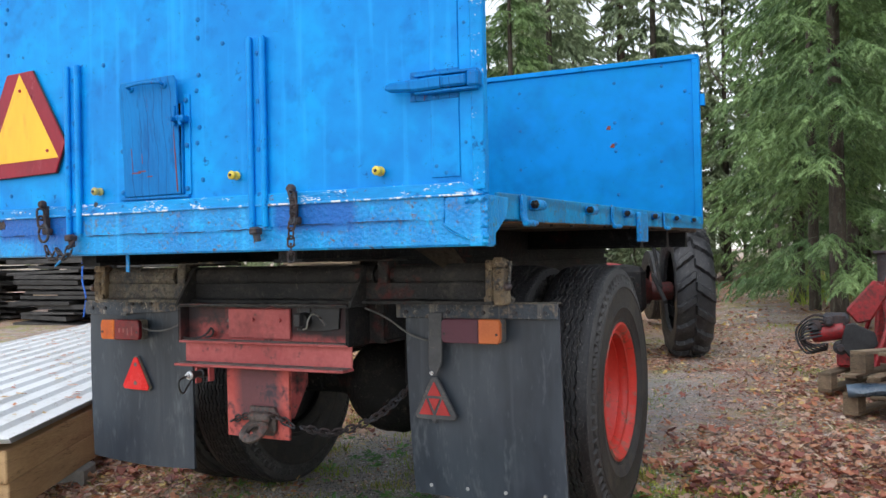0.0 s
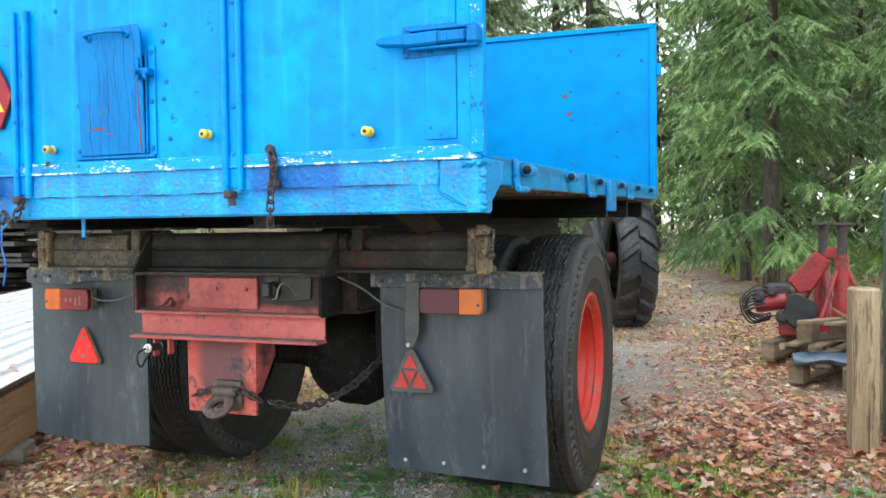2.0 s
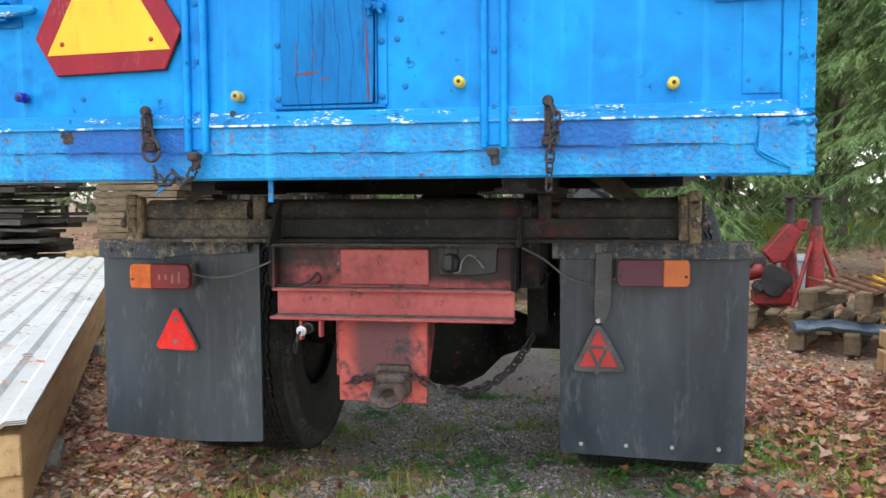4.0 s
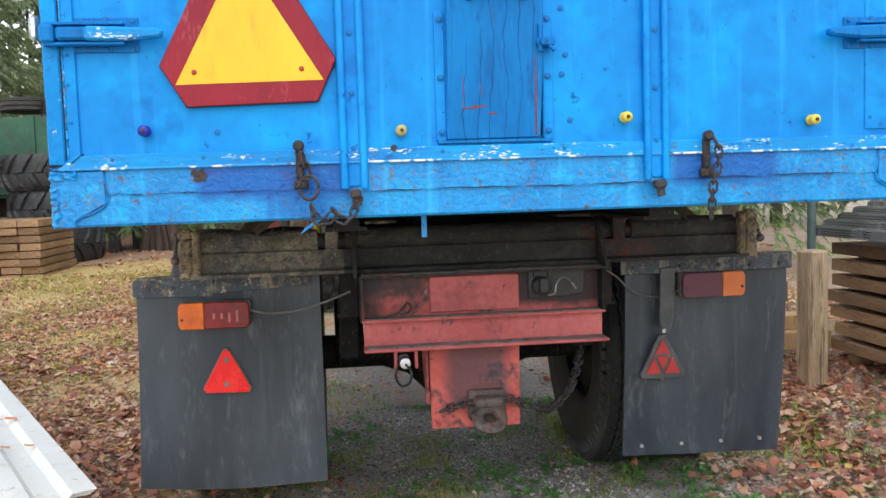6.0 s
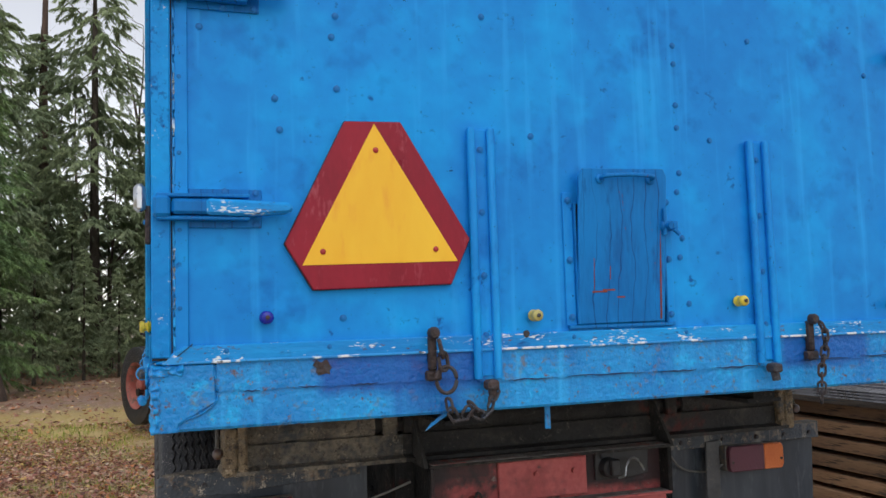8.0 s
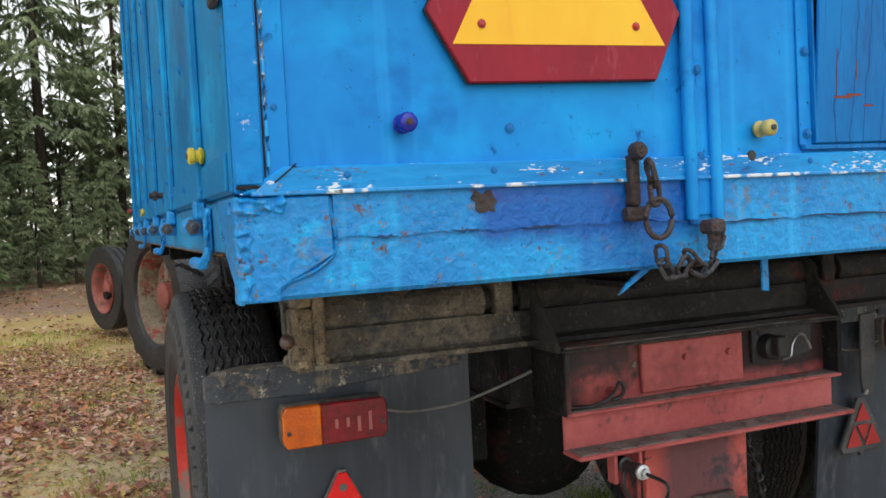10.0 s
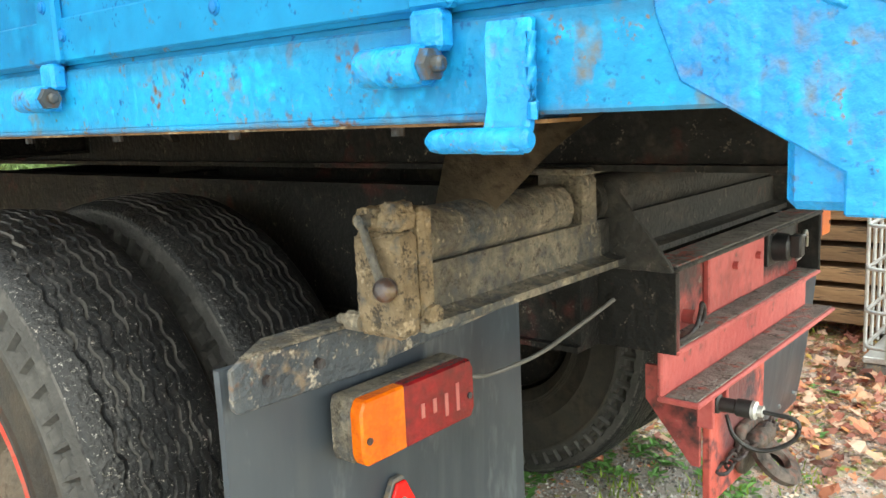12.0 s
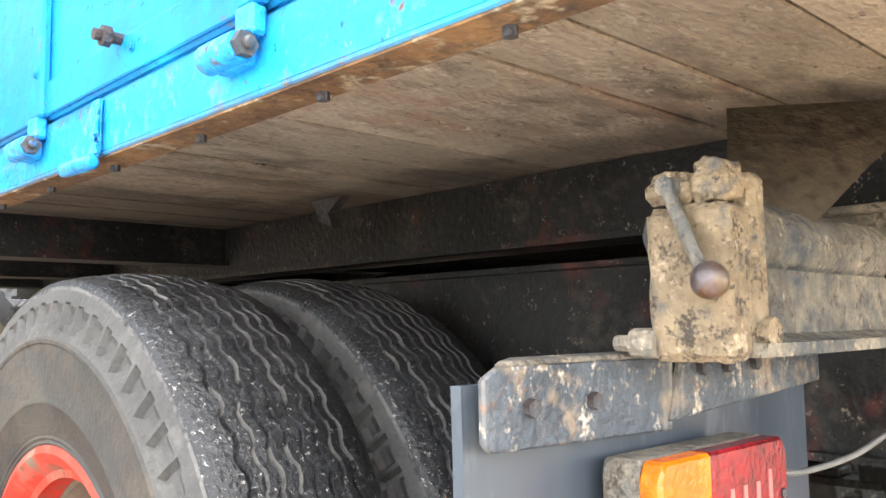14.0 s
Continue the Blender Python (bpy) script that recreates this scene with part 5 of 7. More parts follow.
nut_src = None
tyre_src = None
for s in (-1, 1):
    for inner in (False, True):
        x = s * (0.70 if inner else 1.005)
        m = pose(x, 1.56, 0.605, random.uniform(0, 60), 0, 0 if s < 0 else 180)
        if tyre_src is None:
            wheel = part("wheel", rim_mesh(), RIM, trailer, "worn red steel truck wheel", 40)
            tyre_src = part("tyre", road_tyre(), RUBBER, wheel, "black road tyre with zigzag ribs", 35)
            tyre_src.data.materials.append(RUBBER_DUSTY)
            tyre_src.data.materials.append(GROOVE_DUST)
            tyre_src.data.materials.append(RUBBER_BAND)
            wheel_src = wheel
            # inner wheels share the rim mesh, in black
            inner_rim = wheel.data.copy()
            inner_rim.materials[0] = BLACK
        else:
            wheel = twin(wheel_src, Matrix(), trailer)
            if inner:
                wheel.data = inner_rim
            tagged(wheel, "black inner wheel" if inner else "worn red steel truck wheel")
            tagged(twin(tyre_src, Matrix(), wheel), "black road tyre with zigzag ribs")
        wheel.matrix_basis = m
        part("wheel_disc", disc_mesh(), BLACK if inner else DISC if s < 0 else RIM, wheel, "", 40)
        nut_src = wheel_nuts(wheel, nut_src)

# tipping hinge: pipe, cross beam, bearing blocks, ball-ended lock levers
for a, c, mt in ((-0.90, -0.53, MUDDY), (-0.44, 0.44, MUD_DARK), (0.53, 0.90, MUD_DARK)):
    part("hinge_pipe", rod(bmesh.new(), (a, 0.63, 1.150), (c, 0.63, 1.150), 0.040, n=24), mt, trailer, "grimy pivot pipe", 40)
part("pivot_shaft", rod(bmesh.new(), (-0.95, 0.63, 1.150), (0.95, 0.63, 1.150), 0.026, n=12), MUD_DARK, trailer, "", 40)
for a, c, mt, lab in ((-0.93, -0.447, MUDDY, "mud-caked angle-iron cross beam"), (-0.447, 0.40, MUD_DARK, "grimy angle-iron cross beam"), (0.40, 0.93, MUD_DARK, "grimy angle-iron cross beam")):
    b = bmesh.new()
    n = 24
    outl = [(0.557, 1.046), (0.60, 1.046), (0.60, 1.112), (0.655, 1.112), (0.655, 1.122), (0.59, 1.122), (0.588, 1.064), (0.575, 1.059), (0.557, 1.057)]
    slab(b, outl, "x", a, c)
    part("cross_beam", b, mt, trailer, lab)
for s in (-1, 1):
    b = bmesh.new()
    lo, hi = min(s * 0.968, s * 0.925), max(s * 0.968, s * 0.925)
    for y0, y1, z0, z1, peak in ((0.568, 0.644, 1.043, 1.172, 0), (0.568, 0.603, 1.174, 1.200, 0.010), (0.596, 0.644, 1.174, 1.196, 0.006)):
        lump = bmesh.new()
        box(lump, lo, hi, y0, y1, z0, z1, 0.007)
        bmesh.ops.subdivide_edges(lump, edges=lump.edges[:], cuts=11, use_grid_fill=True)
        for v in lump.verts:
            v.co.z += peak * math.sin(math.pi * (v.co.y - y0) / (y1 - y0)) if v.co.z > z1 - 0.002 else 0
            d = v.co - Vector(((lo + hi) / 2, (y0 + y1) / 2, (z0 + z1) / 2))
            v.co += d.normalized() * (0.002 * noise.noise(v.co * 60) + 0.0022 * noise.noise(v.co * 170))
        absorb(b, lump)
    block = part("bearing_block", b, MUD_CAKE, trailer, "mud-caked bearing block", 60)
    b = bmesh.new()
    box(b, min(s * 0.925, s * 0.90), max(s * 0.925, s * 0.90), 0.566, 0.60, 1.045, 1.20, 0.006)
    rod(b, (s * 0.912, 0.568, 1.065), (s * 0.912, 0.558, 1.065), 0.014)
    part("block_strap", b, MUD_CAKE, block, "", 30)
    b = bmesh.new()
    rod(b, (s * 0.977, 0.615, 1.186), (s * 0.982, 0.584, 1.118), 0.0058)
    rod(b, (s * 0.95, 0.615, 1.187), (s * 0.981, 0.615, 1.187), 0.0085)
    part("lock_lever", b, MUDDY, block, "", 40)
    b = bmesh.new()
    bmesh.ops.create_uvsphere(b, u_segments=18, v_segments=12, radius=0.0152)
    b.transform(pose(s * 0.980, 0.578, 1.108))
    part("lever_ball", b, surf("greasy_ball", (0.045, 0.042, 0.048), (0.15, 0.12, 0.125), 14, 0.34, 0.3, [(RUST, 20, 0.25, 1.0), ((0.16, 0.12, 0.08), 25, 0.15, 0.8)], metal=0.4) if s < 0 else bpy.data.materials["greasy_ball"], block, "", 60)
    b = bmesh.new()
    rod(b, (s * 0.962, 0.635, 1.058), (s * 0.962, 0.66, 1.058), 0.013)
    rod(b, (s * 0.962, 0.66, 1.058), (s * 0.962, 0.678, 1.058), 0.007)
    part("grease_stub", b, MUDDY, block)
    # brace plate that slants from the body beam out to the pipe, one edge hollowed
    b = bmesh.new()
    t1, t2, b1, b2 = Vector((s * 0.640, 0.73, 1.333)), Vector((s * 0.462, 0.49, 1.333)), Vector((s * 0.805, 0.648, 1.172)), Vector((s * 0.730, 0.597, 1.172))
    rows = []
    for k in range(9):
        v = k / 8
        left, right = t1.lerp(b1, v), t2.lerp(b2, v) + (t1.lerp(b1, v) - t2.lerp(b2, v)) * 0.16 * math.sin(math.pi * v)
        rows.append([b.verts.new(left.lerp(right, u)) for u in (0, 0.33, 0.66, 1)])
    for p, q in zip(rows, rows[1:]):
        for i in range(3):
            b.faces.new((p[i], p[i + 1], q[i + 1], q[i]))
    bmesh.ops.solidify(b, geom=b.faces[:], thickness=0.010)
    part("hinge_brace", b, BRACE, trailer, "muddy brace plate with a hollowed edge")
    b = bmesh.new()
    lo, hi = (-0.505, -0.462) if s < 0 else (0.462, 0.505)
    slab(b, [(0.585, 1.118), (0.675, 1.118), (0.675, 1.207), (0.595, 1.207), (0.585, 1.195)], "x", lo, hi, 0.005)
    box(b, min(s * 0.53, s * 0.27), max(s * 0.53, s * 0.27), 0.575, 0.70, 1.203, 1.213, 0.003)
    part("pipe_clamp", b, MUDDY if s < 0 else MUD_DARK, trailer, "dirty clamp over the pivot pipe", 40)
b = bmesh.new()
for y0 in (1.55,):
    slab(b, [(y0, 1.33), (y0 + 0.10, 1.33), (y0 + 0.07, 1.285), (y0 + 0.03, 1.27), (y0 + 0.045, 1.30)], "x", -0.60, -0.58)
part("bent_tab", b, IRON, trailer)

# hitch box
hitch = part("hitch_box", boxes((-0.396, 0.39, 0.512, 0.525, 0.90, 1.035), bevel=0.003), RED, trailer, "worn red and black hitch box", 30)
for x in (-0.398, 0.386):
    part("box_end", boxes((x, x + 0.010, 0.461, 1.15, 0.892, 1.034), bevel=0.003), RED if x < 0 else BLACK, hitch)
part("box_side", boxes((-0.4022, -0.3982, 0.463, 1.15, 0.894, 1.033), bevel=0.001), BLACK, hitch, "black side of the hitch box")
part("box_side", boxes((0.3965, 0.4005, 0.463, 1.15, 0.894, 1.033), bevel=0.001), BLACK, hitch, "black side of the hitch box")
b = bmesh.new()
box(b, -0.402, 0.40, 0.458, 0.535, 1.0345, 1.0425, 0.003)
part("top_plate", b, MUD_DARK, hitch, "", 30)
for x in (-0.418, 0.40):
    part("web_plate", slab(bmesh.new(), [(0.462, 1.036), (0.468, 1.05), (0.575, 1.185), (0.586, 1.185), (0.586, 1.036)], "x", x, x + 0.012, 0.0015), MUD_DARK, hitch, "", 30)
part("cover_plate", boxes((-0.176, 0.118, 0.498, 0.512, 0.912, 1.028), bevel=0.003), RED_CLEAN, hitch, "clean red cover plate", 30)
for x in (-0.055, 0.072):
    part("plate_bolt", rod(bmesh.new(), (x, 0.500, 0.985), (x, 0.488, 0.985), 0.008, n=8), RED_CLEAN, hitch)
b = bmesh.new()
tube(b, bend((-0.395, 0.478, 0.912), (-0.34, 0.474, 0.908), (-0.29, 0.476, 0.916), (-0.262, 0.480, 0.935), (-0.25, 0.482, 0.95), (-0.238, 0.482, 0.935), (-0.25, 0.48, 0.918), (-0.275, 0.478, 0.914)), 0.0042, 7)
part("lock_pin", b, IRON, hitch, "rusty pin with a ring end", 60)
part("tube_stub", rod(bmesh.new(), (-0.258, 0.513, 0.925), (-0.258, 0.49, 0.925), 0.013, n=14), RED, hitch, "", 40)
b = bmesh.new()
box(b, -0.398, 0.396, 0.459, 0.52, 0.892, 0.901, 0.003)
box(b, -0.392, 0.394, 0.492, 0.502, 0.812, 0.893, 0.003)
part("red_beam", b, RED_CLEAN, hitch, "red channel beam with gritty flanges", 30)
part("beam_lower_flange", boxes((-0.394, 0.398, 0.425, 0.502, 0.803, 0.813), bevel=0.003), RED_CLEAN, hitch, "", 30)
GRIT = surf("grit", (0.14, 0.13, 0.122), (0.27, 0.25, 0.235), 20, 0.95, 1.0, [((0.35, 0.09, 0.075), 9, 0.22, 0.7), ((0.08, 0.07, 0.066), 30, 0.25, 0.7)], fine=120)
for row in ((-0.387, 0.392, 0.432, 0.49, 0.8125, 0.8155), (-0.386, 0.384, 0.465, 0.511, 0.9005, 0.9035), (-0.395, 0.394, 0.464, 0.53, 1.042, 1.045)):
    part("flange_grit", boxes(row, bevel=0.001), GRIT, hitch, "grey grit lying on the flange")
b = bmesh.new()
slab(b, [(-0.184, 0.80), (-0.182, 0.53), (0.110, 0.528), (0.113, 0.80)], "y", 0.492, 0.508, 0.002)
tow = part("tow_plate", b, RED_PLATE, hitch, "flaking red tow plate", 30)
for x in (-0.196, 0.103):
    part("tow_stay", slab(bmesh.new(), [(0.509, 0.80), (0.509, 0.61), (0.525, 0.61), (0.62, 0.73), (0.62, 0.80)], "x", x, x + 0.010), RED, hitch)
b = bmesh.new()
slab(b, [(-0.062, 0.655), (0.058, 0.655), (0.062, 0.565), (0.045, 0.545), (-0.045, 0.545), (-0.066, 0.565)], "y", 0.472, 0.492, 0.005)
box(b, -0.05, 0.05, 0.44, 0.478, 0.598, 0.638, 0.010)
eye = bmesh.new()
lathe(eye, [(0.022, -0.012), (0.046, -0.013), (0.056, -0.007), (0.058, 0.004), (0.048, 0.013), (0.026, 0.012), (0.021, 0)], 28)
bmesh.ops.delete(eye, geom=[f for f in eye.faces if len(f.verts) > 4], context="FACES")
box(eye, -0.04, 0.04, 0.030, 0.075, -0.011, 0.011, 0.004)
absorb(b, eye, pose(-0.003, 0.425, 0.572, 38, 0, 0))
part("tow_eye", b, EYE_IRON, hitch, "rusty iron tow eye hanging aslant", 45)
b = bmesh.new()
chain(b, [(-0.165, 0.485, 0.585), (-0.09, 0.47, 0.612), (0, 0.455, 0.625), (0.07, 0.462, 0.625), (0.14, 0.48, 0.585)], 0.024, long=0.036, wide=0.024, r=0.004)
chain(b, [(0.15, 0.49, 0.585), (0.25, 0.60, 0.55), (0.36, 0.75, 0.60), (0.46, 0.95, 0.74)], 0.026, long=0.04, wide=0.026, r=0.0045)
part("tow_chain", b, IRON, hitch, "rusty chain hung on the tow plate")
hitch.location.y = 0.014
# electric socket and plugs
b = bmesh.new()
slab(b, [(0.15, 0.945), (0.27, 0.945), (0.335, 0.955), (0.34, 1.035), (0.15, 1.035)], "y", 0.500, 0.511, 0.002)
part("socket_plate", b, BLACKP, hitch)
b = bmesh.new()
lathe(b, [(0.040, 0), (0.040, 0.012), (0.032, 0.014), (0.030, 0.045), (0.024, 0.05)], 20, pose(0.19, 0.512, 0.985) @ turn_to("-y"))
box(b, 0.175, 0.205, 0.44, 0.465, 0.965, 1.015, 0.004)
box(b, 0.165, 0.215, 0.495, 0.512, 1.01, 1.04, 0.004)
part("socket", b, BLACKP, hitch, "black seven-pin trailer socket", 40)
b = bmesh.new()
tube(b, bend((0.205, 0.46, 0.955), (0.225, 0.455, 0.962), (0.232, 0.455, 0.99), (0.25, 0.455, 1.012), (0.275, 0.458, 1.005), (0.30, 0.465, 0.972)), 0.0035, 6)
part("wire_hook", b, STEEL, hitch, "bent bright wire hook", 60)
b = bmesh.new()
lathe(b, [(0.016, 0), (0.018, 0.004), (0.018, 0.03), (0.013, 0.033), (0.013, 0.06), (0.016, 0.063), (0.016, 0.088), (0.008, 0.092)], 16, pose(-0.27, 0.47, 0.775) @ turn_to("-y"))
part("plug", b, BLACKP, hitch, "black plug hanging below the beam", 40)
b = bmesh.new()
lathe(b, [(0.0165, 0), (0.0165, 0.006), (0.010, 0.009), (0.010, 0.018)], 14, pose(-0.27, 0.381, 0.775) @ turn_to("-y"))
part("plug_collar", b, GALV, hitch, "", 40)
b = bmesh.new()
tube(b, bend((-0.27, 0.366, 0.775), (-0.258, 0.31, 0.765), (-0.262, 0.315, 0.73), (-0.285, 0.36, 0.71), (-0.30, 0.40, 0.73), (-0.29, 0.42, 0.765)), 0.004, 6)
part("plug_cord", b, BLACKP, hitch, "", 60)
b = bmesh.new()
box(b, -0.30, -0.225, 0.44, 0.47, 0.798, 0.806, 0.002)
box(b, -0.30, -0.290, 0.44, 0.47, 0.735, 0.806, 0.002)
box(b, -0.235, -0.225, 0.44, 0.47, 0.745, 0.806, 0.002)
part("plug_holder", b, RED_CLEAN, hitch)

# mud flaps, their carrier bars, reflectors and tail lamps
def flap(s):
    x0, x1 = (-1.135, -0.532) if s < 0 else (0.53, 1.13)
    b = bmesh.new()
    nx, nz = 10, 14
    grid = {}
    for side_, off in ((0, 0.0), (1, 0.011)):
        for i in range(nx + 1):
            for j in range(nz + 1):
                u, v = i / nx, j / nz
                x = x0 + (x1 - x0) * u
                z = 1.03 - v * (0.71 + (0.012 * math.sin(3 * u) if s < 0 else 0.02 * u))
                y = 0.70 - 0.025 * (s > 0) + 0.055 * v * v * ((1 - u) if s < 0 else 1) + 0.012 * math.sin(5 * v + s) * math.sin(math.pi * u) + (-0.02 * v * (1 - u) if s < 0 else 0.015 * v * u)
                if s < 0:
                    x -= 0.03 * v * v * (1 - u)
                grid[side_, i, j] = b.verts.new((x, y + off, z))
    for i in range(nx):
        for j in range(nz):
            b.faces.new([grid[0, i, j], grid[0, i, j + 1], grid[0, i + 1, j + 1], grid[0, i + 1, j]])
            b.faces.new([grid[1, i, j], grid[1, i + 1, j], grid[1, i + 1, j + 1], grid[1, i, j + 1]])
    for i in range(nx):
        for j in (0, nz):
            b.faces.new([grid[0, i, j], grid[0, i + 1, j], grid[1, i + 1, j], grid[1, i, j]])
    for j in range(nz):
        for i in (0, nx):
            b.faces.new([grid[0, i, j], grid[0, i, j + 1], grid[1, i, j + 1], grid[1, i, j]])
    bmesh.ops.recalc_face_normals(b, faces=b.faces)
    ob = part("mud_flap", b, FLAP, trailer, "dark rubber mud flap with pale scuffs", 60)
    b = bmesh.new()
    a0, a1, yb = (-1.14, -0.56, 0.672) if s < 0 else (0.505, 1.135, 0.645)
    if s < 0:
        slab(b, [(a0, 0.99), (a0 + 0.008, 0.982), (-0.885, 0.976), (-0.88, 1.044), (a0 + 0.02, 1.046), (a0, 1.036)], "y", yb, yb + 0.007, 0.002)
        slab(b, [(-0.895, 0.985), (-0.56, 1.004), (-0.56, 1.046), (-0.87, 1.044)], "y", yb - 0.004, yb + 0.004, 0.002)
    else:
        box(b, a0, a1, yb, yb + 0.008, 0.99, 1.046, 0.003)
    bar = part("flap_bar", b, MUDPAINT, ob, "mud-splashed angle bar", 30)
    ae = a1 if s > 0 else -0.88
    part("bar_top", slab(bmesh.new(), [(a0 + 0.012, yb), (a0 + 0.08, yb + 0.048), (ae, yb + 0.048), (ae, yb)], "z", 1.043, 1.0485, 0.002), MUDDY, ob, "dirt-covered top flange")
    bb = part("bar_bolt", rod(bmesh.new(), (0, 0.005, 0), (0, -0.007, 0), 0.0075, n=6), IRON, ob)
    spots_x = (-1.09, -1.01, -0.84, -0.79, -0.73) if s < 0 else (0.55, 0.72, 0.86, 0.98, 1.09)
    for k, x in enumerate(spots_x):
        m = pose(x, yb - (0.004 if s < 0 and x > -0.88 else 0), 1.012 if x < -0.9 or s > 0 else 1.032)
        if k:
            twin(bb, m, ob)
        else:
            bb.matrix_basis = m
    if s > 0:
        rivet = part("flap_rivet", rod(bmesh.new(), (0, 0.012, 0), (0, -0.013, 0), 0.007, n=8), STEEL, ob)
        rivet.matrix_basis = pose(0.60, 0.733, 0.355)
        for k in range(1, 4):
            twin(rivet, pose(0.60 + k * 0.15, 0.733, 0.355), ob)
    return ob


flap_l, flap_r = flap(-1), flap(1)


def triangle_reflector(pts, y, tilt, material, label, holes):
    b = bmesh.new()
    cx, cz = sum(p[0] for p in pts) / 3, sum(p[1] for p in pts) / 3
    out = []
    for x, z in pts:
        d = Vector((x - cx, z - cz))
        t = Vector((-d.y, d.x)) * 0.10
        for k in (-1, 1):
            out.append((x + k * t.x - d.x * 0.02, z + k * t.y - d.y * 0.02))
    area = sum(out[i][0] * out[(i + 1) % 6][1] - out[(i + 1) % 6][0] * out[i][1] for i in range(6))
    if area < 0:
        out = out[::-1]
    slab(b, [(cx + (x - cx) * 1.06, cz + (z - cz) * 1.06) for x, z in out], "y", y, y + 0.012, 0.002)
    back = part("reflector_back", b, GREYP, trailer, "", 30)
    b = bmesh.new()
    slab(b, out, "y", y - 0.006, y, 0.0015)
    lens = part("reflector_lens", b, material, back, label, 30)
    for x, z in holes:
        part("reflector_screw", rod(bmesh.new(), (x, y - 0.0075, z), (x, y, z), 0.009, n=14), GREYP, back)
    return back


triangle_reflector([(-0.853, 0.792), (-0.928, 0.655), (-0.780, 0.651)], 0.695, 0, REFLECT, "bright red triangular reflector", [(-0.853, 0.758), (-0.855, 0.676)])
b = bmesh.new()
slab(b, [(0.642, 0.772), (0.666, 0.772), (0.742, 0.634), (0.735, 0.618), (0.662, 0.617), (0.658, 0.604), (0.646, 0.604), (0.642, 0.617), (0.582, 0.618), (0.574, 0.634)], "y", 0.652, 0.664, 0.002)
tri = part("reflector_back", b, DARKGREY, trailer, "dark grey plate with four red reflector facets", 30)
for pts in ([(0.655, 0.757), (0.627, 0.705), (0.683, 0.705)], [(0.622, 0.694), (0.592, 0.635), (0.649, 0.635)], [(0.688, 0.694), (0.661, 0.635), (0.719, 0.635)], [(0.632, 0.695), (0.678, 0.695), (0.655, 0.649)]):
    part("reflector_lens", slab(bmesh.new(), pts, "y", 0.647, 0.652, 0.001), REFLECT_D, tri, "dull red facet")
part("reflector_screw", rod(bmesh.new(), (0.654, 0.648, 0.79), (0.654, 0.632, 0.79), 0.008), STEEL, tri)
b = bmesh.new()
slab(b, [(0.645, 1.01), (0.70, 1.012), (0.695, 0.83), (0.672, 0.78), (0.648, 0.785), (0.64, 0.83)], "y", 0.636, 0.644, 0.002)
part("reflector_strap", b, DARKGREY, flap_r, "dark grey hanging strap", 30)


def tail_lamp(x_orange, x_red, z0, z1, y, fresh):
    sgn = 1 if x_red > x_orange else -1
    lo, hi = min(x_orange, x_red), max(x_orange, x_red)
    b = bmesh.new()
    cut = 0.012
    slab(b, [(lo + 0.004, z0), (hi - 0.004, z0), (hi, z0 + cut), (hi, z1 - cut), (hi - 0.004, z1), (lo + 0.004, z1), (lo, z1 - cut), (lo, z0 + cut)], "y", y, y + (0.036 if fresh else 0.045), 0.003)
    lamp = part("tail_lamp", b, MUDDY if fresh else GREYP, trailer, "tail lamp with orange and red lenses" + (", dirty top" if fresh else ", faded"), 30)
    m = x_orange + sgn * 0.36 * (hi - lo)
    for name, a, c, mat_ in (("orange_lens", x_orange, m, ORANGE if fresh else DULLORANGE), ("red_lens", m, x_red, REDLENS if fresh else DULLLENS)):
        b = bmesh.new()
        p, q = min(a, c), max(a, c)
        bev = 0.014
        outl = [(p, z0 + (bev if p == lo else 0)), (p + (0.008 if p == lo else 0), z0), (q - (0.008 if q == hi else 0), z0), (q, z0 + (bev if q == hi else 0)), (q, z1 - (bev if q == hi else 0)), (q - (0.008 if q == hi else 0), z1), (p + (0.008 if p == lo else 0), z1), (p, z1 - (bev if p == lo else 0))]
        clean = []
        for pt in outl:
            if not clean or (Vector(pt) - Vector(clean[-1])).length > 1e-5:
                clean.append(pt)
        slab(b, clean, "y", y - 0.022, y, 0.003)
        part(name, b, mat_, lamp, "", 30)
    for x in (x_orange + sgn * 0.012, x_red - sgn * 0.012):
        part("lamp_screw", rod(bmesh.new(), (x, y - 0.024, (z0 + z1) / 2 - 0.01), (x, y - 0.02, (z0 + z1) / 2 - 0.01), 0.005, n=8), IRON, lamp)
    mark = surf("worn_marks", (0.36, 0.09, 0.085), (0.46, 0.16, 0.15), 20, 0.5, 0) if fresh else None
    for k in range(4 if fresh else 0):
        x = m + (x_red - m) * (0.22 + 0.17 * k)
        part("lens_mark", boxes((x - 0.0035, x + 0.0035, y - 0.0232, y - 0.0215, (z0 + z1) / 2 - 0.012 * (1 + (k > 1)), (z0 + z1) / 2 + 0.008 * (1 + (k > 2))), bevel=0), mark, lamp)
    return lamp


tail_lamp(-0.99, -0.762, 0.876, 0.963, 0.644, True)
tail_lamp(0.938, 0.712, 0.906, 0.992, 0.622, False)
b = bmesh.new()
tube(b, bend((-0.765, 0.645, 0.93), (-0.70, 0.64, 0.917), (-0.60, 0.62, 0.925), (-0.51, 0.60, 0.952), (-0.43, 0.575, 0.985)), 0.0036, 8)
part("lamp_cable", b, CABLE, trailer, "grey lamp cable", 60)
b = bmesh.new()
tube(b, bend((0.715, 0.64, 0.93), (0.66, 0.66, 0.905), (0.56, 0.66, 0.925), (0.48, 0.62, 0.99), (0.41, 0.58, 1.03)), 0.0036, 8)
part("lamp_cable", b, CABLE, trailer, "grey lamp cable", 60)

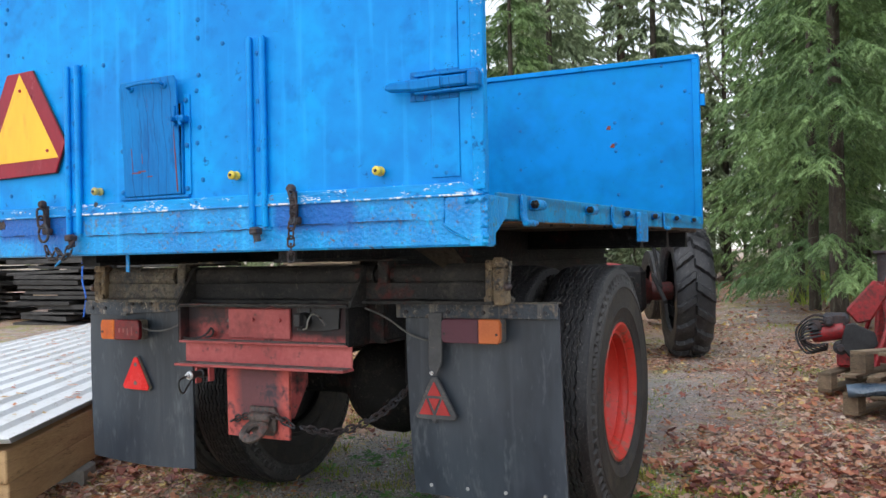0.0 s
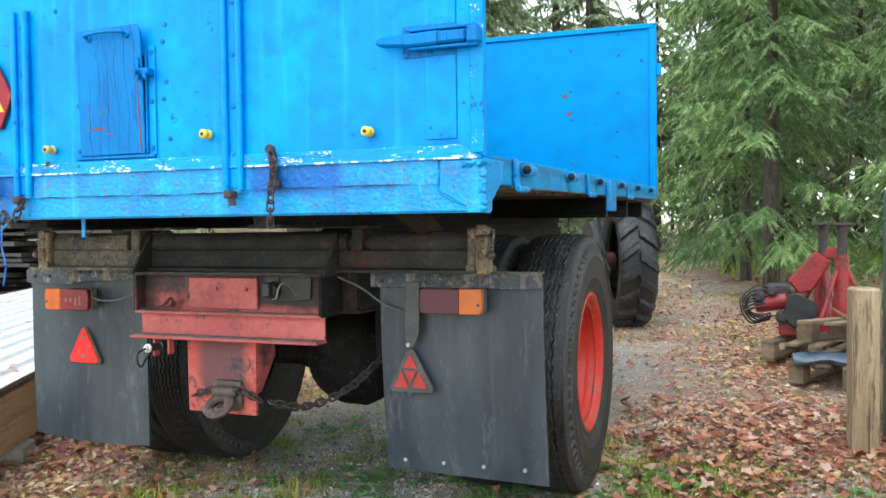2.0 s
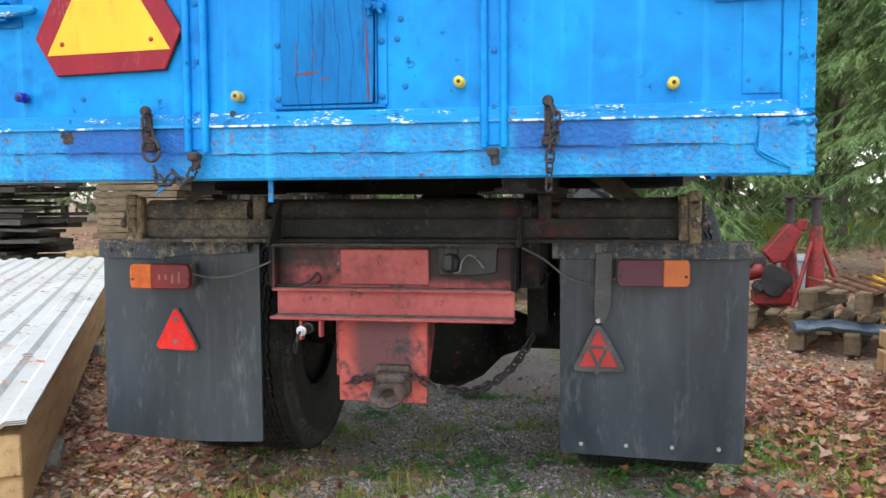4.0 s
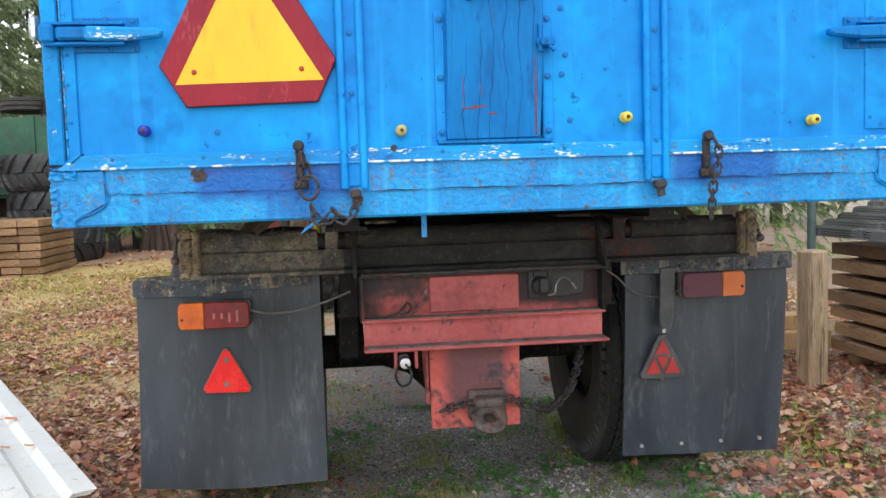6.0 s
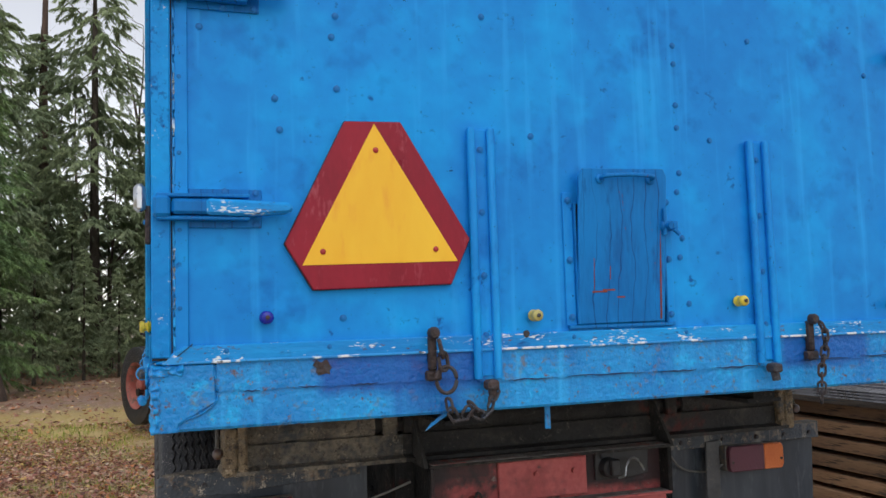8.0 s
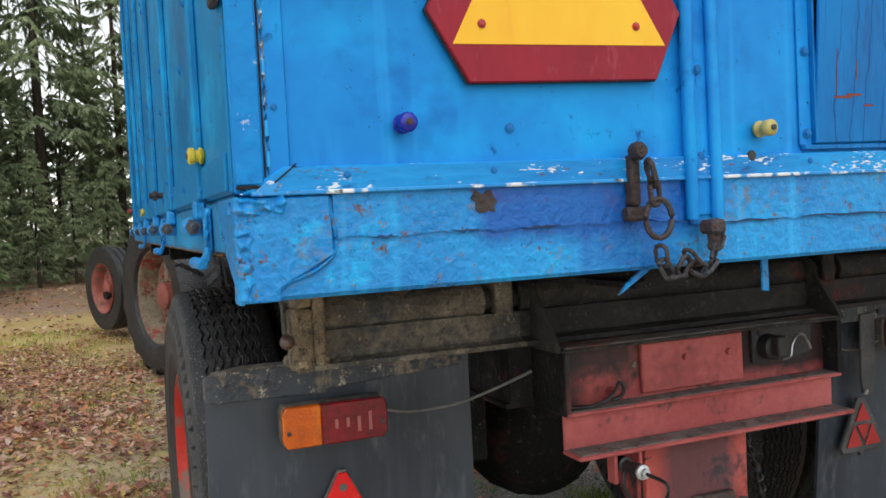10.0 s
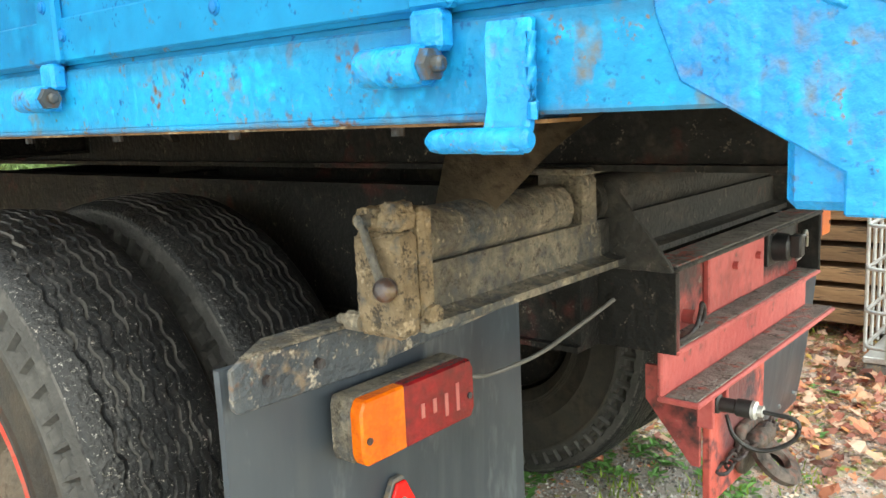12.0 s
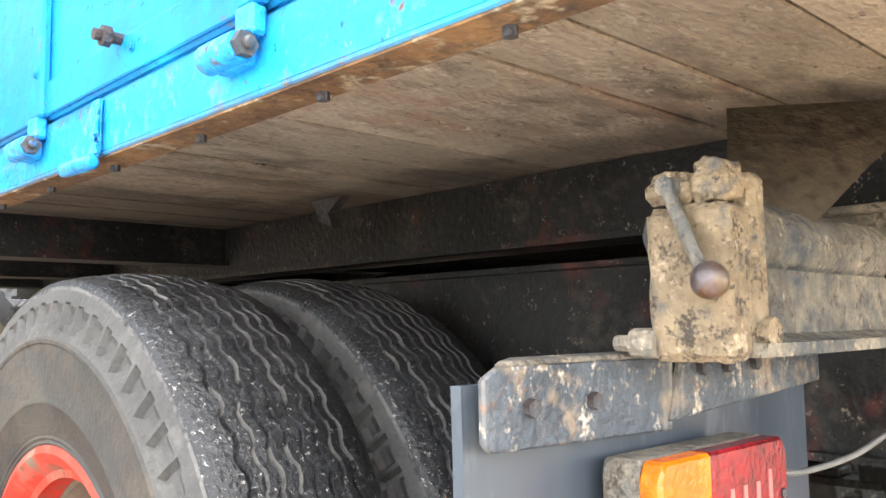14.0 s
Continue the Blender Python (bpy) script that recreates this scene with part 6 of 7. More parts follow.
# chains and their hooks on the tailgate
for x0 in (-0.545, 0.525):
    b = bmesh.new()
    box(b, x0 - 0.009, x0 + 0.009, -0.026, -0.004, 1.345, 1.425, 0.004)
    lathe(b, [(0.008, 0), (0.0135, 0.004), (0.0145, 0.016), (0.010, 0.024)], 14, pose(x0, -0.02, 1.43) @ turn_to("-y"))
    box(b, x0 - 0.016, x0 + 0.02, -0.026, -0.003, 1.322, 1.345, 0.004)
    part("chain_hook", b, IRON, trailer, "rusty iron chain hook", 40)
b = bmesh.new()
chain(b, [(-0.54, -0.045, 1.425), (-0.532, -0.05, 1.38), (-0.527, -0.048, 1.345)], 0.03, r=0.0045)
tube(b, bend(*[(-0.523 + 0.024 * math.sin(a), -0.048, 1.325 + 0.030 * math.cos(a)) for a in np.linspace(0, 6.28, 12)], steps=2), 0.0048, 6)
chain(b, [(-0.52, -0.045, 1.29), (-0.512, -0.04, 1.255), (-0.49, -0.04, 1.232), (-0.462, -0.04, 1.262), (-0.45, -0.04, 1.245), (-0.425, -0.04, 1.242), (-0.408, -0.035, 1.275), (-0.397, -0.03, 1.292)], 0.023, long=0.034, wide=0.020, r=0.0036)
part("tail_chain", b, IRON, trailer, "rusty dangling chain with a ring")
b = bmesh.new()
chain(b, [(0.53, -0.045, 1.43), (0.545, -0.05, 1.39), (0.542, -0.048, 1.345), (0.532, -0.045, 1.30), (0.528, -0.042, 1.225)], 0.023, long=0.034, wide=0.020, r=0.0036)
part("tail_chain", b, IRON, trailer, "rusty dangling chain")
b = bmesh.new()
slab(b, [(-0.236, 1.185), (-0.222, 1.184), (-0.222, 1.25), (-0.236, 1.25)], "y", 0.05, 0.056, 0.001)
part("blue_tab", b, BLUE_RAIL, trailer)
b = bmesh.new()
slab(b, [(-0.555, 1.205), (-0.50, 1.238), (-0.49, 1.245), (-0.50, 1.25), (-0.54, 1.222)], "y", 0.02, 0.026)
part("blue_hook", b, BLUE_RAIL, trailer)

part("yellow_strut", rod(bmesh.new(), (-0.62, 3.35, 1.10), (-0.60, 3.35, 0.90), 0.022, n=12), surf("yellow_strut_paint", (0.55, 0.33, 0.02), (0.68, 0.45, 0.04), 12, 0.5, 0.2, [((0.15, 0.08, 0.03), 12, 0.2, 0.8)]), trailer, "chipped yellow strut under the bed", 40)

# ---- tractor ahead of the trailer ----
def lug_tyre(R, W, rim_r, lugs):
    """One skin whose tread rises in slanted bars, alternating from side to side."""
    b = bmesh.new()
    N = lugs * 20
    across = np.linspace(-0.5, 0.5, 29)
    side_l = [(rim_r, -W * 0.36), (rim_r + 0.02, -W * 0.44), (R * 0.70, -W * 0.5), (R * 0.82, -W * 0.505)]
    rows = []
    for k in range(N):
        a = 2 * math.pi * k / N
        row = [(r, z) for r, z in side_l]
        for u in across:
            base = R * (0.955 - 0.075 * (abs(u) / 0.5) ** 4)
            sd = 0.5 if u > 0 else 0.0
            ph = (k / 20 - sd - 0.62 * (0.5 - abs(u)) * 2 * 0.9) % 1.0
            high = min(ph, 1 - ph) < 0.17
            row.append((base + (R * (0.06 - 0.02 * (abs(u) / 0.5) ** 4) if high else 0), u * W))
        row += [(r, -z) for r, z in side_l[::-1]]
        rows.append([b.verts.new((r * math.cos(a), r * math.sin(a), z)) for r, z in row])
    for k in range(N):
        p, q = rows[k], rows[(k + 1) % N]
        for i in range(len(p) - 1):
            b.faces.new((p[i], p[i + 1], q[i + 1], q[i]))
    bmesh.ops.recalc_face_normals(b, faces=b.faces)
    b.transform(pose(0, 0, 0, 0, 90, 0))
    return b


def ribbed_tyre(R, W, rim_r):
    b = bmesh.new()
    prof = [(rim_r, -W * 0.36), (R * 0.8, -W * 0.5), (R * 0.93, -W * 0.44)]
    for c in (-0.33, 0, 0.33):
        prof += [(R * (0.95 if c else 0.96), (c - 0.12) * W), (R * (0.985 if c else 1.0), (c - 0.09) * W), (R * (0.985 if c else 1.0), (c + 0.09) * W), (R * (0.95 if c else 0.96), (c + 0.12) * W)]
    prof += [(R * 0.93, W * 0.44), (R * 0.8, W * 0.5), (rim_r, W * 0.36)]
    lathe(b, prof, 40)
    fs = [f for f in b.faces if len(f.verts) > 4]
    bmesh.ops.delete(b, geom=fs, context="FACES")
    b.transform(pose(0, 0, 0, 0, 90, 0))
    return b


def dish_rim(r, w):
    b = bmesh.new()
    lathe(b, [(r, -w * 0.4), (r * 1.04, -w * 0.46), (r * 1.04, -w * 0.5), (r * 0.95, -w * 0.42), (r * 0.9, -w * 0.2), (r * 0.86, w * 0.1), (r * 0.6, w * 0.0), (r * 0.5, -w * 0.08), (r * 0.3, -w * 0.05)], 36)
    bmesh.ops.delete(b, geom=[f for f in b.faces if len(f.verts) > 4], context="FACES")
    b.transform(pose(0, 0, 0, 0, 90, 0))
    h = bmesh.new()
    lathe(h, [(r * 0.28, 0), (r * 0.28, -w * 0.25), (r * 0.2, -w * 0.34), (r * 0.08, -w * 0.38)], 16)
    for k in range(8):
        a = k * math.pi / 4
        rod(h, (r * 0.45 * math.cos(a), r * 0.45 * math.sin(a), w * 0.02), (r * 0.45 * math.cos(a), r * 0.45 * math.sin(a), -w * 0.14), 0.016, n=6)
    h.transform(pose(0, 0, 0, 0, 90, 0))
    return b, h


tractor = thing("tractor", "old red farm tractor hitched before the trailer", "tractor")
TX, TY = 0.0, 0.0
tractor.matrix_basis = pose(-0.16, 7.0, 0, 0, 0, 19)
rim, hub = dish_rim(0.43, 0.3)
w1 = part("rear_wheel", rim, RIM_OLD, tractor, "rusty cream and red rear wheel", 40)
h1 = part("hub", hub, RIM_DUSTY, w1, "", 40)
t1 = part("lug_tyre", lug_tyre(0.72, 0.38, 0.42, 18), RUBBER, w1, "black lugged tractor tyre", 30)
w1.matrix_basis = pose(TX - 0.66, TY, 0.775, 20, 0, 0)
w2 = twin(w1, pose(TX + 0.66, TY, 0.775, 5, 0, 180), tractor)
twin(h1, Matrix(), w2), twin(t1, Matrix(), w2)
rim, hub = dish_rim(0.27, 0.2)
w3 = part("front_wheel", rim, RIM_DUSTY, tractor, "red front wheel", 40)
h3 = part("hub", hub, RIM_DUSTY, w3, "", 40)
t3 = part("ribbed_tyre", ribbed_tyre(0.47, 0.22, 0.265), RUBBER, w3, "ribbed front tractor tyre", 40)
w3.matrix_basis = pose(TX - 0.38, TY + 2.3, 0.75, 30, 0, 4)
w4 = twin(w3, pose(TX + 0.64, TY + 2.3, 0.75, 0, 0, 184), tractor)
twin(h3, Matrix(), w4), twin(t3, Matrix(), w4)
b = bmesh.new()
box(b, TX - 0.22, TX + 0.22, TY - 0.25, TY + 1.5, 0.55, 1.05, 0.06)
rod(b, (TX - 0.45, TY + 2.3, 0.68), (TX + 0.62, TY + 2.3, 0.68), 0.06, n=12)
box(b, TX - 0.06, TX + 0.06, TY - 0.6, TY - 0.2, 0.82, 0.9, 0.01)
part("transmission", b, BLACK, tractor)
b = bmesh.new()
lathe(b, [(0.09, -0.52), (0.10, -0.5), (0.10, -0.3), (0.17, -0.22), (0.17, 0.22), (0.10, 0.3), (0.10, 0.5), (0.09, 0.52)], 16, pose(TX, TY, 0.775, 0, 90, 0))
part("axle_housing", b, surf("oily_dark_red", (0.05, 0.012, 0.012), (0.14, 0.02, 0.02), 5, 0.5, 0.3, [((0.02, 0.018, 0.018), 5, 0.4, 1.2)]), tractor, "dirty red axle housing", 40)
for sd in (-1, 1):
    b = bmesh.new()
    rod(b, (TX + sd * 0.30, TY - 0.15, 0.95), (TX + sd * 0.34, TY - 0.75, 0.70), 0.022)
    rod(b, (TX + sd * 0.34, TY - 0.45, 0.83), (TX + sd * 0.30, TY - 0.25, 1.25), 0.018)
    part("lift_arm", b, BLACK, tractor, "", 40)
b = bmesh.new()
box(b, TX - 0.25, TX + 0.15, TY + 0.9, TY + 2.5, 0.75, 1.06, 0.08)
part("hood", b, MACHINE, tractor)
for s in (-1, 1):
    b = bmesh.new()
    box(b, TX + s * 0.66 - 0.16, TX + s * 0.66 + 0.02, TY - 0.1, TY + 0.5, 1.53, 1.57, 0.015)
    part("fender", b, MACHINE, tractor)
b = bmesh.new()
slab(b, [(-0.40, 3.9), (0.40, 3.9), (0.05, 6.6), (-0.05, 6.6)], "z", 0.86, 0.95, 0.01)
part("drawbar", b, BLACK, trailer, "black drawbar")
b = bmesh.new()
lathe(b, [(0.42, 1.0), (0.42, 1.04), (0.36, 1.04)], 30, pose(0, 3.2, 0))
box(b, -0.45, 0.45, 3.0, 3.4, 0.8, 1.0, 0.02)
part("turntable", b, BLACK, trailer)

# ---- corrugated sheets on timbers ----
def sheet_profile(width, pitch=0.2, deep=0.032):
    pts, x = [], 0.0
    while x < width - pitch * 0.5:
        pts += [(x, deep), (x + pitch * 0.38, deep), (x + pitch * 0.52, 0), (x + pitch * 0.88, 0)]
        x += pitch
    return pts + [(x, deep)]


def corrugated(length, width, pitch, deep, thick=0.004, sag=0.0):
    b = bmesh.new()
    prof = sheet_profile(width, pitch, deep)
    n, ends = 14, []
    for layer in (0, 1):
        rows = []
        for j in range(n + 1):
            t = j / n
            rows.append([b.verts.new((-u, t * length, v - layer * thick - sag * math.sin(t * math.pi) * (u / width))) for u, v in prof])
        for p, q in zip(rows, rows[1:]):
            for i in range(len(prof) - 1):
                f = (p[i], p[i + 1], q[i + 1], q[i])
                b.faces.new(f if layer else f[::-1])
        ends.append((rows[0], rows[-1]))
    for p, q in zip(*ends):
        for i in range(len(prof) - 1):
            b.faces.new((p[i], p[i + 1], q[i + 1], q[i]))
    return b


AX, AY, AZ, SA = -1.18, 0.30, 0.462, 28.7
SM = pose(AX, AY, AZ, 0, 0, SA)
for k in range(3):
    ob = part("corrugated_sheet", corrugated(8.2 - 0.05 * k, 2.1, 0.17, 0.02), WHITEMETAL, None, "white coated corrugated roofing sheet lying on timbers")
    ob.matrix_basis = SM @ pose(-0.004 * k, 0.02 * k, -0.012 * k, 0, 0, 0.1 * k)
    tagged(ob, category="roofing sheet", group="stack of roofing sheets")
b = bmesh.new()
box(b, -0.075, 0.075, 0, 7.9, 0, 0.14, 0.006)
beam = tagged(part("timber_beam", b, surf("sawn_beam", (0.40, 0.25, 0.12), (0.60, 0.41, 0.22), 2, 0.75, 0.3, [((0.22, 0.13, 0.06), 5, 0.15, 0.8)], stretch=(6, 0.8, 6), fine=26, per_object=0.15)), "pale sawn timber beam under the sheets", "timber", "timbers under the sheets")
beam.matrix_basis = SM @ pose(-0.10, 0.03, -0.18)
for x, dz in ((-0.10, -0.32), (-0.95, -0.18), (-0.95, -0.32), (-1.9, -0.18), (-1.9, -0.32)):
    copy_thing(beam, SM @ pose(x, 0.02 + 0.03 * (dz < -0.2), dz))
b = bmesh.new()
box(b, -0.13, 0.13, -0.10, 0.10, 0, 0.2, 0.012)
foot = tagged(part("concrete_block", b, CONCRETE), "grey concrete block under the timbers", "block", "blocks under the timbers")
foot.matrix_basis = SM @ pose(-0.12, 0.9, -0.515)
for x, y in ((-0.12, 3.6), (-1.2, 0.5), (-1.2, 3.6)):
    copy_thing(foot, SM @ pose(x, y, -0.515))


def leaves_on_sheet(count):
    rng = random.Random(15)
    verts, faces = [], []
    for _ in range(count):
        p = SM @ Vector((-rng.uniform(0.04, 2.0), rng.uniform(0.1, 6.5), 0.024))
        a, s, n = rng.uniform(0, 6.28), rng.uniform(0.010, 0.032), len(verts)
        for u, v, w in ((0, -1.1, 0.2), (0.5, -0.3, 0.5), (0.4, 0.5, 0.3), (0, 1.1, 0.6), (-0.45, 0.5, 0.2), (-0.5, -0.3, 0.6)):
            verts.append((p.x + s * (u * math.cos(a) - v * math.sin(a)), p.y + s * (u * math.sin(a) + v * math.cos(a)), p.z + w * s * 0.5))
        faces += [(n, n + 1, n + 2, n + 3), (n, n + 3, n + 4, n + 5)]
    stuff("leaves_on_sheet", verts, faces, LEAF, "a few brown leaves lying on the roofing sheet", "leaves")


leaves_on_sheet(420)

# ---- stacks of pallets and boards ----
def pallet():
    p = thing("pallet", "weathered brown wooden pallet on the ground or stacked", "pallet", "pallets")
    b = bmesh.new()
    box(b, -0.6, 0.6, -0.05, 0.05, 0, 0.022, 0.003)
    first = part("deck_board", b, PALLETWOOD, p)
    first.matrix_basis = pose(0, -0.35, 0.122)
    for y in (-0.175, 0, 0.175, 0.35):
        twin(first, pose(0, y, 0.122), p)
    for y in (-0.35, 0, 0.35):
        twin(first, pose(0, y, 0), p)
    b = bmesh.new()
    box(b, -0.06, 0.06, -0.05, 0.05, 0.022, 0.122, 0.003)
    blk = part("block", b, PALLETWOOD, p)
    blk.matrix_basis = pose(-0.54, -0.35, 0)
    for x in (-0.54, 0, 0.54):
        for y in (-0.35, 0, 0.35):
            if (x, y) != (-0.54, -0.35):
                twin(blk, pose(x, y, 0), p)
    return p


pal = pallet()
pal.matrix_basis = pose(2.60, 4.42, 0.11, 0, 0, 66)
copy_thing(pal, pose(2.66, 4.34, 0.365, 0, 3, 64))
copy_thing(pal, pose(2.40, 5.32, 0.12, 0, 0, 70))
def board_pile(name, label, x0, x1, y0, y1, z0, layers, thick, material, per, seed, along="x", wild=False):
    p = thing(name, label, "lumber")
    r = random.Random(seed)
    L = (x1 - x0) if along == "x" else (y1 - y0)
    D = (y1 - y0) if along == "x" else (x1 - x0)
    b = bmesh.new()
    box(b, -L / 2, L / 2, -D / per * 0.46, D / per * 0.46, 0, thick * 0.86, 0.004)
    if along != "x":
        b.transform(pose(0, 0, 0, 0, 0, 90))
    first = None
    for k in range(layers):
        for j in range(per):
            off = D * ((j + 0.5) / per - 0.5)
            jig = r.uniform(-0.06, 0.06) * (6 if wild else 1)
            m = pose((x0 + x1) / 2 + (jig if along == "x" else off), (y0 + y1) / 2 + (off if along == "x" else jig), z0 + k * thick, 0, r.uniform(-0.4, 0.4) * (4 if wild else 1), r.uniform(-0.6, 0.6) * (9 if wild else 1))
            if wild:
                m = m @ pose(0, 0, 0, r.uniform(-3, 3), 0, 0) @ Matrix.Diagonal((r.uniform(0.45, 0.95), r.uniform(0.8, 1.15), r.uniform(0.5, 1.1), 1))
            if first is None:
                first = part("board", b, material, p)
                first.matrix_basis = m
            else:
                twin(first, m, p)
    return p


b = bmesh.new()
tube(b, bend((-9.5, 8.05, 1.34), (-9.53, 8.05, 1.07), (-9.53, 8.05, 0.88), (-9.45, 8.04, 0.62), (-9.52, 8.05, 0.3)), 0.016, 6)
tagged(part("blue_cord", b, surf("blue_cord", (0.02, 0.10, 0.5), (0.03, 0.16, 0.62), 20, 0.6, 0.1), None, "", 60), "thin blue cord hanging down the board stack", "cord")
board_pile("slate_board_stack", "dark wet stack of old roof boards", -11.7, -9.3, 8.2, 9.6, 0.12, 15, 0.09, GREYWOOD, 3, 5, wild=True)
board_pile("slate_board_stack", "dark wet stack of old roof boards", -14.2, -11.8, 8.1, 9.5, 0.12, 16, 0.09, GREYWOOD, 3, 8, wild=True)
board_pile("slate_board_stack", "dark wet stack of old roof boards", -9.2, -6.9, 8.3, 9.6, 0.12, 15, 0.09, GREYWOOD, 3, 11, wild=True)

board_pile("sawn_board_stack", "warm brown sawn boards in a square stack", -6.6, -4.75, 10.4, 11.9, 0.14, 8, 0.112, TIMBER_H, 6, 14, "y")
board_pile("sawn_board_stack", "dark reddish old boards in a stack", -8.6, -6.9, 12.4, 13.8, 0.16, 19, 0.13, PALLETWOOD, 5, 17)

# lumber under a dark corrugated cover
for k in range(7):
    p = board_pile("lumber_layer", "weathered boards stickered in a stack", 2.76, 3.9, -1.2, 3.08, 0.16 + k * 0.105, 1, 0.085, TIMBER_H, 6, 20 + k, "y")
    tagged(p, group="stacked lumber")
bearers = thing("lumber_bearers", "bearers and stickers between the board layers", "lumber")
bear = part("bearer", boxes((2.80, 3.86, -0.06, 0.06, 0.03, 0.16), bevel=0.006), TIMBER_H, bearers)
stick = part("sticker", boxes((2.85, 3.86, -0.02, 0.02, 0, 0.02), bevel=0.002), TIMBER_H, bearers)
bear.matrix_basis, stick.matrix_basis = pose(0, -0.9, 0), pose(0, -0.9, 0.245)
for y in (-0.9, 0.4, 1.7, 2.9):
    if y > -0.5:
        twin(bear, pose(0, y, 0), bearers)
    for k in range(6):
        if k or y > -0.5:
            twin(stick, pose(0, y, 0.245 + k * 0.105), bearers)
for k in range(4):
    ob = part("dark_sheet", corrugated(4.5, 1.3, 0.115, 0.022), DARKMETAL, None, "dark wet corrugated sheet covering the lumber")
    ob.matrix_basis = pose(2.64 + 0.02 * k, -1.35 + 0.03 * k, 0.90 + 0.014 * k, 0, -20, 0) @ Matrix.Scale(-1, 4, (1, 0, 0))
    tagged(ob, category="roofing sheet", group="sheets over the lumber")

b = bmesh.new()
box(b, -0.066, 0.066, -0.066, 0.066, -0.1, 0.80, 0.012)
post = tagged(part("wooden_post", b, POSTWOOD), "square pale timber post with knots and a split", "post")
post.matrix_basis = pose(2.29, 2.50, 0.075, 0, 0, 8)
b = bmesh.new()
rod(b, (2.43, 2.75, 0.06), (2.43, 2.75, 1.36), 0.026, n=14)
tagged(part("steel_pole", b, surf("green_grey_pole", (0.05, 0.085, 0.085), (0.09, 0.13, 0.125), 8, 0.5, 0.1), None, "", 40), "green-grey steel pole behind the post", "pole")

# wire-caged tank frame
cage = thing("tank_cage", "galvanised tube cage of an empty bulk tank", "cage")
CX0, CX1, CY0, CY1 = 2.24, 3.2, -0.42, 0.80
CX1 = 2.70
for z in (0.20, 0.36, 0.55, 0.74, 0.93, 1.09):
    b = bmesh.new()
    tube(b, [(CX0, CY0 + 0.04, z), (CX0, CY1 - 0.05, z), (CX0 + 0.015, CY1 - 0.015, z), (CX0 + 0.05, CY1, z), (CX1, CY1, z)], 0.009, 8)
    tube(b, [(CX0, CY0 + 0.04, z), (CX0 + 0.015, CY0 + 0.01, z), (CX0 + 0.05, CY0, z), (CX1, CY0, z), (CX1, CY1, z)], 0.009, 8)
    part("ring_tube", b, GALV, cage, "", 50)
b = bmesh.new()
rod(b, (0, 0, 0.16), (0, 0, 1.10), 0.0085, n=8)
bar = part("upright_tube", b, GALV, cage, "", 50)
bar.matrix_basis = pose(CX0 - 0.01, CY1 - 0.10, 0)
for k in range(1, 9):
    twin(bar, pose(CX0 - 0.01, CY1 - 0.10 - k * 0.135, 0), cage)
for k in range(4):
    twin(bar, pose(CX0 + 0.08 + k * 0.115, CY1 + 0.01, 0), cage)
    twin(bar, pose(CX0 + 0.08 + k * 0.115, CY0 - 0.01, 0), cage)
b = bmesh.new()
box(b, CX0, CX1, CY0, CY1, 0.13, 0.16, 0.005)
part("base_pan", b, GALV, cage)
for x in (CX0 + 0.05, CX1 - 0.05):
    for y in (CY0 + 0.06, (CY0 + CY1) / 2, CY1 - 0.06):
        part("foot", boxes((x - 0.045, x + 0.045, y - 0.06, y + 0.06, 0.03, 0.13), bevel=0.012), GREYP, cage)

# ---- machine, jack stand and clutter on pallets at the edge of the woods ----
machine = thing("red_implement", "rusty red hydraulic implement with hoses on a pallet", "machine")
MY = 5.12
b = bmesh.new()
slab(b, [(2.02, 0.72), (2.22, 0.955), (2.335, 0.875), (2.20, 0.645), (2.10, 0.62)], "y", MY, MY + 0.15, 0.012)
part("boom", b, MACHINE, machine, "", 30)
b = bmesh.new()
slab(b, [(2.285, 0.90), (2.31, 0.985), (2.375, 0.99), (2.36, 0.89)], "y", MY + 0.03, MY + 0.13, 0.01)
part("boom_end", b, MACHINE, machine, "", 30)
b = bmesh.new()
lathe(b, [(0.03, 0), (0.062, 0.01), (0.072, 0.05), (0.072, 0.24), (0.05, 0.26), (0.05, 0.30), (0.02, 0.31)], 20, pose(1.765, MY, 0.53, 0, 80, 4))
part("motor", b, MACHINE, machine, "", 40)
b = bmesh.new()
for x, z, r in ((1.80, 0.60, 0.05), (1.90, 0.64, 0.04), (1.98, 0.44, 0.055)):
    lathe(b, [(r * 0.4, 0), (r, 0.01), (r, 0.05), (r * 0.5, 0.06), (r * 0.5, 0.09)], 14, pose(x, MY - 0.02, z) @ turn_to("-y"))
box(b, 1.86, 2.04, MY - 0.03, MY + 0.12, 0.58, 0.70, 0.02)
part("valve_block", b, IRON, machine, "dark oily valve block", 40)
b = bmesh.new()
slab(b, [(2.02, 0.62), (2.07, 0.635), (2.22, 0.56), (2.24, 0.47), (2.13, 0.36), (2.04, 0.37), (1.975, 0.46)], "y", MY - 0.10, MY - 0.07, 0.008)
part("guard_plate", b, BLACKP, machine, "dark guard plate", 30)
part("foot", boxes((1.95, 2.25, MY - 0.05, MY + 0.15, 0.285, 0.42), bevel=0.02), MACHINE, machine, "", 30)
for k in range(7):
    b = bmesh.new()
    tube(b, bend((1.92, MY, 0.66 - 0.02 * k), (1.78 - 0.012 * k, MY - 0.05 - 0.02 * k, 0.68 - 0.03 * k), (1.665 + 0.018 * k, MY - 0.07, 0.56 - 0.02 * k), (1.73 + 0.025 * k, MY - 0.10, 0.40 + 0.012 * k), (1.88, MY - 0.05, 0.42)), 0.0085, 6)
    part("hose", b, BLACKP if k % 3 else IRON, machine, "black hydraulic hose", 60)


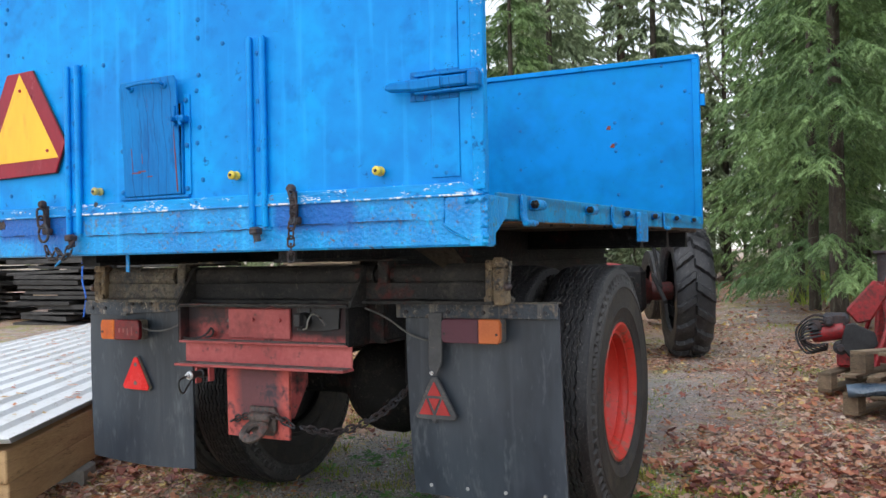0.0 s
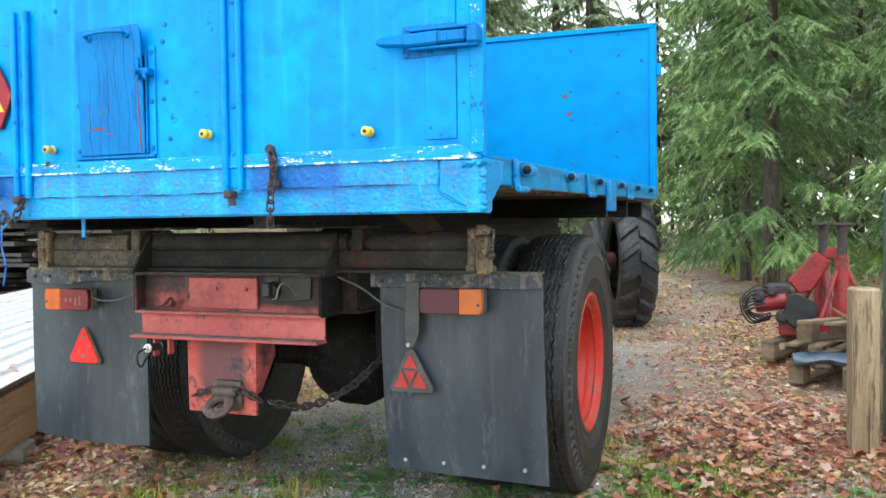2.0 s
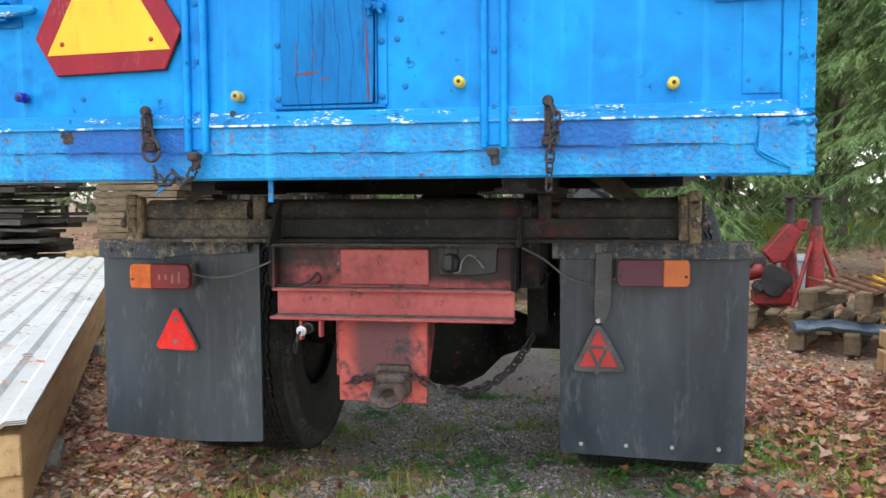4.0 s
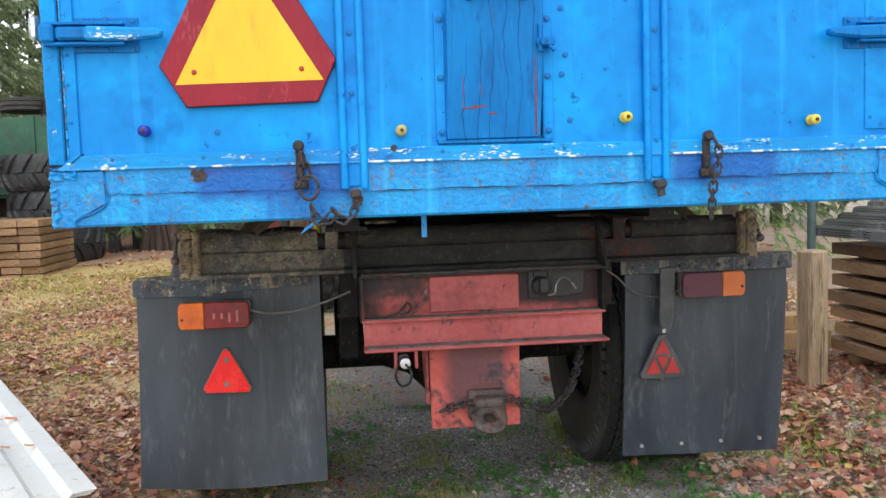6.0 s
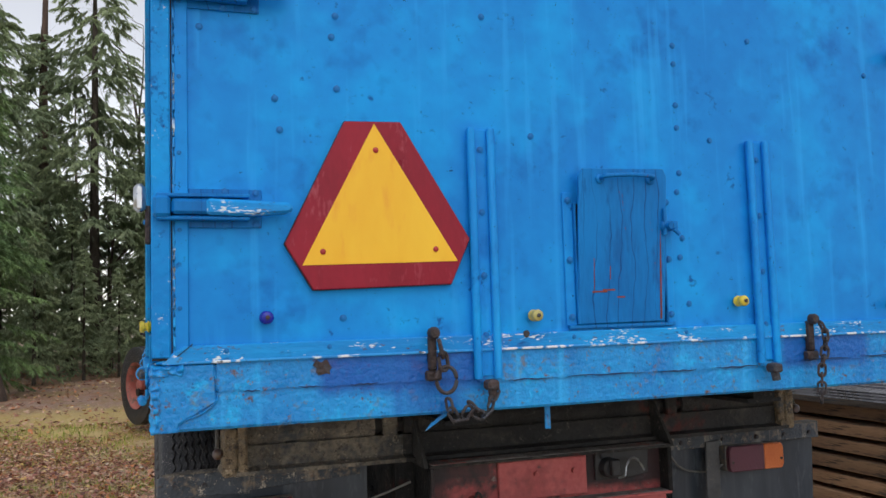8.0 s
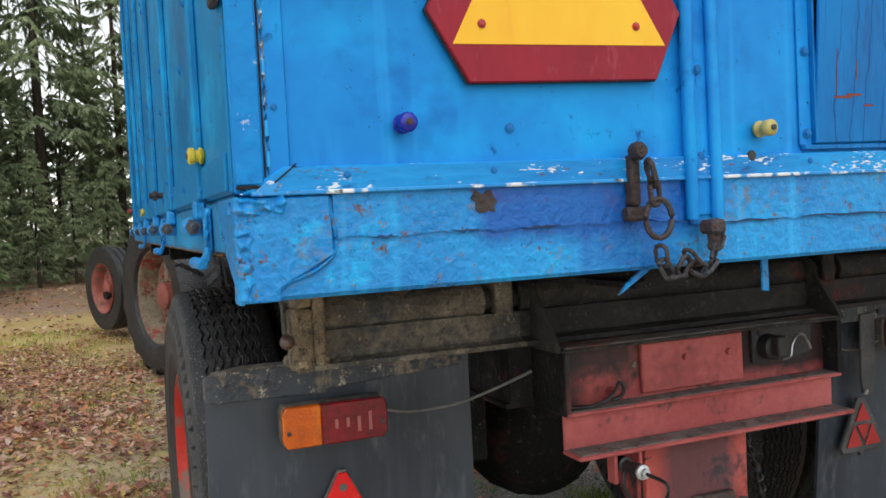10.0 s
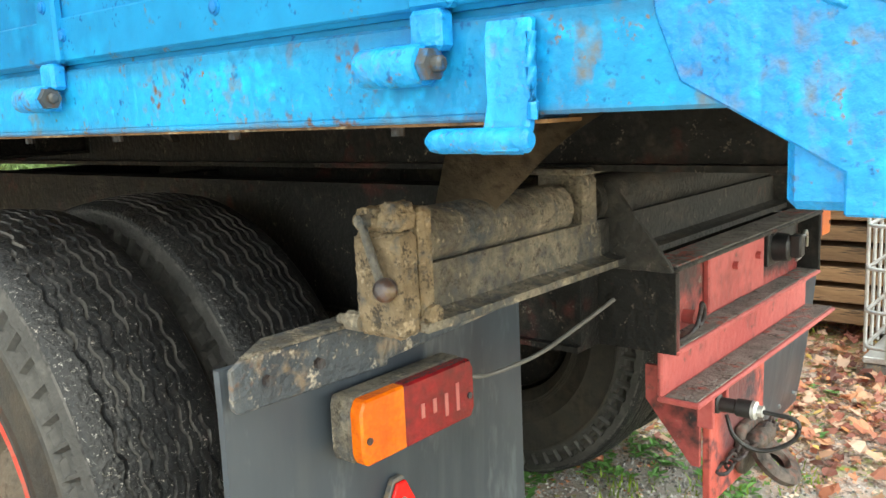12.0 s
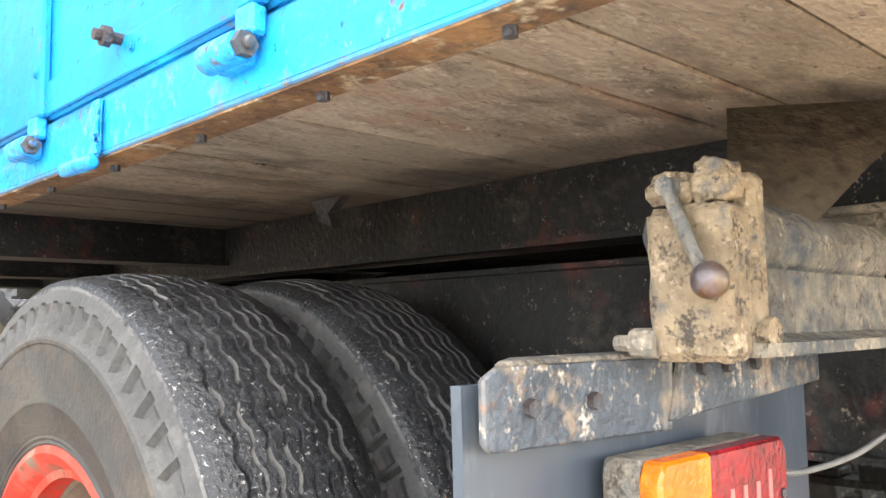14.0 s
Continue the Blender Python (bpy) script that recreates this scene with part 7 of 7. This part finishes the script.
def jack_stand(x, y, z, a):
    """Red foot with three legs, a rusty tube and a flat head."""
    p = thing("jack_stand", "red steel tripod stand with a rusty post and flat head", "stand", "stands beside the implement")
    b = bmesh.new()
    lathe(b, [(0.085, 0.0), (0.082, 0.02), (0.052, 0.50), (0.050, 0.64)], 12)
    part("body", b, MACHINE, p, "", 40)
    for dx, dy in ((-0.22, -0.10), (0.22, -0.06), (0.02, 0.22)):
        part("leg", rod(bmesh.new(), (dx, dy, 0), (dx * 0.18, dy * 0.18, 0.52), 0.017), MACHINE, p, "", 40)
    b = bmesh.new()
    rod(b, (0, 0, 0.60), (0, 0, 0.865), 0.036, n=12)
    box(b, -0.085, 0.085, -0.05, 0.05, 0.86, 0.885, 0.006)
    part("rusty_post", b, IRON, p, "rusty tube with a flat head", 40)
    p.matrix_basis = pose(x, y, z, 0, 0, a)


jack_stand(2.40, 5.02, 0.295, 10)
jack_stand(2.29, 5.42, 0.295, 75)
b = bmesh.new()
box(b, 2.26, 2.52, 5.62, 5.84, 0.285, 0.66, 0.02)
box(b, 2.25, 2.53, 5.61, 5.85, 0.60, 0.63, 0.006)
tagged(part("plastic_crate", b, surf("pale_plastic", (0.30, 0.36, 0.40), (0.42, 0.48, 0.52), 6, 0.5, 0.1, [((0.15, 0.15, 0.13), 8, 0.2, 1.0)])), "pale blue-grey plastic crate behind the stands", "crate")
b = bmesh.new()
tube(b, bend((2.02, 4.02, 0.30), (2.28, 4.02, 0.32), (2.5, 3.92, 0.31), (2.78, 3.78, 0.31), steps=8), 0.078, 10)
for v in b.verts:
    v.co.z = 0.235 + (v.co.z - 0.235) * 0.55 + 0.012 * noise.noise(v.co * 9)
tagged(part("tarpaulin", b, TARP, None, "", 60), "blue-grey folded tarpaulin between the pallets", "tarpaulin")
b = bmesh.new()
for k in range(6):
    rod(b, (2.42 + 0.08 * k, 3.80 + 0.04 * k, 0.525 + 0.010 * k), (2.32 + 0.12 * k, 4.85, 0.535 + 0.01 * k), 0.013, n=8)
tagged(part("iron_rods", b, surf("rust_brown", (0.13, 0.05, 0.025), (0.25, 0.11, 0.06), 9, 0.8, 0.4)), "rusty iron rods lying on the pallet", "rods")
b = bmesh.new()
box(b, 2.30, 2.75, 3.05, 3.18, 0.16, 0.28, 0.006)
box(b, 2.34, 2.75, 3.14, 3.28, 0.28, 0.38, 0.006)
tagged(part("timber_offcut", b, TIMBER), "pale timber offcuts beside the post", "timber")
b = bmesh.new()
box(b, 3.05, 3.30, 5.6, 5.8, 0.18, 0.48, 0.02)
rod(b, (3.12, 5.58, 0.48), (3.12, 5.58, 0.60), 0.02)
rod(b, (3.12, 5.58, 0.60), (3.26, 5.58, 0.60), 0.02)
tagged(part("yellow_box", b, surf("yellow_paint", (0.62, 0.36, 0.02), (0.75, 0.46, 0.03), 6, 0.5, 0.2, [((0.1, 0.07, 0.04), 9, 0.2, 0.8)])), "yellow painted machine part", "machine")

# ---- green wagon loaded with tyres ----
wagon = thing("green_wagon", "green board-sided wagon loaded with tyres", "wagon")
GX, GY = -6.75, 15.0
part("wagon_side", boxes((GX - 2.4, GX + 2.4, GY - 1.0, GY - 0.95, 1.40, 2.8), bevel=0.01), GREEN, wagon, "", 30)
part("wagon_end", boxes((GX + 2.35, GX + 2.4, GY - 0.95, GY + 1, 1.40, 2.8), bevel=0.01), GREEN, wagon, "", 30)
part("wagon_bed", boxes((GX - 2.4, GX + 2.4, GY - 0.95, GY + 1, 1.34, 1.42), bevel=0.01), GREEN, wagon, "", 30)
for k in range(7):
    part("stake", boxes((GX - 2.3 + k * 0.75, GX - 2.22 + k * 0.75, GY - 1.04, GY - 1.0, 1.3, 2.82), bevel=0.008), GREEN, wagon)
part("chassis", boxes((GX - 2.2, GX + 2.2, GY - 0.5, GY + 0.5, 1.0, 1.34), bevel=0.02), IRON, wagon)
part("axle_leg", boxes((GX + 1.9, GX + 2.1, GY - 0.9, GY - 0.7, 0.2, 1.34), bevel=0.02), IRON, wagon)
part("axle_leg", boxes((GX - 2.1, GX - 1.9, GY - 0.9, GY - 0.7, 0.2, 1.34), bevel=0.02), IRON, wagon)
big = tagged(part("scrap_tyre", lug_tyre(0.78, 0.60, 0.42, 16), RUBBER, None, "", 30), "old black lugged tyre lying in a pile", "tyre", "old tyres")
gz = ground_z(-5.5, 13.0)
big.matrix_basis = pose(-5.40, 13.0, gz + 0.30, 0, 90, 0)
copy_thing(big, pose(-5.34, 13.02, gz + 0.90, 0, 90, 25))
copy_thing(big, pose(-5.42, 12.98, gz + 1.50, 0, 90, 40))
copy_thing(big, pose(-5.6, 15.0, 1.80, 0, 90, 10))
copy_thing(big, pose(-5.65, 15.0, 2.40, 0, 90, 30))
copy_thing(big, pose(-5.35, 14.98, 2.92, 0, 90, 55))
road_t = tagged(part("worn_tyre", ribbed_tyre(0.52, 0.26, 0.28), RUBBER_DUSTY, None, "", 40), "worn grey tyre lying on the wagon load", "tyre", "old tyres")
road_t.matrix_basis = pose(-6.4, 15.0, 3.1, 0, 90, 0)
b = bmesh.new()
for k in range(5):
    rod(b, (-3.62 - 0.16 * k, 14.3 + 0.1 * (k % 2), 0.2), (-3.98 - 0.03 * k, 14.5, 1.75 - 0.08 * k), 0.11, 0.06, 8)
for v in b.verts:
    v.co += Vector((noise.noise(v.co * 3), noise.noise(v.co * 3 + Vector((7, 0, 0))), 0)) * 0.05
tagged(part("old_stump", b, surf("rotten_wood", (0.03, 0.022, 0.017), (0.09, 0.06, 0.045), 5, 0.9, 0.8, [((0.16, 0.13, 0.11), 9, 0.15, 0.9)], stretch=(3, 3, 0.7)), None, "", 50), "dark broken tree stump behind the trailer", "stump")
b = bmesh.new()
for k in range(6):
    rod(b, (-4.3 + 0.1 * k, 14.9 + 0.2 * k, 0.3), (-4.8 + 0.12 * k, 15.1, 1.1), 0.025)
    box(b, -4.6 + 0.1 * k, -4.5 + 0.1 * k, 14.9, 15.0, 0.3, 0.9, 0.01)
tagged(part("harrow_frame", b, IRON), "rusty iron harrow leaning by the wagon", "implement")

# ---- woods ----
def spruce(height, seed, needle_rows, fine):
    """Trunk with whorls of drooping limbs that carry flat sprays of needles."""
    r = random.Random(seed)
    trunk, crown_v, crown_f = bmesh.new(), [], []
    n, prev = 10, None
    for j in range(9):
        t = j / 8
        z, rad = t * height, 0.011 * height * (1 - t) ** 0.8 + 0.012
        ring = [trunk.verts.new((rad * math.cos(a) * (1 + 0.12 * noise.noise((a, z, seed))), rad * math.sin(a), z)) for a in (2 * math.pi * k / n for k in range(n))]
        if prev:
            for k in range(n):
                trunk.faces.new((prev[k], prev[(k + 1) % n], ring[(k + 1) % n], ring[k]))
        prev = ring
    z = height * 0.07
    while z < height * 0.985:
        t = z / height
        reach = (0.20 * height * (1 - t) ** 0.85 + 0.12) * (0.7 + 0.3 * min(1, t / 0.18))
        for k in range(r.randint(5, 8)):
            if t < 0.26 and r.random() < 0.55:
                continue
            a, L = r.uniform(0, 6.28), reach * r.uniform(0.7, 1.15)
            ca, sa = math.cos(a), math.sin(a)
            droop, lift = r.uniform(0.18, 0.34), r.uniform(-0.05, 0.18)
            pts = []
            m = max(3, int(L / (0.15 if fine else 0.32)))
            for i in range(m + 1):
                u = i / m
                pts.append(Vector((ca * L * u, sa * L * u, z + L * (lift * u - droop * u * u * 1.3 + 0.10 * u ** 4))))
            bare = 0.12 if t > 0.3 else 0.3
            for i in range(len(pts) - 1):
                p, q = pts[i], pts[i + 1]
                rr = 0.004 + 0.012 * (1 - i / m) * L / 3
                base = len(crown_v)
                # limb
                for w in (p, q):
                    crown_v.extend([(w.x - sa * rr, w.y + ca * rr, w.z), (w.x + sa * rr, w.y - ca * rr, w.z)])
                crown_f.append((base, base + 1, base + 3, base + 2))
                if i / m < bare:
                    continue
                for sidew in (-1, 1, 0):
                    if sidew == 0 and i < m - 1 and r.random() < 0.5:
                        continue
                    ln = (0.38 if fine else 0.62) * (1.15 - 0.6 * i / m) * min(1, L / 1.3 + 0.25) * r.uniform(0.7, 1.3)
                    ang = a + sidew * r.uniform(0.6, 1.1)
                    d = Vector((math.cos(ang), math.sin(ang), -r.uniform(0.2, 1.1) if sidew else -0.3)).normalized()
                    up = Vector((0, 0, 1))
                    side_d = d.cross(up).normalized()
                    nrm = side_d.cross(d)
                    p0 = p.lerp(q, r.random())
                    if not fine:
                        for e in range(needle_rows):
                            u = e / needle_rows
                            c = p0 + d * ln * u + Vector((0, 0, -0.12 * ln * u * u))
                            for sd in (-1, 1):
                                fl = (0.21 - 0.08 * u) * r.uniform(0.5, 1.3)
                                fd = (d * 0.8 + side_d * sd * r.uniform(0.3, 1.0) + Vector((0, 0, -r.uniform(0.1, 1.0)))).normalized()
                                fw = fd.cross(Vector((r.uniform(-1, 1), r.uniform(-1, 1), 0.6))).normalized() * r.uniform(0.021, 0.032)
                                b0 = len(crown_v)
                                crown_v.extend([tuple(c - fw), tuple(c + fw), tuple(c + fd * fl)])
                                crown_f.append((b0, b0 + 1, b0 + 2))
                        continue
                    # finger-like needled twigs, hanging on both sides
                    for e in range(needle_rows):
                        u = (e + r.random()) / needle_rows
                        c = p0 + d * ln * u + Vector((0, 0, -0.25 * ln * u * u))
                        for sd in (-1, 1):
                            fl = (0.115 - 0.05 * u) * r.uniform(0.5, 1.3)
                            fd = (d * 0.8 + side_d * sd * r.uniform(0.35, 1.0) + Vector((0, 0, -r.uniform(0.05, 0.85)))).normalized()
                            fw = fd.cross(Vector((r.uniform(-1, 1), r.uniform(-1, 1), 0.6))).normalized() * r.uniform(0.006, 0.0095)
                            b0 = len(crown_v)
                            crown_v.extend([tuple(c - fw), tuple(c + fw), tuple(c + fd * fl)])
                            crown_f.append((b0, b0 + 1, b0 + 2))
        z += height * r.uniform(0.014, 0.026) if fine else height * r.uniform(0.022, 0.04)
    return trunk, crown_v, crown_f


def make_spruce(height, seed, rows, fine, m, material, group, label):
    tr, cv, cf = spruce(height, seed, rows, fine)
    t = thing("spruce", label, "tree", group)
    part("trunk", tr, BARK, t, "", 60)
    me = bpy.data.meshes.new("crown")
    me.from_pydata(cv, [], cf)
    me.materials.append(material)
    new("crown", me).parent = t
    t.matrix_basis = m
    return t


near = make_spruce(9.0, 1, 19, True, pose(1.95, 9.7, 0.2), NEEDLE, "spruces beside the drive", "tall green spruce with drooping limbs")
near2 = make_spruce(8.0, 2, 19, True, pose(4.3, 7.8, 0.2), NEEDLE, "spruces beside the drive", "green spruce with drooping limbs")


def scaled(src, x, y, s, a):
    ob = copy_thing(src, pose(x, y, ground_z(x, y) - 0.05, 0, 0, a))
    ob.scale = (s, s, s)
    return ob


for x, y, s, a in ((1.6, 11.9, 0.8, 40), (1.3, 13.8, 1.1, 130), (4.6, 12.5, 1.2, 200), (-4.5, 15.2, 0.95, 75)):
    scaled(near if s != 1.1 else near2, x, y, s, a)
# far wood, its haze carried by the pale needle colour
far = make_spruce(12.0, 5, 12, False, pose(-2.55, 21.0, 0.5), NEEDLE_HAZED, "spruces of the far wood", "green spruce at the edge of the wood, paled for haze")
far2 = make_spruce(10.0, 6, 12, False, pose(-6.5, 22.0, 0.5), NEEDLE_HAZED, "spruces of the far wood", "green spruce at the edge of the wood, paled for haze")
rw = random.Random(31)
for k in range(17):
    x = -27 + k * 2.1 + rw.uniform(-0.8, 0.8)
    y = 22 + rw.uniform(-2, 5) + (0.12 * abs(x + 4))
    s, a = rw.uniform(0.8, 1.25), rw.uniform(0, 360)
    if not -5.8 < x < 0.4:
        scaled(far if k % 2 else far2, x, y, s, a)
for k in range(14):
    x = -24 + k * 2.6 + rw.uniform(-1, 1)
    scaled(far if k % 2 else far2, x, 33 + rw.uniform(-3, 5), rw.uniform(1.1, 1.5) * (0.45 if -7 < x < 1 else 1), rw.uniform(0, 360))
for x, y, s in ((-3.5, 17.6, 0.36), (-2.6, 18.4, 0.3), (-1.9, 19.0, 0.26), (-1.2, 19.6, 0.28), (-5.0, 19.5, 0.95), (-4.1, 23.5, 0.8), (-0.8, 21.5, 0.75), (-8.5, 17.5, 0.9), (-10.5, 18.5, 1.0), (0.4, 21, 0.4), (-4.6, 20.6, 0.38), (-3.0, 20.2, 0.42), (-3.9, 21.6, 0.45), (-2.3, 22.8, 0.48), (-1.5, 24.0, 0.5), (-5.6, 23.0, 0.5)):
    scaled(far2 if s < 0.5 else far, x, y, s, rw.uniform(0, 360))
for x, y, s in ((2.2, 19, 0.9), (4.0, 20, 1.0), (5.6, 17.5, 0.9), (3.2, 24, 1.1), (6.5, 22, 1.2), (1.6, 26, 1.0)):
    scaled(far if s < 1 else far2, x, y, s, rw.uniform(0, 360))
for k in range(3):
    x = 6 + k * 2.4
    scaled(far if k % 2 else far2, x, 14 + 6 * rw.random() - k * 1.2, rw.uniform(0.8, 1.2), rw.uniform(0, 360))
# unseen spruces added behind the camera, only to be reflected
for k in range(4):
    a = radians(-100 + k * 60)
    scaled(far if k % 2 else far2, 30 * math.sin(a) * (1 if k % 3 else 1.2), -26 * abs(math.cos(a)) - 6, rw.uniform(0.9, 1.3), rw.uniform(0, 360))


def bare_tree(height, seed, material):
    r = random.Random(seed)
    b = bmesh.new()
    def limb(p, d, L, rad, depth):
        pts = [p]
        for i in range(4):
            d = (d + Vector((r.uniform(-0.12, 0.12), r.uniform(-0.12, 0.12), 0.04))).normalized()
            pts.append(pts[-1] + d * L / 4)
        for i in range(4):
            rod(b, pts[i], pts[i + 1], rad * (1 - 0.2 * i), rad * (0.8 - 0.2 * i) + 0.002, 6 if depth == 0 else 4)
        if depth < 3:
            for k in range(9 if depth == 0 else 4):
                q = pts[r.randint(1 if depth else 2, 4)]
                nd = (d * 0.5 + Vector((r.uniform(-1, 1), r.uniform(-1, 1), r.uniform(-0.1, 0.7)))).normalized()
                limb(q, nd, L * r.uniform(0.25, 0.42), rad * 0.3, depth + 1)
    limb(Vector((0, 0, 0)), Vector((0.02, 0, 1)), height, 0.011 * height, 0)
    return b


pine = thing("pine", "tall pine with a reddish bare trunk", "tree", "pines of the wood")
b = bmesh.new()
for i in range(8):
    rod(b, (0.03 * math.sin(i), 0.02 * i, i * 1.7), (0.03 * math.sin(i + 1), 0.02 * (i + 1), i * 1.7 + 1.72), 0.16 - 0.014 * i, 0.146 - 0.014 * i, 10)
part("trunk", b, PINEBARK, pine, "", 60)
pine.matrix_basis = pose(-4.0, 23.5, 0.4)
for x, y in ((0.8, 27), (4.9, 18)):
    scaled(pine, x, y, rw.uniform(0.9, 1.1), rw.uniform(0, 360))
birch = tagged(part("bare_tree", bare_tree(9, 3, TWIG), TWIG, None, "", 0), "leafless grey birch at the wood's edge", "tree", "bare trees")
birch.matrix_basis = pose(-1.2, 24, 0.4)
for x, y, s in ((0.6, 20, 0.8), (-0.2, 28, 1.1), (1.6, 19, 0.6), (-4.6, 26, 1.0), (2.4, 25, 0.9), (5.5, 20, 0.8), (3.4, 17, 0.5), (-3.4, 24, 0.8), (-2.6, 26, 0.9), (-5.2, 30, 1.0), (-3.8, 31, 1.1), (-2.2, 22, 0.6), (-4.9, 21, 0.55), (0.2, 24, 0.9), (1.1, 30, 1.1)):
    scaled(birch, x, y, s, rw.uniform(0, 360))


def brush(count, seed):
    rng = random.Random(seed)
    verts, faces = [], []
    for _ in range(count):
        y = rng.uniform(13, 24)
        x = rng.uniform(1.2, 8)
        if abs(x - 1.0 + 0.06 * y) < 1.0:
            continue
        z, h = ground_z(x, y), rng.uniform(0.15, 0.6)
        for _ in range(10):
            a, l = rng.uniform(0, 6.28), rng.uniform(0.2, 0.6) * h
            w, n = 0.008, len(verts)
            bx, by = x + rng.gauss(0, 0.12), y + rng.gauss(0, 0.12)
            verts += [(bx - w, by, z), (bx + w, by, z), (bx + l * math.cos(a), by + l * math.sin(a), z + h * rng.uniform(0.6, 1.1))]
            faces.append((n, n + 1, n + 2))
    stuff("undergrowth", verts, faces, GRASS, "yellowed grass and low undergrowth along the wood", "undergrowth")


brush(700, 2)
